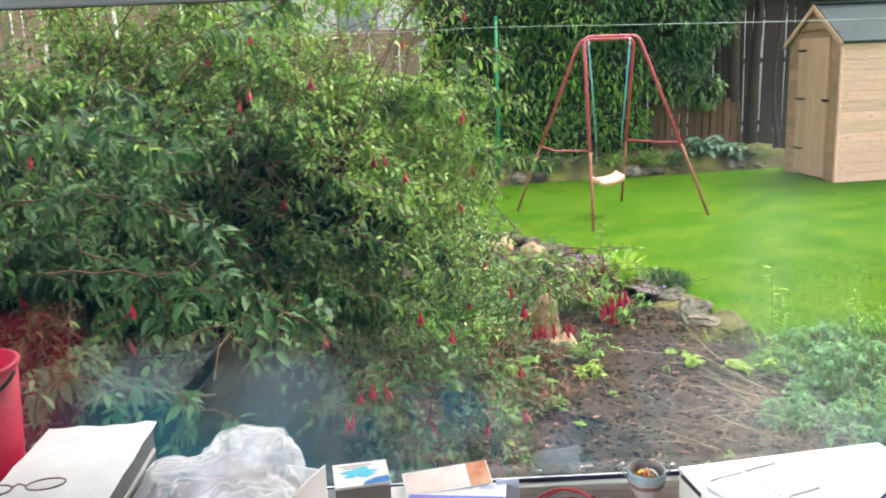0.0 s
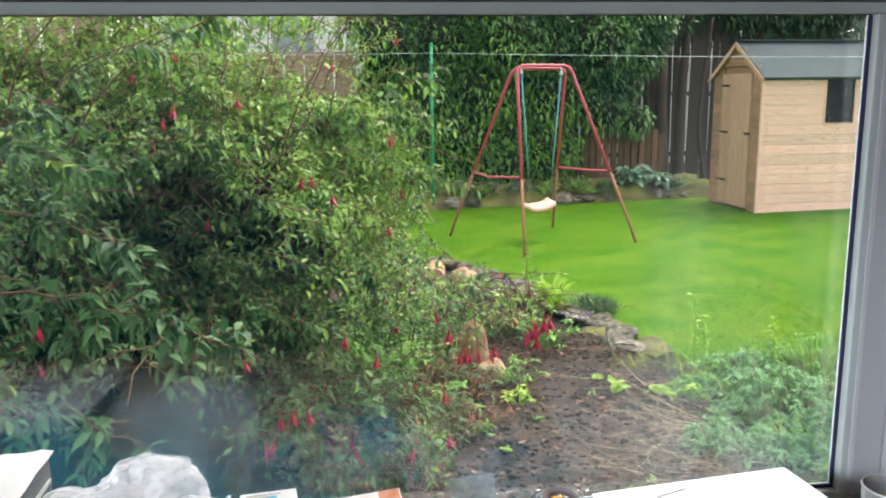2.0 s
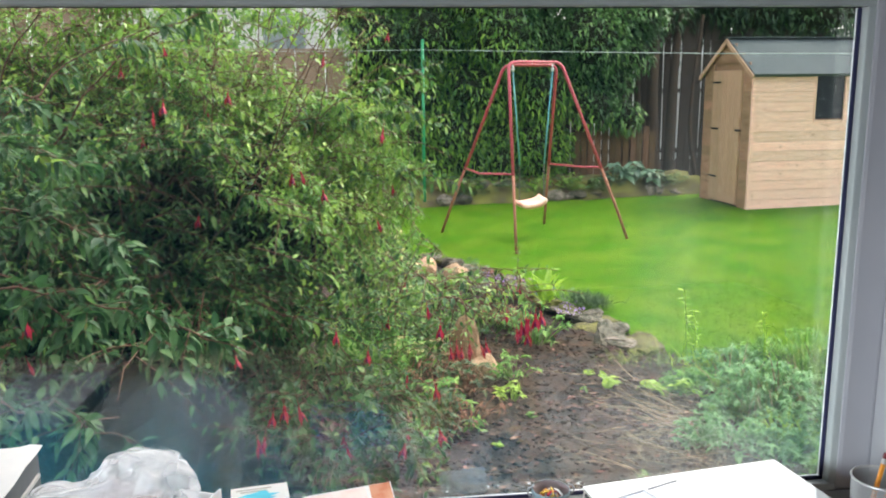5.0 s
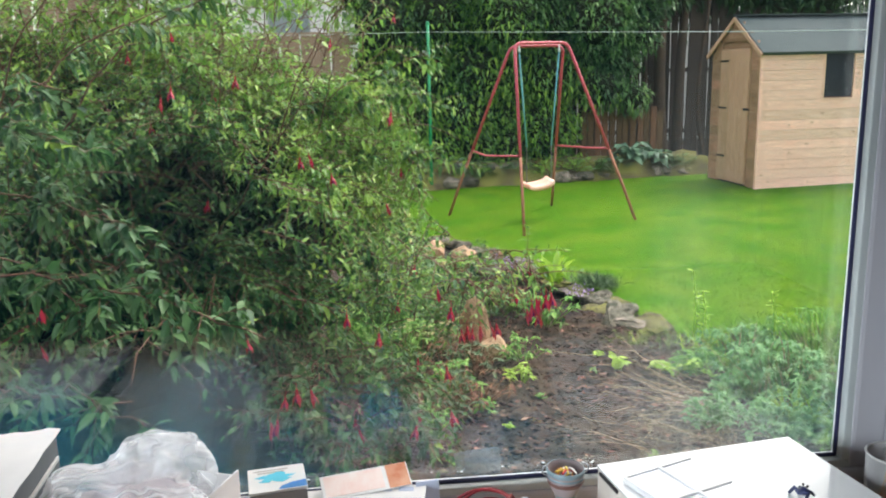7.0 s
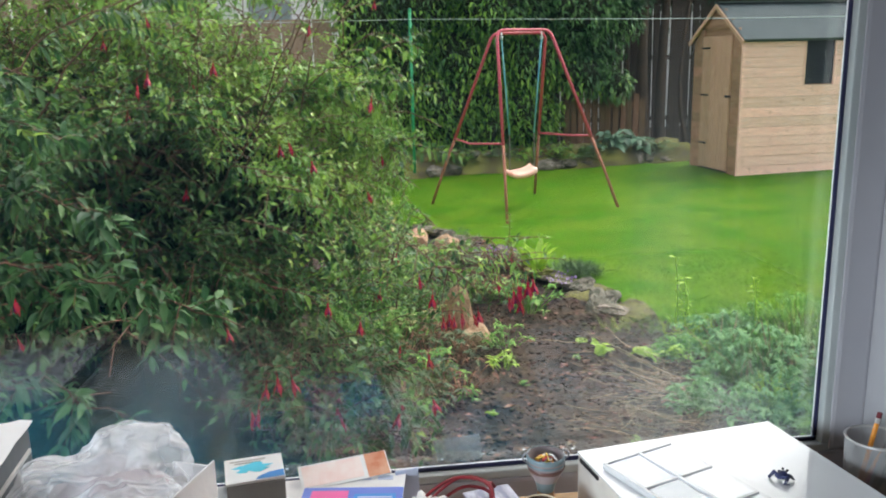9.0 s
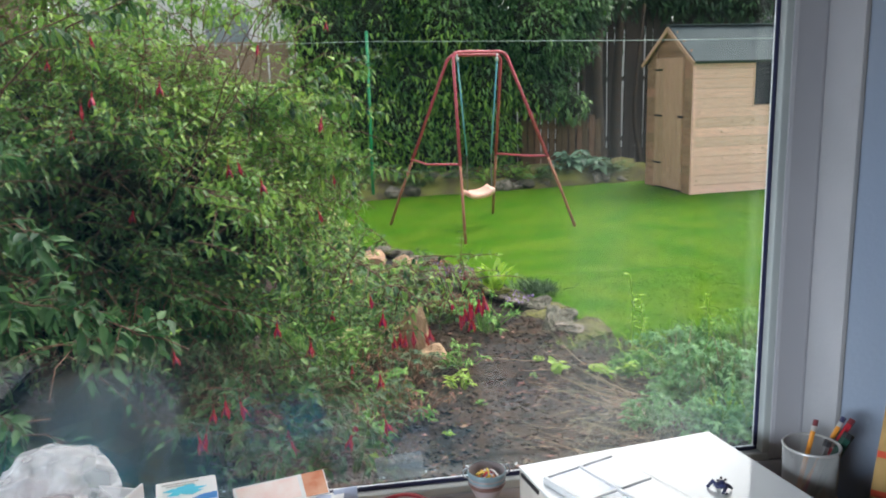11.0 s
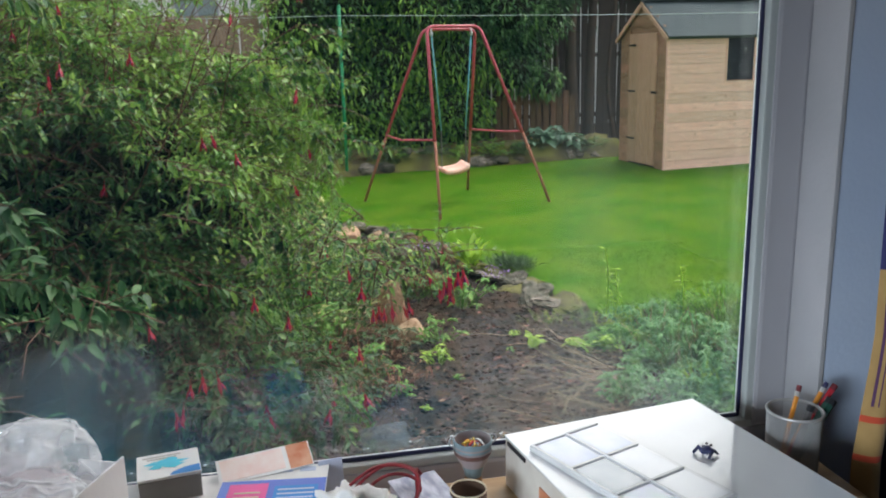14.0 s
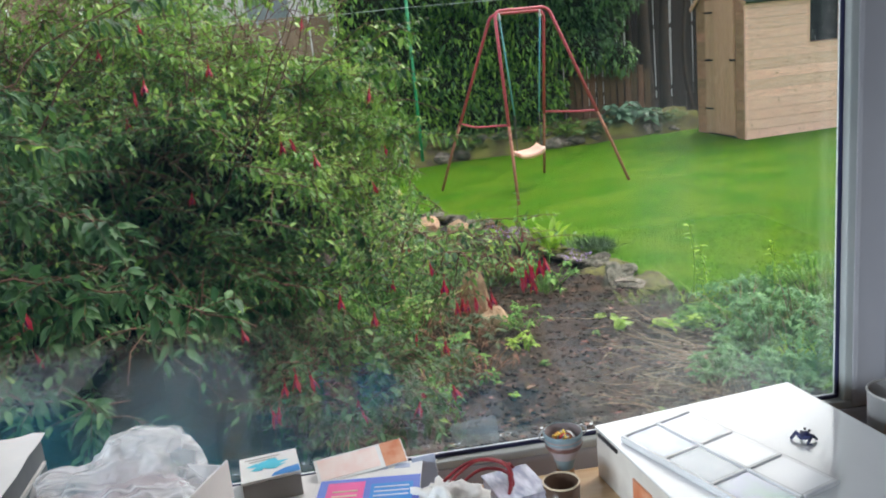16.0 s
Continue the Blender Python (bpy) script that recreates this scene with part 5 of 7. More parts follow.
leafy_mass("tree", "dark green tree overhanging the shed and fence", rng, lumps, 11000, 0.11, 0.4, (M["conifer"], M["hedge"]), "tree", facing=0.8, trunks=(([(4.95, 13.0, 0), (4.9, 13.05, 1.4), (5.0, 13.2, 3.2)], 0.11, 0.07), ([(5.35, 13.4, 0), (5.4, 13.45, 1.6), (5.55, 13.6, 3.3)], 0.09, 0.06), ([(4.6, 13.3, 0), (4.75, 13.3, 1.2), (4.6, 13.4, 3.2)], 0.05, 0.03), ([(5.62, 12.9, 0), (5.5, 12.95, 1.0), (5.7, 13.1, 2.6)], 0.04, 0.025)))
rng = np.random.default_rng(74)
leafy_mass("far_shrub", "loose dark shrub growing above the tall fence", rng, [(3.8 + 0.75 * k, 14.9, 2.0 + 0.3 * (k % 2), 0.7, 0.4, 0.8) for k in range(7)], 1500, 0.12, 0.45, (M["conifer"], M["hedge"]), "shrub", core=False, facing=0.6, shell=0.8)
rng = np.random.default_rng(75)
for k, (xx, yy, zz, ss) in enumerate([(-4.2, 17, 2.6, 1.3), (-6.5, 18, 2.9, 1.6), (-2.6, 19, 3.0, 1.0), (-9.5, 17, 2.6, 1.8), (0.6, 18, 3.4, 1.2)]):
    lumps = [(xx + rng.normal() * ss * 0.5, yy + rng.normal() * 0.5, zz + rng.normal() * ss * 0.35, ss * 0.6, ss * 0.5, ss * 0.55) for q in range(6)]
    leafy_mass("garden_tree", "pale green leafy tree in the garden behind", rng, lumps, 2600, 0.17, 0.5, (M["pale_leaf"], M["hedge_light"]), "tree", core=False, shell=0.8, trunks=(([(xx, yy, 0), (xx + 0.1, yy, 1.2), (xx, yy, zz)], 0.12, 0.05),))


# ---- garden: fences ----
def paling_fence(name, label, x0, x1, y, height, width, gap, mat, rng, rail_zs, ragged=0.05, slope=0.0):
    root = thing(name, pose(x0, y, 0), label, "fence")
    bm_mesh = {}
    k, xx = 0, 0.0
    while xx < x1 - x0:
        me = bm_mesh.get(k % 4)
        if me is None:
            w = width * (0.94 + 0.03 * (k % 4))
            bm = box((w, 0.018, 1.0), (0, 0, 0.5), 0.004)
            me = bpy.data.meshes.new("paling")
            bm.to_mesh(me)
            bm.free()
            me.materials.append(mat)
            bm_mesh[k % 4] = me
        ob = put("paling", me, root, pose(xx, slope * xx, 0.02, 0, rng.normal() * 0.4, 0))
        ob.scale = (1, 1, height + rng.normal() * ragged)
        xx += width + gap * (1.7 if rng.random() < 0.18 else rng.uniform(0.4, 1.5))
        k += 1
    for z in rail_zs:
        bm = box((x1 - x0 + 0.1, 0.04, 0.07), ((x1 - x0) / 2, 0.032, z), 0.004)
        part("rail", bm, mat, root)
    return root


rng = np.random.default_rng(81)
paling_fence("tall_fence", "tall dark weathered paling fence with bright gaps", 2.7, 8.2, 13.75, 2.75, 0.115, 0.013, M["fence"], rng, (0.5, 1.5, 2.4), 0.12)
paling_fence("low_fence", "low red-brown paling fence beside the hedge", 3.55, 4.75, 12.55, 0.90, 0.09, 0.016, M["fence_red"], rng, (0.35, 0.8), 0.03)
paling_fence("garden_fence", "tall pale brown close-boarded fence behind the fuchsia", -9.0, -3.3, 12.3, 2.9, 0.14, 0.004, M["fence_pale"], rng, (0.4, 1.5, 2.7), 0.004)
paling_fence("garden_fence", "pale brown close-boarded fence behind the fuchsia", -3.3, 0.12, 12.3, 2.17, 0.14, 0.004, M["fence_pale"], rng, (0.4, 1.2, 2.05), 0.004)


# pale wall added so that the tall fence's gaps show bright
tagged(part("boundary_wall", box((8.0, 0.2, 2.75), (8.6, 17.0, 1.375), 0.01), M["render"], None), "pale wall added beyond the fence to brighten its gaps", "wall")


# ---- garden: neighbouring house ----
house = thing("neighbour_house", pose(-2.2, 27, 0), "pale rendered house beyond the back fence", "house")
part("wall", box((9.0, 6.0, 5.6), (-0.2, 3.0, 2.8)), M["render"], house)
bm = bmesh.new()
for p in ((-4.9, -0.3, 5.5), (4.5, -0.3, 5.5), (4.5, 6.3, 5.5), (-4.9, 6.3, 5.5), (-4.9, 3.0, 7.8), (4.5, 3.0, 7.8)):
    bm.verts.new(p)
bm.verts.ensure_lookup_table()
for f in ((0, 1, 5, 4), (2, 3, 4, 5), (0, 4, 3), (1, 2, 5), (0, 3, 2, 1)):
    bm.faces.new([bm.verts[k] for k in f])
part("roof", bm, M["roof_tile"], house)
for wx, wz, ww, wh in ((0.35, 3.35, 1.3, 1.2), (-2.6, 3.35, 1.5, 1.2), (3.1, 3.35, 1.3, 1.2)):
    w = part("window", box((ww, 0.08, wh), (wx, -0.01, wz)), M["upvc"], house)
    for s in (-1, 1):
        part("pane", box((ww / 2 - 0.1, 0.03, wh - 0.16), (wx + s * ww / 4, -0.05, wz)), M["pale_glass"], w)
    part("sill", box((ww + 0.1, 0.16, 0.06), (wx, -0.06, wz - wh / 2 - 0.03)), M["render"], w)


# ---- garden: shed ----
def make_shed():
    """An apex shed: its near corner at the origin, the long side along x, the door in the gable along y."""
    L, Wd, E, R = 1.85, 1.24, 1.70, 2.12
    root = thing("garden_shed", pose(5.05, 9.99, 0.0, 0, 0, 4.0), "new pale timber garden shed with grey felt roof", "shed")
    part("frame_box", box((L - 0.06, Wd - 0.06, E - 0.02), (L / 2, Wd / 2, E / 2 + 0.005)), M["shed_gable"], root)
    part("floor_bearers", box((L - 0.02, Wd - 0.02, 0.05), (L / 2, Wd / 2, 0.02)), M["fence"], root)
    rows, h = 14, E / 14
    wx0, wx1, wz0, wz1 = 0.84, 1.24, 1.12, 1.64
    def board(x0, x1, z, parent=root, mat=M["shed_board"]):
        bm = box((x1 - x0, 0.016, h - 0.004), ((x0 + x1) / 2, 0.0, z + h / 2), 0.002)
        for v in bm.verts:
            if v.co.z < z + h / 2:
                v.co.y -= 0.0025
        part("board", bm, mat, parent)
    for k in range(rows):
        z = k * h
        if z + h > wz0 + 0.02 and z < wz1 - 0.02:
            board(0.02, wx0, z)
            board(wx1, L - 0.02, z)
        else:
            board(0.02, L - 0.02, z)
    for xx in (0.0, L):
        part("corner_batten", box((0.035, 0.04, E), (xx, 0.004, E / 2), 0.004), M["shed_board"], root)
    win = part("window", box((wx1 - wx0, 0.012, wz1 - wz0), ((wx0 + wx1) / 2, 0.014, (wz0 + wz1) / 2)), M["far_glass"], root, "small dark fixed window")
    for xx in (wx0 - 0.006, wx1 + 0.006):
        part("window_frame", box((0.016, 0.03, wz1 - wz0 + 0.03), (xx, -0.006, (wz0 + wz1) / 2), 0.003), M["shed_board"], win)
    part("window_frame", box((wx1 - wx0 + 0.03, 0.03, 0.018), ((wx0 + wx1) / 2, -0.006, wz0 - 0.024), 0.003), M["shed_board"], win)
    r = random.Random(5)
    for k in range(9):
        bm = bmesh.new()
        bmesh.ops.create_icosphere(bm, subdivisions=1, radius=r.uniform(0.004, 0.008))
        part("splash", bm, M["spacer"], win, "pale dried splash", m=Matrix.Translation((r.uniform(wx0 + 0.05, wx1 - 0.04), 0.007, r.uniform(wz0 + 0.04, wz1 - 0.1))) @ Matrix.Diagonal((1, 0.2, 1.5, 1)))
    for k in range(64):
        bm = bmesh.new()
        bmesh.ops.create_circle(bm, cap_ends=True, segments=8, radius=r.uniform(0.006, 0.016))
        bmesh.ops.rotate(bm, cent=(0, 0, 0), matrix=Matrix.Rotation(math.pi / 2, 3, "X"), verts=bm.verts)
        kx, kz = r.uniform(0.06, L - 0.06), (r.randrange(rows) + r.uniform(0.35, 0.7)) * h
        if wx0 - 0.05 < kx < wx1 + 0.05 and kz > wz0 - 0.05:
            continue
        part("knot", bm, M["knot"], root, m=Matrix.Translation((kx, -0.0125, kz)))
    d0, d1 = 0.24, 0.95
    for k in range(18):
        z, z1 = k * h, (k + 1) * h
        rise = (R - E) / (Wd / 2)
        for a, b in ((0.02, d0 - 0.01), (d1 + 0.01, Wd - 0.02)) if z < 1.72 else ((0.0, Wd),):
            if z >= E - 0.001:
                cut = (z + h * 0.5 - E) / rise
                a, b = max(a, cut), min(b, Wd - cut)
            if b - a > 0.03:
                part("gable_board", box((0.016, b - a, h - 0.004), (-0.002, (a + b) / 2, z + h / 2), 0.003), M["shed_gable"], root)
    bm = bmesh.new()
    for y0, z0 in ((0.0, E - 0.02), (Wd, E - 0.02), (Wd / 2, R - 0.03)):
        bm.verts.new((0.012, y0, z0))
    bm.faces.new(bm.verts)
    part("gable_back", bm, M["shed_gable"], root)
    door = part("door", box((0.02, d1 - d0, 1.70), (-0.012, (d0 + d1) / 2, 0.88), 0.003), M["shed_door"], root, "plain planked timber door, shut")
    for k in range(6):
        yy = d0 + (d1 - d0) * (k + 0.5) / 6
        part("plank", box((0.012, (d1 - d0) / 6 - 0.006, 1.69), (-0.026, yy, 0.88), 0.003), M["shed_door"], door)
    for z in (0.35, 0.98, 1.58):
        part("hinge", box((0.008, 0.2, 0.025), (-0.036, d1 - 0.1, z), 0.002), M["iron"], door)
    part("latch", box((0.012, 0.13, 0.03), (-0.038, d0 + 0.02, 0.98), 0.003), M["iron"], door)
    slope = math.atan2(R - E, Wd / 2)
    run = Wd / 2 / math.cos(slope) + 0.09
    for s in (-1, 1):
        m = Matrix.Translation((L / 2, Wd / 2, R + 0.012)) @ Matrix.Rotation(-s * slope, 4, "X")
        part("roof_panel", box((L + 0.09, run, 0.028), (0, s * run / 2, 0), 0.005, m), M["felt"], root, "grey mineral roofing felt")
        m2 = Matrix.Translation((-0.05, Wd / 2, R + 0.0)) @ Matrix.Rotation(-s * slope, 4, "X")
        part("barge_board", box((0.022, run, 0.055), (0, s * run / 2, -0.02), 0.003, m2), M["shed_door"], root)
    part("felt_ridge", box((L + 0.1, 0.16, 0.012), (L / 2, Wd / 2, R + 0.024), 0.004), M["felt"], root)
    part("eave_batten", box((L + 0.1, 0.02, 0.05), (L / 2, -0.02, E - 0.035), 0.003), M["felt"], root)
    return root


make_shed()


# ---- garden: swing ----
def make_swing():
    c = np.array([2.050, 8.886, 0.005])
    along, across = np.array([0.954, 0.30, 0]), np.array([-0.40, 0.915, 0])
    root = thing("garden_swing", pose(*c), "faded red tubular steel garden swing with an orange seat", "swing")
    feet = {"L": np.array([1.11, 9.374, -0.02]) - c, "N": np.array([1.71, 7.996, -0.02]) - c, "B": np.array([2.375, 9.67, -0.01]) - c, "R": np.array([3.015, 8.504, 0.005]) - c}
    up, half, legs = 1.845, 0.315, {}
    for a, b, s in (("L", "B", 1), ("N", "R", -1)):
        off = across * 0.035 * s
        lift = up + 0.006 - 0.014 * (s + 1)
        ta, tb = -along * half + off + (0, 0, lift), along * half + off + (0, 0, lift)
        fa, fb = feet[a], feet[b]
        ua, ub = (ta - fa) / np.linalg.norm(ta - fa), (tb - fb) / np.linalg.norm(tb - fb)
        def bend(corner, leg, bar):
            t = np.linspace(0, 1, 7)[:, None]
            p, q = corner + leg * 0.09, corner + bar * 0.09
            return (1 - t) ** 2 * p + 2 * t * (1 - t) * corner + t**2 * q
        knee_a, knee_b = fa + (ta - fa) * 0.40, fb + (tb - fb) * 0.40
        upper = np.vstack([[knee_a], bend(ta, -ua, along), bend(tb, -ub, -along)[::-1], [knee_b]])
        part("upper_frame", tube(upper, 0.017, 10), M["red_paint"], root, "bent red tube", True)
        for key, f, k in ((a, fa, knee_a), (b, fb, knee_b)):
            part("leg", tube([f - (0, 0, 0.03), f + (k - f) * 0.5, k + (k - f) * 0.03], 0.0155, 10), M["rust"], root, "rust-worn lower leg tube", True)
            legs[key] = (f, k)
    for a, b, s in (("L", "N", -1), ("B", "R", 1)):
        p, q = [legs[k][0] + (legs[k][1] - legs[k][0]) * 1.02 for k in (a, b)]
        mid = (p + q) / 2 + along * 0.10 * s - np.array([0, 0, 0.02])
        part("brace", tube([p, p + (mid - p) * 0.9, mid, q + (mid - q) * 0.9, q], 0.011, 8), M["red_paint"], root, "bent red bracing tube", True)
    seat_z, seat_half = 0.38, 0.150
    for s in (-1, 1):
        hang = along * 0.24 * s
        part("eye_bolt", tube([hang + (0, 0, up - 0.01), hang + (0, 0, up - 0.05), hang + (0, 0, up - 0.056), hang + (0, 0, up - 0.085), hang + (0, 0, up - 0.09)], (0.008, 0.008, 0.017, 0.017, 0.009), 8), M["line"], root, "pale plastic eye bolt", True)
        low = along * seat_half * s
        part("rope", tube([hang + (0, 0, up - 0.07), (hang + low) / 2 + (0, 0, 1.28), low + (0, 0, 0.78)], 0.009, 8), M["rope"], root, "faded blue-green rope", True)
        part("chain", tube([low + (0, 0, 0.79), low + (0, 0, 0.6), low + (0, 0, seat_z + 0.01)], 0.006, 6), M["chain"], root)
    bm = bmesh.new()
    nu, nv = 12, 4
    grid = [[None] * (nv + 1) for _ in range(nu + 1)]
    for k in range(nu + 1):
        for q in range(nv + 1):
            u, v = -1 + 2 * k / nu, -1 + 2 * q / nv
            grid[k][q] = bm.verts.new((u * 0.160, v * 0.09, 0.032 * u**4 - 0.012 * (1 - u * u) + 0.008 * v * v))
    for k in range(nu):
        for q in range(nv):
            bm.faces.new((grid[k][q], grid[k + 1][q], grid[k + 1][q + 1], grid[k][q + 1]))
    r = bmesh.ops.extrude_face_region(bm, geom=bm.faces[:])
    bmesh.ops.translate(bm, vec=(0, 0, -0.048), verts=[v for v in r["geom"] if isinstance(v, bmesh.types.BMVert)])
    bmesh.ops.recalc_face_normals(bm, faces=bm.faces)
    part("seat", bm, M["seat"], root, "faded orange plastic seat", True, m=Matrix.Translation((-0.015, 0, seat_z)) @ Matrix.Rotation(math.atan2(along[1], along[0]), 4, "Z") @ Matrix.Rotation(radians(-5), 4, "Y") @ Matrix.Rotation(radians(10), 4, "X"))
    return root


make_swing()
pole = thing("line_pole", pose(1.115, 11.5, 0), "thin green clothes line pole", "pole")
part("post", tube([(0, 0, -0.05), (0, 0, 1.2), (0, 0, 2.24)], 0.022, 10), M["green_pole"], pole, "", True)
part("cap", lathe([(0.0, 2.26), (0.02, 2.255), (0.025, 2.24), (0.025, 2.21)], 10), M["green_pole"], pole)
tagged(part("washing_line", tube(arc([(1.115, 11.47, 2.13), (-1.0, 11.3, 2.12), (-4.5, 11.0, 2.25)], 8), 0.0032, 6), M["line"], None), "thin pale washing line across the garden", "washing line")
tagged(part("washing_line", tube(arc([(1.115, 11.47, 2.13), (2.4, 8.78, 1.985), (3.733, 6.0, 1.85), (5.83, 1.6, 1.71)], 10), 0.0032, 6), M["line"], None), "thin pale washing line across the garden", "washing line")


# all that is rooted in the garden follows its gentle slope
LAID = ("ground", "grass", "soil_clods", "fallen_leaves", "dead_stems", "soil_moss", "seedling", "border_bank", "washing_line", "sun", "added_room_fill")
for ob in list(scene.collection.all_objects):
    if ob.parent is None and ob.type in ("MESH", "EMPTY") and ob.name.split(".")[0] not in LAID:
        ob.matrix_basis = Matrix.Translation((0, 0, float(rise(ob.matrix_basis.translation.x)))) @ ob.matrix_basis


# ---- house: wall, window ----
GX0, GX1, GZ0, GZ1 = -1.45, 0.905, 0.991, 1.752
FLOOR, TOP, INNER = 0.2, 2.6, 1.30


def slab(name, x0, x1, y0, y1, z0, z1, mat, label, category, bevel=0.0):
    ob = part(name, box((x1 - x0, y1 - y0, z1 - z0), ((x0 + x1) / 2, (y0 + y1) / 2, (z0 + z1) / 2), bevel), mat, None)
    return tagged(ob, label, category, kind="structure")


OX0, OX1, OZ0, OZ1 = GX0 - 0.08, 0.972, 0.935, GZ1 + 0.075
slab("wall_window_below", -3.0, 3.0, INNER, 1.47, -0.4, OZ0, M["blue_wall"], "pale blue painted wall below the window", "wall")
slab("wall_window_above", -3.0, 3.0, INNER, 1.47, OZ1, TOP, M["blue_wall"], "pale blue painted wall above the window", "wall")
slab("wall_window_side_1", OX1, 3.0, INNER, 1.47, OZ0, OZ1, M["blue_wall"], "pale blue painted wall beside the window", "wall")
slab("wall_window_side_2", -3.0, OX0, INNER, 1.47, OZ0, OZ1, M["blue_wall"], "pale blue painted wall beside the window", "wall")
slab("wall_back", -3.0, 3.0, -3.2, -3.0, FLOOR - 0.1, TOP, M["back_wall"], "plain dull grey back wall of the room", "wall")
for k, (y0, y1, z0, z1) in enumerate(((-3.2, -2.6, FLOOR - 0.1, TOP), (-0.5, 1.56, FLOOR - 0.1, TOP), (-2.6, -0.5, FLOOR - 0.1, 1.1), (-2.6, -0.5, 2.4, TOP))):
    slab("wall_left_%d" % (k + 1), -3.1, -3.0, y0, y1, z0, z1, M["blue_wall"], "plain pale blue side wall round the unseen window", "wall")
# unseen window, added to hold the fill lamp
side = thing("unseen_window", pose(-3.05, 0, 0), "unseen white-framed window added for the fill lamp", "window", kind="structure")
for y0 in (-2.58, -1.55, -0.52):
    part("frame_bar", box((0.06, 0.05, 1.3), (0, y0, 1.75), 0.004), M["upvc"], side)
for z0 in (1.125, 2.375):
    for y0 in (-2.065, -1.035):
        part("frame_bar", box((0.06, 0.97, 0.05), (0, y0, z0), 0.004), M["upvc"], side)
slab("wall_right", 3.0, 3.1, -3.2, 1.56, FLOOR - 0.1, TOP, M["back_wall"], "plain dull grey side wall", "wall")
slab("floor", -3.0, 3.0, -3.0, INNER, FLOOR - 0.1, FLOOR, M["carpet"], "brown carpeted floor", "floor")
slab("ceiling", -3.1, 3.1, -3.2, 1.56, TOP, TOP + 0.1, M["ceiling"], "white painted ceiling", "ceiling")
# unseen upper storey and roof, added to keep sky light off the bush
slab("unseen_upper_wall", -4.5, 4.5, -3.2, 1.47, TOP + 0.1, 5.0, M["render"], "unseen upper storey added to block sky light", "wall")
slab("unseen_roof", -4.8, 4.8, -3.5, 1.85, 5.0, 5.2, M["roof_tile"], "unseen roof slab added to block sky light", "roof")
slab("reveal_lining", OX1 - 0.003, OX1 + 0.006, INNER - 0.002, 1.381, OZ0, OZ1, M["plaster"], "pale plaster window reveal with a worn edge", "window reveal", 0.002)

window = thing("window_1", pose(0, 0, 0), "wide white plastic-framed double-glazed window", "window", kind="structure")


def ring(name, x0, x1, z0, z1, wide, y0, y1, mat, label="", bevel=0.002, parent=window):
    """Four butted bars round an opening x0..x1, z0..z1."""
    part(name, box((wide, y1 - y0, z1 - z0), (x0 - wide / 2, (y0 + y1) / 2, (z0 + z1) / 2), bevel), mat, parent, label)
    part(name, box((wide, y1 - y0, z1 - z0), (x1 + wide / 2, (y0 + y1) / 2, (z0 + z1) / 2), bevel), mat, parent, label)
    for z in (z0 - wide / 2, z1 + wide / 2):
        part(name, box((x1 - x0 + 2 * wide, y1 - y0, wide), ((x0 + x1) / 2, (y0 + y1) / 2, z), bevel), mat, parent, label)


ring("spacer", GX0 + 0.004, GX1 - 0.005, GZ0 + 0.003, GZ1 + 0.002, 0.019, 1.4080, 1.4140, M["spacer"], "white spacer bar between the panes", 0.0)
ring("gasket", GX0 + 0.0115, GX1 - 0.0115, GZ0 + 0.0085, GZ1 - 0.0035, 0.0068, 1.3970, 1.4015, M["gasket"], "dark rubber glazing gasket", 0.003)
ring("glazing_bead", GX0 + 0.0047, GX1 - 0.0047, GZ0 + 0.0017, GZ1 - 0.0022, 0.0165, 1.3830, 1.4015, M["bead"], "pale grey glazing bead", 0.003)
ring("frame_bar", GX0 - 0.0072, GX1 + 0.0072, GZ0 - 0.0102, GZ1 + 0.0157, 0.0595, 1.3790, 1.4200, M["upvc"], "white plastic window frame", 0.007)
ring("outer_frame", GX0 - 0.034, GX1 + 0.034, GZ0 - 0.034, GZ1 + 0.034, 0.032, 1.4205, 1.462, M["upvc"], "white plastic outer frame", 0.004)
for y0, mat in ((1.402, M["misted_pane"]), (1.430, M["pane"])):
    bm = box((GX1 - GX0 + 0.03, 0.004, GZ1 - GZ0 + 0.03), ((GX1 - GX0) / 2 + 0.0, 0, (GZ1 - GZ0) / 2))
    ob = part("pane", bm, mat, window, "clear glass, faintly misted along its foot" if mat is M["misted_pane"] else "clear glass", m=pose(GX0, y0 + 0.002, GZ0))
    ob.visible_shadow = False
bm = box((GX1 - GX0 + 0.2, 0.1, 0.03), ((GX0 + GX1) / 2, 1.53, 0.86), 0.006)
part("outer_sill", bm, M["upvc"], window)
r = random.Random(3)
for k in range(26):
    bm = bmesh.new()
    bmesh.ops.create_uvsphere(bm, u_segments=8, v_segments=5, radius=r.uniform(0.0008, 0.002))
    part("crumb", bm, M["spacer"], window, m=Matrix.Translation((r.uniform(-0.1, 0.5), 1.434 + r.uniform(0, 0.012), GZ0 + 0.002)) @ Matrix.Diagonal((1.6, 1, 0.6, 1)))

# ---- house: desk ----
DESK = 0.965
desk = thing("desk", pose(0, 0, 0), "light wooden desk pushed against the window", "desk")
part("desktop", box((2.2, 0.835, 0.03), (-0.135, 0.9325, DESK - 0.015), 0.004), M["desk"], desk)
for xx in (-1.18, 0.9):
    for yy in (0.58, 1.2):
        part("leg", box((0.05, 0.05, DESK - 0.03 - FLOOR), (xx, yy, (FLOOR + DESK - 0.03) / 2), 0.004), M["desk"], desk)
part("apron", box((2.0, 0.02, 0.09), (-0.14, 0.58, DESK - 0.076), 0.003), M["desk"], desk)


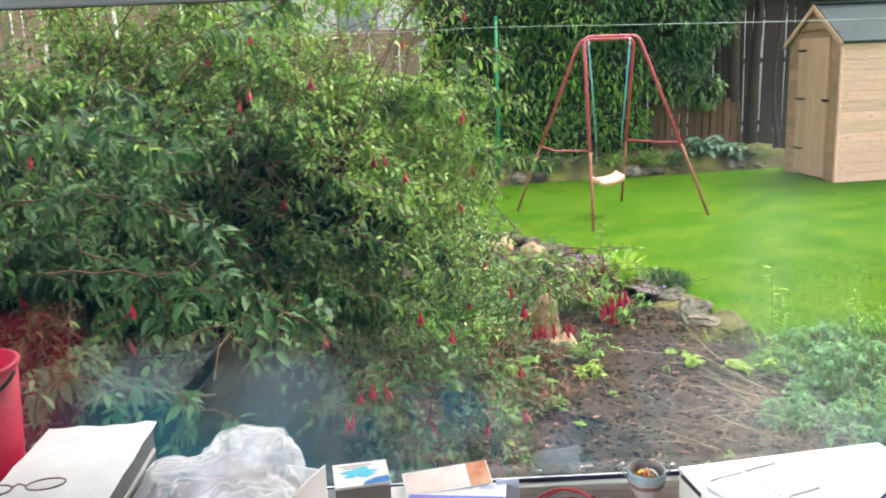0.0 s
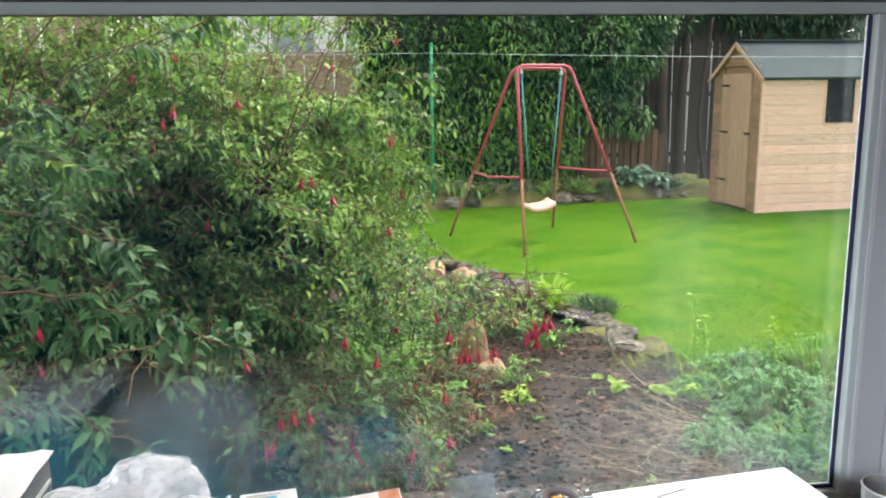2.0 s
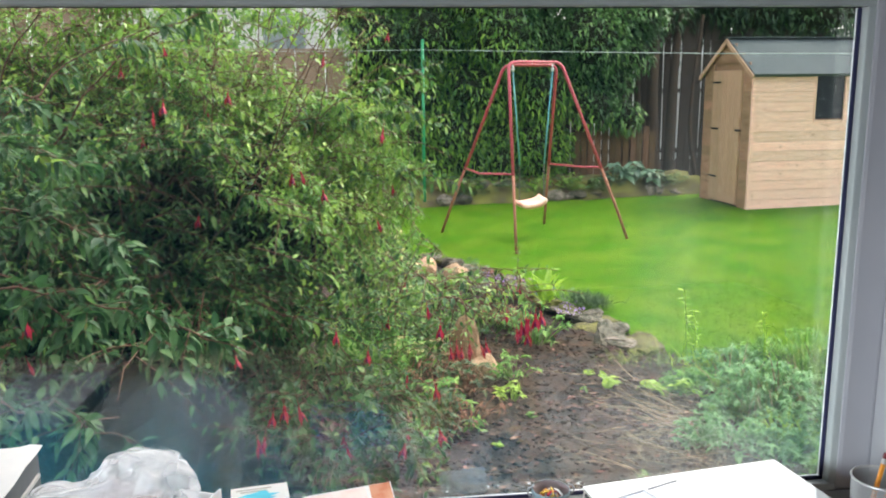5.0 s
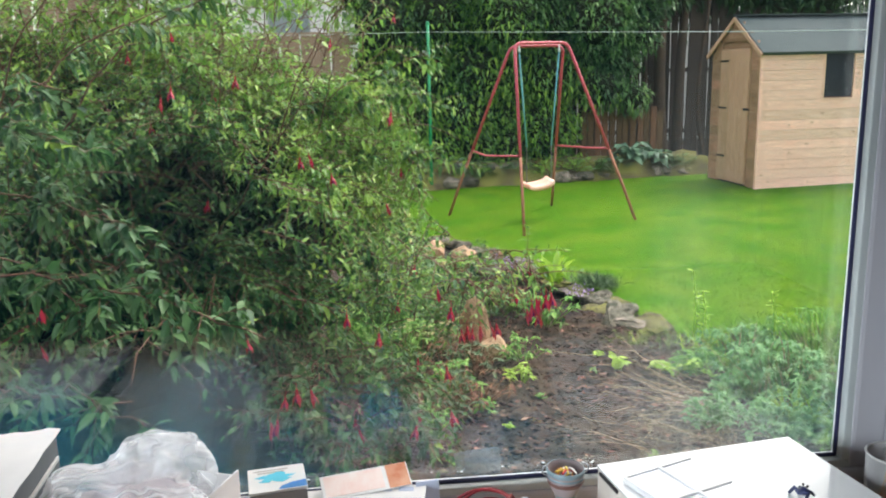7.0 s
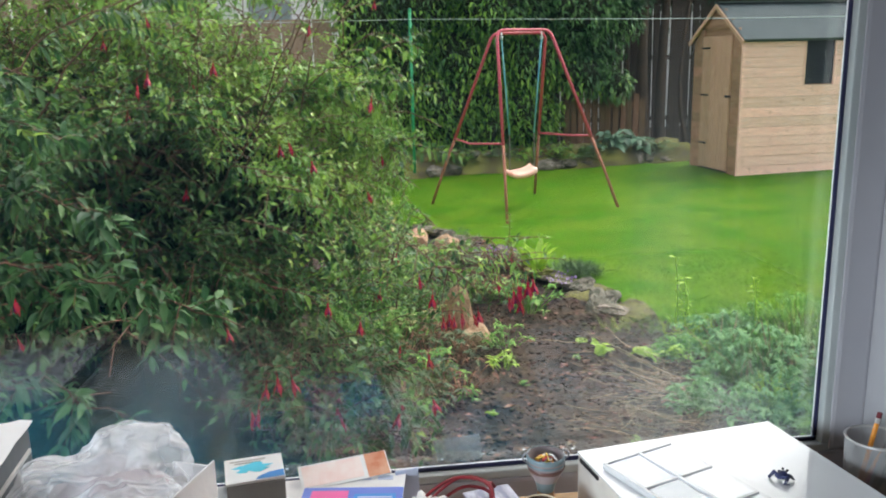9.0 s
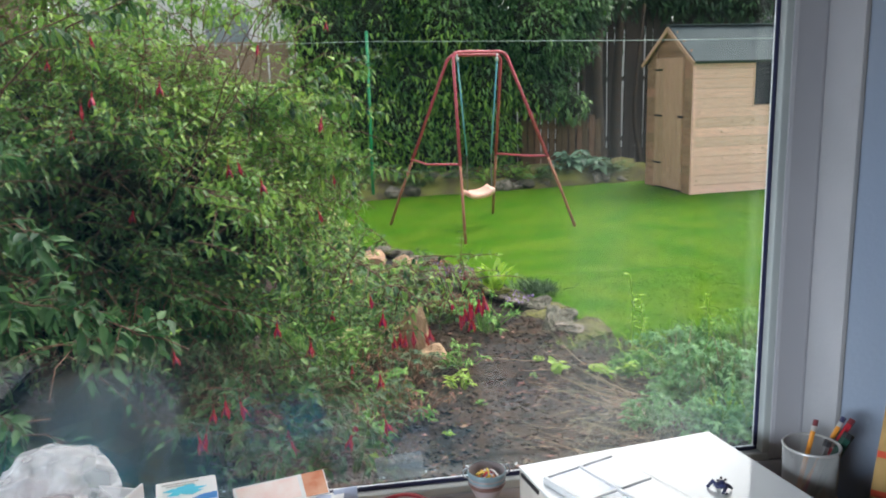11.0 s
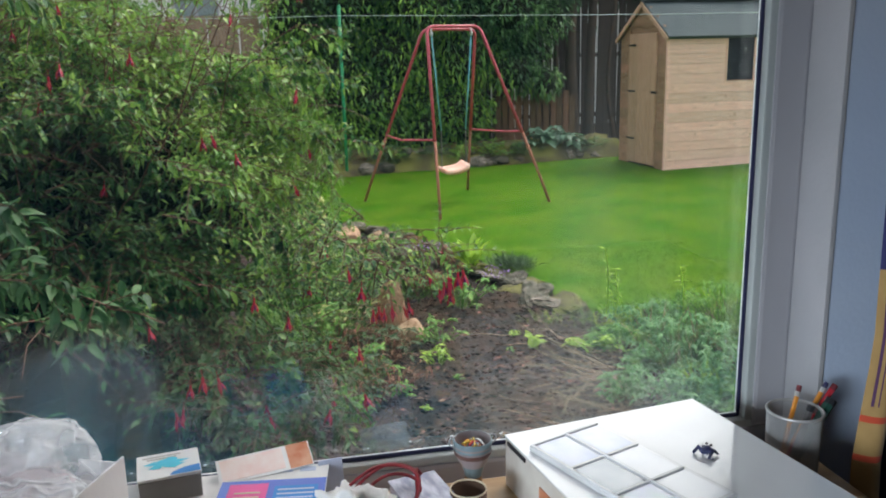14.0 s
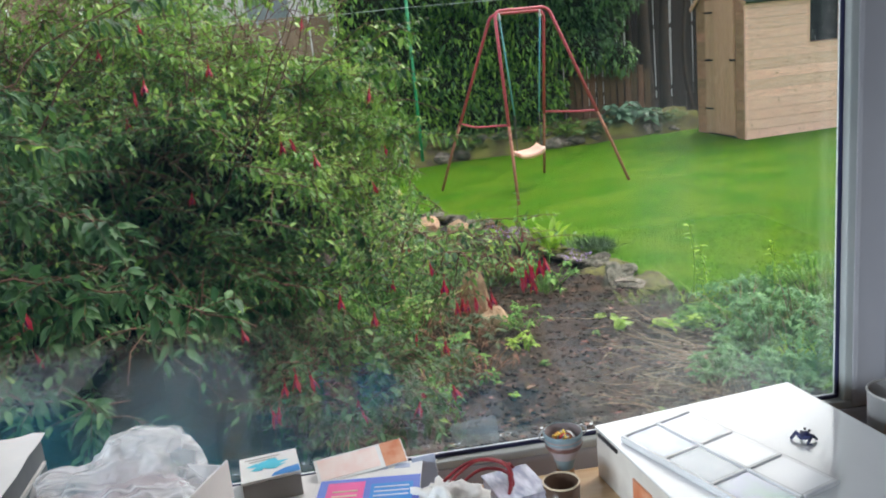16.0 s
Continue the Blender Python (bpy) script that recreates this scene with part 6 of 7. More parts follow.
# ---- on the desk ----
def carton(name, label, m, size, tops, sides, category="box", bevel=0.002):
    root = thing(name, m, label, category)
    part("body", box((size[0], size[1], size[2] - 0.004), (0, 0, size[2] / 2 - 0.002), bevel), sides, root)
    part("lid", box((size[0] + 0.002, size[1] + 0.002, 0.004), (0, 0, size[2] - 0.001), 0.0015), tops, root)
    return root


TURN_BOX = math.degrees(math.atan2(0.049, 0.328))
mid = Vector((0.47, 1.324, 0)) + 0.166 * Vector((0.989, 0.148, 0)) + 0.21 * Vector((0.148, -0.989, 0))
flat = carton("flat_white_box", "glossy white flat cardboard box on the desk", pose(mid.x, mid.y, DESK, 0, 0, TURN_BOX), (0.332, 0.42, 0.08), M["card_white"], M["card_side"])
part("side_flap", box((0.003, 0.06, 0.006), (-0.167, 0.17, 0.072), 0.001), M["black"], flat, "dark slit under the lid")
part("side_print", box((0.002, 0.05, 0.03), (-0.167, 0.07, 0.04)), M["orange_print"], flat, "brown-red printed patch")
part("side_print", box((0.002, 0.10, 0.05), (-0.1672, -0.06, 0.038)), M["grey_print"], flat, "grey printed patch")

tray = thing("palette_tray", pose(0.596, 1.172, DESK + 0.082, 0, 0, 21), "white plastic tray of film-covered square wells", "tray")
part("base", box((0.135, 0.25, 0.006), (0, 0, 0.003), 0.002), M["tray"], tray)
for k in range(3):
    for s in (0, 1):
        yy, xx = 0.083 - 0.083 * k, -0.032 + 0.064 * s
        part("well", box((0.055, 0.074, 0.0015), (xx, yy, 0.0062), 0.0006), ((M["well_a"], M["well_b"], M["well_c"]) if s == 0 else (M["well_a"], M["well_d"], M["well_d"]))[k], tray, "pale film-covered well")
for xx in (-0.064, 0.0):
    part("rib", box((0.0048, 0.25, 0.0045), (xx, 0, 0.0072), 0.0015), M["tray_rib"], tray, "raised grey rib")
for yy in (-0.1235, -0.0415, 0.0415, 0.1235):
    for xx in (-0.032, 0.032):
        part("rib", box((0.058, 0.0048, 0.0042), (xx, yy, 0.0070), 0.0015), M["tray_rib"], tray, "raised grey rib")

toy = thing("plastic_frog", pose(0.722, 1.193, DESK + 0.0825, 0, 0, 25) @ Matrix.Scale(0.58, 4), "tiny dark blue plastic frog on the white box", "toy")
bm = bmesh.new()
bmesh.ops.create_icosphere(bm, subdivisions=2, radius=0.011)
for v in bm.verts:
    v.co = Vector((v.co.x * 1.5, v.co.y * 0.95, v.co.z * 0.75 + 0.012 + 0.25 * v.co.x))
part("body", bm, M["toy_blue"], toy, smooth=True)
for s in (-1, 1):
    part("leg", tube([(-0.008, s * 0.007, 0.01), (-0.002, s * 0.019, 0.014), (-0.018, s * 0.022, 0.002), (-0.008, s * 0.027, 0.001)], [0.006, 0.0055, 0.004, 0.003], 6), M["toy_blue"], toy, smooth=True)
    part("leg", tube([(0.009, s * 0.006, 0.012), (0.013, s * 0.016, 0.010), (0.021, s * 0.019, 0.0012)], [0.005, 0.0045, 0.003], 6), M["toy_blue"], toy, smooth=True)
    bm = bmesh.new()
    bmesh.ops.create_icosphere(bm, subdivisions=1, radius=0.0036)
    part("eye", bm, M["black"], toy, m=Matrix.Translation((0.011, s * 0.006, 0.0225)))

# pen cup
cup = thing("pen_cup", pose(0.893, 1.243, DESK) @ Matrix.Diagonal((0.85, 0.85, 1, 1)), "grey mesh metal pen cup holding pencils", "pen cup")
part("base", lathe([(0.0, 0.0), (0.041, 0.0), (0.0430, 0.003), (0.0432, 0.009), (0.0424, 0.009), (0.0418, 0.004), (0.0, 0.003)], 40), M["mesh_metal"], cup, "solid grey metal foot", True)
rise = np.linspace(0, 1, 11)
wires = [np.stack([(0.0430 + 0.0034 * rise) * np.cos(a + s * 1.25 * rise), (0.0430 + 0.0034 * rise) * np.sin(a + s * 1.25 * rise), 0.006 + 0.101 * rise], 1) for s in (-1, 1) for a in 2 * math.pi * np.arange(84) / 84]
put("mesh_side", fast_mesh("mesh_side", *tubes(wires, [(0.00062, 0.00062)] * len(wires)), M["wire_mesh"], True), cup, None, "see-through woven metal side")
part("rim", tube([(0.0468 * math.cos(a), 0.0468 * math.sin(a), 0.107) for a in np.linspace(0, 2 * math.pi, 40, endpoint=False)], 0.0022, 8, True), M["rim_metal"], cup, "bright rolled wire rim", True)
for name, label, foot, tip, rad, mat, end in (("pencil", "orange pencil with a dark red eraser", (-0.030, -0.008), (0.008, 0.010, 0.118), 0.0038, "orange_wood", "maroon"), ("pencil", "orange pencil with a blue eraser", (-0.022, 0.004), (0.055, 0.018, 0.116), 0.0038, "orange_wood", "navy_plastic"), ("red_pen", "glossy red pen leaning in the cup", (-0.03, -0.006), (0.070, 0.014, 0.120), 0.0046, "red_lacquer", "maroon"), ("scissors_handle", "dark green plastic handle in the cup", (-0.026, -0.018), (0.054, -0.002, 0.105), 0.0080, "dark_green", "black"), ("marker", "grey marker pen in the cup", (-0.018, -0.016), (0.014, -0.014, 0.104), 0.0055, "chain", "black")):
    root = thing(name, pose(0.893, 1.243, DESK + 0.006), label, "pencil" if name == "pencil" else "pen")
    a, b = Vector((*foot, 0.002)), Vector(tip)
    d = (b - a).normalized()
    part("shaft", tube([a, (a + b) / 2, b], rad, 6), M[mat], root)
    c = b
    if name == "pencil":
        c = b + d * 0.008
        part("ferrule", tube([b, c], rad * 1.06, 8), M["rim_metal"], root, "pale metal ferrule")
    part("eraser" if name == "pencil" else "cap", tube([c, c + d * 0.009], rad * 0.98 if name == "pencil" else rad * 1.05, 8), M[end], root)

# footed bowl with its odds and ends, and the jar before it
bowl = thing("footed_bowl", pose(0.418, 1.315, DESK) @ Matrix.Diagonal((0.82, 0.82, 0.86, 1)), "small banded ceramic goblet bowl with looped handles", "bowl")
part("foot", lathe([(0.0, 0.0), (0.020, 0.0), (0.021, 0.006), (0.0165, 0.020), (0.0155, 0.032)], 28), M["band_tan"], bowl, "tan glazed foot", True)
part("stem", lathe([(0.0155, 0.032), (0.017, 0.040), (0.021, 0.052)], 28), M["band_blue"], bowl, "blue-grey band", True)
part("cup_body", lathe([(0.021, 0.052), (0.029, 0.066), (0.033, 0.080), (0.0345, 0.098), (0.033, 0.099), (0.031, 0.080), (0.022, 0.062), (0.0, 0.058)], 32), M["ceramic"], bowl, "grey-mauve glazed cup", True)
part("rim", lathe([(0.0346, 0.091), (0.0352, 0.0955), (0.0348, 0.0992), (0.0330, 0.0996)], 32), M["band_blue"], bowl, "blue-grey glazed rim", True)
part("band", lathe([(0.0343, 0.0835), (0.0346, 0.0855), (0.0347, 0.0875), (0.0344, 0.0875)], 32), M["band_blue"], bowl, "thin blue-grey band", True)
part("band", lathe([(0.0318, 0.0715), (0.0335, 0.0755), (0.0345, 0.0800), (0.0342, 0.0800)], 32), M["band_brown"], bowl, "dark brown band", True)
for s in (-1, 1):
    part("handle", tube([(s * (0.034 + 0.009 * math.sin(a)), 0.0, 0.096 + 0.009 * math.cos(a)) for a in np.linspace(-0.3, math.pi + 0.3, 9)], 0.0016, 6), M["mesh_metal"], bowl, "thin wire loop", True)
rr = random.Random(9)
for k in range(16):
    mat = (M["yellow"], M["orange_wood"], M["paper"], M["red_lacquer"], M["yellow"], M["grey_pack"])[k % 6]
    a = rr.uniform(0, 6.28)
    c = Vector((0.018 * math.cos(a) * rr.random(), 0.018 * math.sin(a) * rr.random(), 0.086 + 0.006 * rr.random()))
    d = Vector((rr.gauss(0, 1), rr.gauss(0, 1), rr.gauss(0, 0.25))).normalized() * 0.010
    ob = part("rubber_band", tube([Vector((0.418, 1.315, DESK - 0.012)) + c - d, Vector((0.418, 1.315, DESK - 0.012 + 0.003)) + c, Vector((0.418, 1.315, DESK - 0.012)) + c + d], 0.0018, 5), mat, None)
    tagged(ob, "small coloured band lying in the bowl", "rubber band", "bands in the bowl")
jar = thing("brown_jar", pose(0.392, 1.235, DESK) @ Matrix.Diagonal((0.74, 0.74, 0.9, 1)), "brown open-topped jar in front of the bowl", "jar")
part("wall", lathe([(0.0, 0.0), (0.030, 0.0), (0.033, 0.01), (0.0345, 0.058), (0.0325, 0.058), (0.031, 0.012), (0.0, 0.008)], 32), M["jar_brown"], jar, "", True)
part("rim", tube([(0.0335 * math.cos(a), 0.0335 * math.sin(a), 0.058) for a in np.linspace(0, 2 * math.pi, 32, endpoint=False)], 0.0016, 6, True), M["cream"], jar, "pale worn rim", True)

# red cable in loops
pts = []
for k in range(96):
    a = k / 96 * 6 * math.pi
    pts.append((0.272 + (0.054 + 0.006 * math.sin(3 * a)) * math.cos(a) + 0.01 * math.sin(a * 0.5), 1.238 + 0.05 * math.sin(a + 0.4) - 0.012 * (k / 96), DESK + 0.012 + 0.060 * (0.5 + 0.5 * math.sin(a + 0.25)) + 0.008 * math.sin(a * 0.33)))
cable = thing("red_cable", pose(0, 0, 0), "dark red cable coiled in loose loops", "cable")
part("coil", tube(pts, 0.0024, 8), M["red_cable"], cable, "", True)
part("tail", tube(arc([pts[-1], (0.332, 1.30, DESK + 0.055), (0.352, 1.285, DESK + 0.012), (0.345, 1.25, DESK + 0.005)], 8), 0.0024, 8), M["red_cable"], cable, "", True)


def crumple(name, label, at, size, seed, mat, category, detail=4, sharp=0.35, floor_z=DESK, freq=3.0, long=False):
    """A crumpled soft thing: a lump whose skin is folded by ridged noise."""
    bm = bmesh.new()
    bmesh.ops.create_icosphere(bm, subdivisions=detail, radius=0.5)
    off = Vector((seed * 5.1, seed * 2.3, seed))
    for v in bm.verts:
        c = v.co.copy()
        if long:
            c = Vector((c.x + 0.6 * c.z + 0.25 * noise.noise(c * 3), c.y - 0.3 * c.x, 0.4 * c.z))
        ridge = 1 - abs(noise.noise(c * freq + off)) * 2
        ridge2 = 1 - abs(noise.noise(c * freq * 2.3 + off * 1.7)) * 2
        ridge2 += 0.6 * (1 - abs(noise.noise(c * freq * 4.7 + off * 2.9)) * 2) + 0.3 * (1 - abs(noise.noise(c * freq * 9 + off)) * 2)
        v.co *= 1 + sharp * (0.6 * ridge + 0.3 * ridge2 - 0.5) + 0.25 * noise.noise(c * 1.6 + off)
        v.co = Vector((v.co.x * size[0], v.co.y * size[1], v.co.z * size[2]))
        v.co.z = max(v.co.z, -size[2] * 0.42) + size[2] * 0.42
    ob = part(name, bm, mat, None, smooth=True, m=Matrix.Translation((at[0], at[1], floor_z)))
    return tagged(ob, label, category)


def plastic_bag():
    """A limp bag over soft contents: its skin wraps several lobes and is drawn into folds."""
    lobes = [np.array(q) for q in ((0.0, -0.02, 0.085, 0.10, 0.095, 0.09), (0.062, 0.005, 0.142, 0.046, 0.05, 0.062), (0.012, 0.01, 0.146, 0.050, 0.05, 0.066), (0.036, 0.01, 0.150, 0.062, 0.045, 0.062), (-0.080, -0.005, 0.108, 0.054, 0.062, 0.076), (-0.05, -0.02, 0.110, 0.055, 0.065, 0.075), (0.035, -0.075, 0.10, 0.085, 0.06, 0.085))]
    bm = bmesh.new()
    bmesh.ops.create_icosphere(bm, subdivisions=6, radius=1.0)
    centre = np.array([0.0, 0.0, 0.11])
    for v in bm.verts:
        d = np.array(v.co)
        reach = []
        for q in lobes:
            e, o = d / q[3:], (centre - q[:3]) / q[3:]
            A, B, C = e @ e, 2 * e @ o, o @ o - 1
            disc = B * B - 4 * A * C
            if disc > 0:
                reach.append(max((-B + math.sqrt(disc)) / (2 * A), 0.0))
        far = 0.93 * sum(q**7 for q in reach) ** (1 / 7)
        c = Vector(d)
        warp = Vector((noise.noise(c * 2 + Vector((3, 1, 7))), noise.noise(c * 2 + Vector((9, 4, 2))), noise.noise(c * 2)))
        s = c * 1.15 + warp * 0.5
        line = Vector((c.x * 1.1 + 0.8 * c.z, c.y * 4.5 + 1.5 * c.x, c.z * 4.2 - 2.2 * c.x)) + warp * 1.2
        fold = 0.05 * (1 - 3.0 * abs(noise.noise(s + Vector((5, 2, 1))))) + 0.02 * noise.noise(s * 2.3)
        for freq, amp in ((0.7, 0.050), (1.5, 0.014)):
            fold += amp * (1 - 3.2 * abs(noise.noise(line * freq + Vector((freq * 5, 2, 1)))))
        p = centre + d * far * (0.93 + fold)
        v.co = (p[0], p[1], max(p[2] * 0.95, 0.002))
    bag = thing("plastic_bag", pose(-0.188, 1.256, DESK, 0, 0, 6), "crumpled thin white plastic bag on the desk", "plastic bag")
    part("film", bm, M["bag"], bag, "thin see-through white film", True)
    inner = bmesh.new()
    bmesh.ops.create_icosphere(inner, subdivisions=4, radius=1.0)
    for v in inner.verts:
        c = v.co.copy()
        v.co = Vector((c.x * 0.085, c.y * 0.08 - 0.01, max(c.z * 0.085 + 0.065, 0.004))) * (1 + 0.18 * noise.noise(c * 2.4))
        v.co.z = max(v.co.z, 0.004)
    part("contents", inner, M["bag_goods"], bag, "pale pinkish soft contents", True)
    return bag


plastic_bag()
crumple("tissue", "crumpled white paper tissue", (0.228, 1.222), (0.100, 0.085, 0.080), 8, M["paper"], "tissue", 5, 0.75, freq=1.9)
crumple("packing_paper", "crumpled tan packing paper under the leaflets", (0.035, 1.22), (0.17, 0.15, 0.07), 12, M["tan_fill"], "paper", 4, 0.5)
carton("grey_pack", "grey shiny plastic-wrapped pack", pose(0.332, 1.262, DESK, 0, 0, 12), (0.07, 0.08, 0.045), M["grey_pack"], M["grey_pack"], "packet", 0.006)
flap = thing("white_carton", pose(-0.050, 1.257, DESK, 0, 0, -22), "white carton half covered by the plastic bag", "box")
part("body", box((0.066, 0.2, 0.11), (-0.037, -0.1, 0.0555), 0.002), M["paper"], flap)
part("side", box((0.003, 0.2, 0.146), (-0.0015, -0.1, 0.0735), 0.001), M["paper"], flap)
part("side", box((0.06, 0.003, 0.138), (-0.034, -0.0015, 0.0695), 0.001), M["paper"], flap)

stack = thing("paper_stack", pose(0.03, 1.28, DESK), "stack of papers and magazines by the window", "paper stack")
for k in range(7):
    part("sheet", box((0.21 + 0.02 * ((k * 7) % 3), 0.12, 0.008), (0.006 * ((k * 5) % 4) - 0.01, 0.003 * ((k * 3) % 4), 0.0045 + 0.0086 * k), 0.001, Matrix.Rotation(radians(((k * 11) % 7) - 3), 4, "Z")), (M["paper"], M["cream"], M["paper"], M["grey_print"])[k % 4], stack)
small = carton("small_carton", "small white carton with cyan splash print", pose(-0.008, 1.322, DESK + 0.050, 0, 0, 9), (0.080, 0.072, 0.046), M["paper"], M["carton_dark"], "box", 0.001)
bm = bmesh.new()
rows = [bm.verts.new((0.024 * (1 + 0.3 * math.sin(7 * a)) * math.cos(a), 0.014 * (1 + 0.3 * math.sin(5 * a + 1) + 0.15 * math.sin(11 * a)) * math.sin(a), 0)) for a in np.linspace(0, 2 * math.pi, 30, endpoint=False)]
bm.faces.new(rows)
part("splash_print", bm, M["cyan_print"], small, "cyan splash", m=Matrix.Translation((-0.002, 0.002, 0.0476)))
bm = bmesh.new()
rows = [bm.verts.new(p) for p in ((0.04, -0.035, 0), (0.04, -0.015, 0), (0.02, -0.018, 0), (0.005, -0.026, 0), (0.0, -0.035, 0))]
bm.faces.new(rows)
part("corner_print", bm, M["blue_print"], small, "blue printed corner", m=Matrix.Translation((0, 0, 0.0476)))
for k in range(2):
    part("text_bar", box((0.05 - 0.012 * k, 0.003, 0.0004), (-0.008, 0.026 - 0.007 * k, 0.0474)), M["grey_print"], small, "grey line of print")

sheet = tagged(part("white_sheet", box((0.15, 0.15, 0.002), (0, 0, 0.001), 0.0004), M["paper"], None, m=pose(0.125, 1.268, DESK + 0.0625, 0, 0, -8)), "white printed sheet sticking out under the leaflet", "paper")
for k in range(4):
    part("text_bar", box((0.022, 0.012, 0.0004), (-0.05 + 0.032 * k, 0.062, 0.0022)), M["print_pale"], sheet, "pale violet bar of print")
book = thing("blue_leaflet", pose(0.122, 1.208, DESK + 0.066, 0, 0, -8), "blue leaflet with a pink printed panel", "leaflet")
part("pages", box((0.138, 0.155, 0.006), (0, 0, 0.003), 0.001), M["paper"], book)
part("cover", box((0.141, 0.158, 0.0014), (0, 0, 0.0068), 0.0005), M["book_blue"], book)
part("panel", box((0.052, 0.13, 0.0005), (-0.032, 0.004, 0.0078)), M["pink_print"], book, "pink printed panel")
for k in range(5):
    part("text_bar", box((0.034, 0.0035, 0.0005), (-0.032, 0.045 - 0.012 * k, 0.0083)), M["cream"], book, "pale line of print")
part("panel", box((0.058, 0.05, 0.0005), (0.032, 0.035, 0.0078)), M["blue_print"], book, "lighter blue panel")
for k in range(3):
    part("text_bar", box((0.048, 0.0035, 0.0005), (0.032, 0.05 - 0.011 * k, 0.0083)), M["print_pale"], book, "pale blue line of print")
part("panel", box((0.026, 0.05, 0.0005), (0.04, -0.03, 0.0078)), M["print_pale"], book, "pale printed picture")

card = thing("propped_card", pose(0.134, 1.318, DESK + 0.066, -66, 0, 4) @ Matrix.Rotation(radians(-6), 4, "Y") @ Matrix.Scale(0.88, 4), "pink and orange printed card propped against the window", "card")
part("sheet", box((0.150, 0.002, 0.05), (-0.012, 0, 0.025), 0.0006), M["paper"], card)
part("picture", box((0.036, 0.0006, 0.048), (0.043, -0.0014, 0.025)), M["orange_print"], card, "orange-brown picture")
part("picture", box((0.10, 0.0006, 0.042), (-0.032, -0.0014, 0.026)), M["faded_pink"], card, "faded pink picture")
tagged(part("pale_blue_card", box((0.035, 0.003, 0.07), (0, 0, 0.035), 0.0006), M["print_pale"], None, m=pose(0.213, 1.318, DESK + 0.002, -12, 0, 8)), "pale blue card standing by the leaflets", "card")

tall = thing("paper_covered_box", pose(-0.391, 1.243, DESK, 0, 0, 3), "tall box covered with a sheet of white paper", "box")
part("body", box((0.150, 0.235, 0.168), (0, 0, 0.084), 0.002), M["slate_card"], tall, "dark slatted box side")
for k in range(3):
    part("slat", box((0.004, 0.215, 0.006), (0.0765, 0, 0.06 + 0.038 * k), 0.001), M["rim_metal"], tall, "grey slat")
bm = bmesh.new()
nu = 10
grid = [[bm.verts.new((-0.080 + 0.160 * a / nu, -0.125 + 0.25 * b / nu, 0.171 + 0.004 * noise.noise(Vector((a * 0.5, b * 0.5, 1))) + 0.002)) for b in range(nu + 1)] for a in range(nu + 1)]
for a in range(nu):
    for b in range(nu):
        bm.faces.new((grid[a][b], grid[a + 1][b], grid[a + 1][b + 1], grid[a][b + 1]))
part("paper_cover", bm, M["paper"], tall, "loose sheet of white paper", True)
glasses = thing("reading_glasses", pose(-0.43, 1.17, DESK + 0.177, 0, 0, 12), "thin-framed reading glasses on the papers", "glasses")
for s in (-1, 1):
    part("rim", tube([(s * 0.032 + 0.024 * math.cos(a), 0.015 * math.sin(a), 0.002) for a in np.linspace(0, 2 * math.pi, 20, endpoint=False)], 0.0012, 6, True), M["band_brown"], glasses, "", True)
part("bridge", tube([(-0.009, 0, 0.003), (0, 0.003, 0.006), (0.009, 0, 0.003)], 0.0012, 6), M["band_brown"], glasses)
bucket = thing("red_bucket", pose(-0.566, 1.312, DESK), "plain red plastic bucket on the desk by the window", "bucket")
part("wall", lathe([(0.0, 0.0), (0.055, 0.0), (0.058, 0.006), (0.076, 0.297), (0.0735, 0.297), (0.055, 0.01), (0.0, 0.008)], 40), M["red_plastic"], bucket, "", True)
part("rim", tube([(0.0765 * math.cos(a), 0.0765 * math.sin(a), 0.294) for a in np.linspace(0, 2 * math.pi, 40, endpoint=False)], 0.0035, 8, True), M["red_plastic"], bucket, "rolled rim", True)
part("handle", tube([(0.079 * math.cos(a), 0.079 * math.sin(a), 0.285 - 0.035 * abs(math.sin(a))) for a in np.linspace(-math.pi, 0, 22)], 0.0026, 6), M["iron"], bucket, "dark wire handle", True)


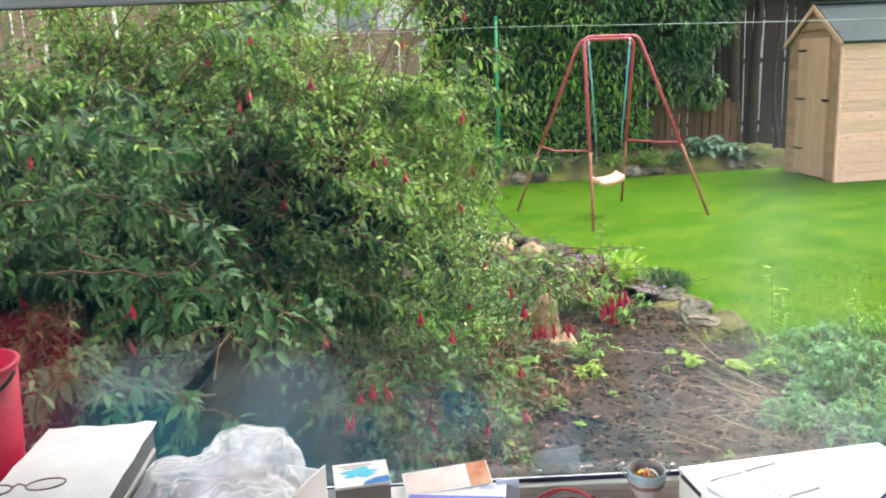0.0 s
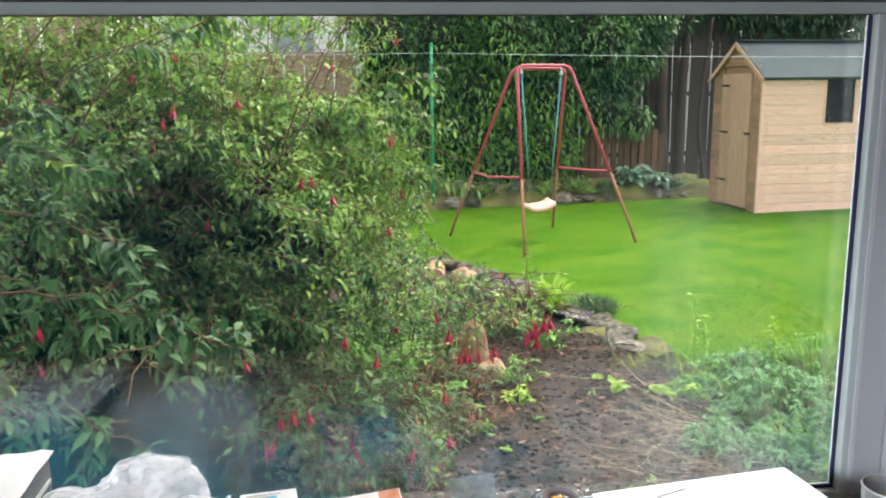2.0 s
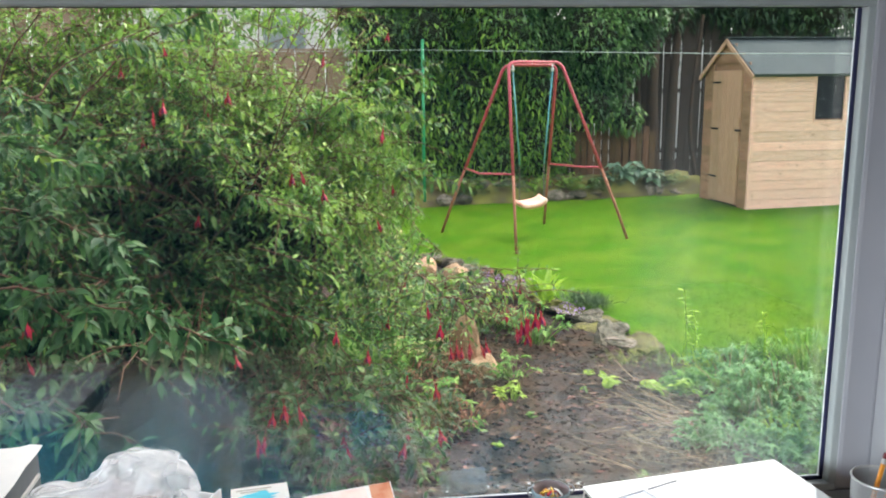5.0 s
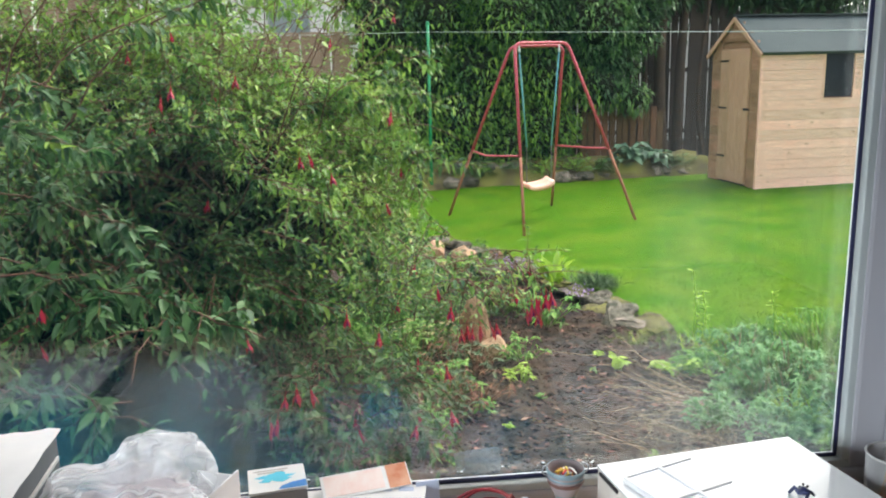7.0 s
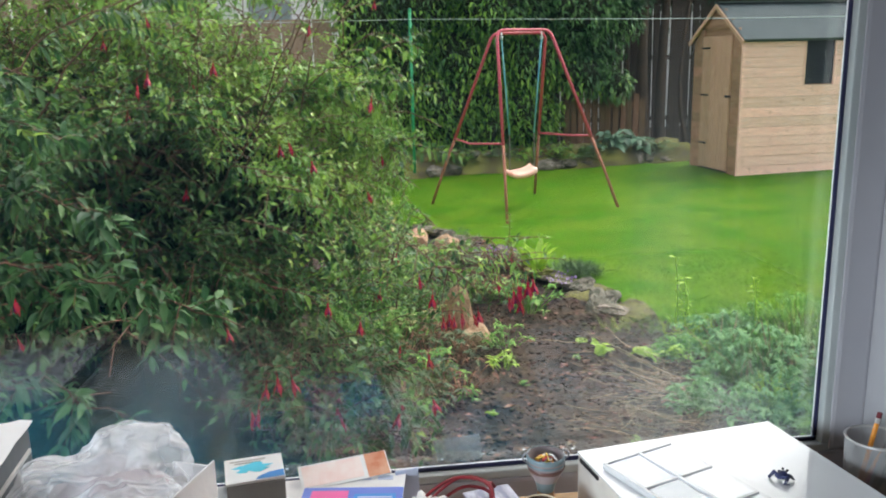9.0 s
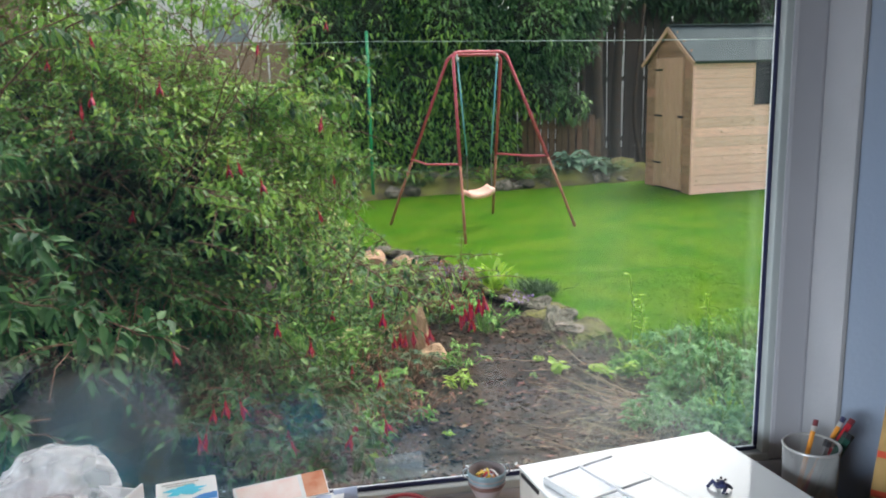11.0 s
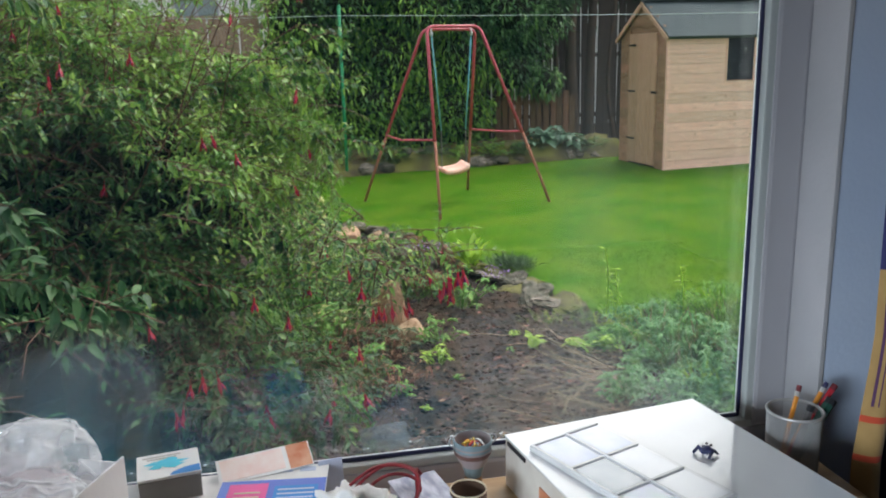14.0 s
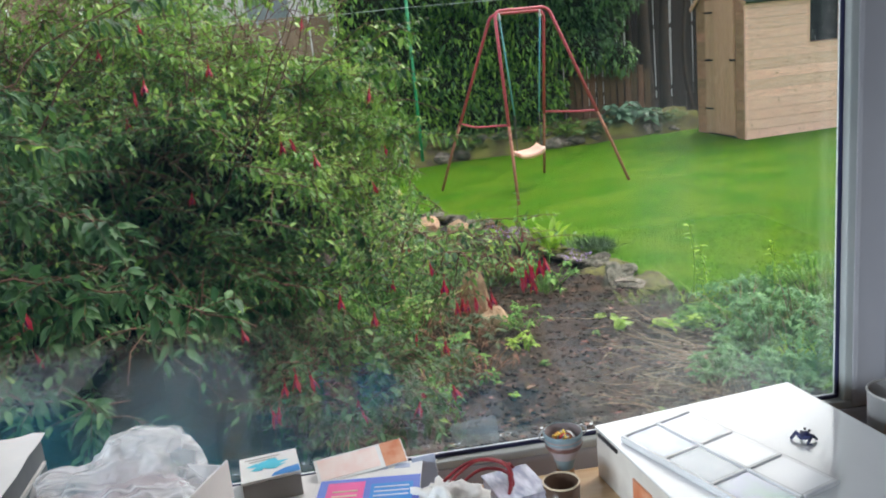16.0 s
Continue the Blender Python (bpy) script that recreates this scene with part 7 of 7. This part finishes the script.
# ---- curtain ----
def make_curtain():
    """A gathered curtain hanging beside the window; its print and its folds' painted shade are laid out along the
    cloth.
    """
    nu, nz, wide, z0, z1 = 150, 40, 0.62, FLOOR + 0.3, TOP - 0.12
    verts, uvs = [], []
    for k in range(nu + 1):
        s = k / nu * wide
        for q in range(nz + 1):
            t = q / nz
            z = z0 + (z1 - z0) * t
            x = 0.997 + s * 0.55 + 0.006 * math.sin(4 * z) - 0.024 * min(max((1.18 - z) / 0.18, 0), 1)
            y = 1.222 + 0.034 * math.sin(s / 0.115 * math.pi + 3.4) * (0.8 + 0.2 * math.sin(3 * z)) + 0.006 * math.sin(9 * s + 5 * z)
            verts.append((x, y, z))
            uvs.append((s, z))
    faces = [(k * (nz + 1) + q, (k + 1) * (nz + 1) + q, (k + 1) * (nz + 1) + q + 1, k * (nz + 1) + q + 1) for k in range(nu) for q in range(nz)]
    m = bpy.data.materials.new("printed_curtain_cloth")
    m.use_nodes = True
    n, l = m.node_tree.nodes, m.node_tree.links
    b = n["Principled BSDF"]
    b.inputs["Roughness"].default_value = 0.9
    b.inputs["Sheen Weight"].default_value = 0.2
    uv, sep = n.new("ShaderNodeTexCoord"), n.new("ShaderNodeSeparateXYZ")
    l.new(uv.outputs["UV"], sep.inputs[0])

    def band(socket, lo, hi):
        a, c, d = n.new("ShaderNodeMath"), n.new("ShaderNodeMath"), n.new("ShaderNodeMath")
        a.operation, c.operation, d.operation = "GREATER_THAN", "LESS_THAN", "MULTIPLY"
        a.inputs[1].default_value, c.inputs[1].default_value = lo, hi
        l.new(socket, a.inputs[0])
        l.new(socket, c.inputs[0])
        l.new(a.outputs[0], d.inputs[0])
        l.new(c.outputs[0], d.inputs[1])
        return d.outputs[0]

    def both(a, c):
        d = n.new("ShaderNodeMath")
        d.operation = "MULTIPLY"
        l.new(a, d.inputs[0])
        l.new(c, d.inputs[1])
        return d.outputs[0]

    def over(base, colour, mask):
        x = n.new("ShaderNodeMix")
        x.data_type = "RGBA"
        x.inputs["B"].default_value = (*colour, 1)
        l.new(base, x.inputs["A"])
        l.new(mask, x.inputs["Factor"])
        return x.outputs["Result"]

    t = n.new("ShaderNodeTexNoise")
    t.inputs["Scale"].default_value = 40
    l.new(uv.outputs["UV"], t.inputs["Vector"])
    tan = n.new("ShaderNodeMix")
    tan.data_type = "RGBA"
    tan.inputs["A"].default_value, tan.inputs["B"].default_value = (0.47, 0.30, 0.12, 1), (0.35, 0.21, 0.075, 1)
    l.new(t.outputs["Fac"], tan.inputs["Factor"])
    out = tan.outputs["Result"]
    U, Zc = sep.outputs["X"], sep.outputs["Y"]
    for lo, hi in ((1.668, 1.677), (1.612, 1.621), (1.060, 1.070), (1.000, 1.010)):
        out = over(out, (0.55, 0.07, 0.03), band(Zc, lo, hi))
    for lo, hi in ((0.014, 0.020), (0.027, 0.030), (0.052, 0.061), (0.086, 0.096)):
        out = over(out, (0.09, 0.035, 0.10), both(band(U, lo, hi), band(Zc, 1.085, 1.30)))
    out = over(out, (0.035, 0.035, 0.13), band(Zc, 1.287, 1.580))
    # near-black band: navy cloth with the shade of the right-hand folds painted in
    dark = both(band(U, 0.105, 0.30), band(Zc, 0.2, 1.60))
    out = over(out, (0.012, 0.012, 0.026), dark)
    out = over(out, (0.10, 0.045, 0.02), band(U, 0.31, 0.36))
    l.new(out, b.inputs["Base Color"])
    bp = n.new("ShaderNodeBump")
    bp.inputs["Strength"].default_value, bp.inputs["Distance"].default_value = 0.2, 0.002
    t2 = n.new("ShaderNodeTexNoise")
    t2.inputs["Scale"].default_value = 400
    l.new(uv.outputs["UV"], t2.inputs["Vector"])
    l.new(t2.outputs["Fac"], bp.inputs["Height"])
    l.new(bp.outputs[0], b.inputs["Normal"])
    me = mesh_of("cloth", verts, faces, m, True)
    layer = me.uv_layers.new(name="cloth")
    idx = np.zeros(len(me.loops), np.int32)
    me.loops.foreach_get("vertex_index", idx)
    layer.data.foreach_set("uv", np.array(uvs, np.float32)[idx].ravel())
    root = thing("curtain", pose(0, 0, 0), "gathered curtain printed in tan, navy and red stripes", "curtain")
    put("cloth", me, root)
    part("header_tape", box((0.36, 0.012, 0.05), (1.175, 1.225, TOP - 0.145), 0.003), M["cream"], root)
    rail = thing("curtain_rail", pose(0, 0, 0), "plain white curtain rail above the window", "curtain rail")
    part("track", box((3.2, 0.03, 0.025), (0, 1.23, TOP - 0.105), 0.004), M["upvc"], rail)
    for xx in (-1.5, 0, 1.5):
        part("bracket", box((0.02, 0.07, 0.02), (xx, 1.265, TOP - 0.085), 0.002), M["upvc"], rail)


make_curtain()

# a translucent grey square on the outside of the pane
bm = bmesh.new()
for p in ((0, 0.003), (0.003, 0), (0.070, 0.001), (0.074, 0.004), (0.071, 0.042), (0.068, 0.045), (0.001, 0.040), (-0.005, 0.036)):
    bm.verts.new((p[0], 0, p[1]))
bm.faces.new(bm.verts)
r = bmesh.ops.extrude_face_region(bm, geom=bm.faces[:])
bmesh.ops.translate(bm, vec=(0, 0.0006, 0), verts=[v for v in r["geom"] if isinstance(v, bmesh.types.BMVert)])
bmesh.ops.recalc_face_normals(bm, faces=bm.faces)
part("grey_patch", bm, M["patch"], window, "translucent grey square on the outer glass", m=pose(0.268, 1.4365, 0.987))
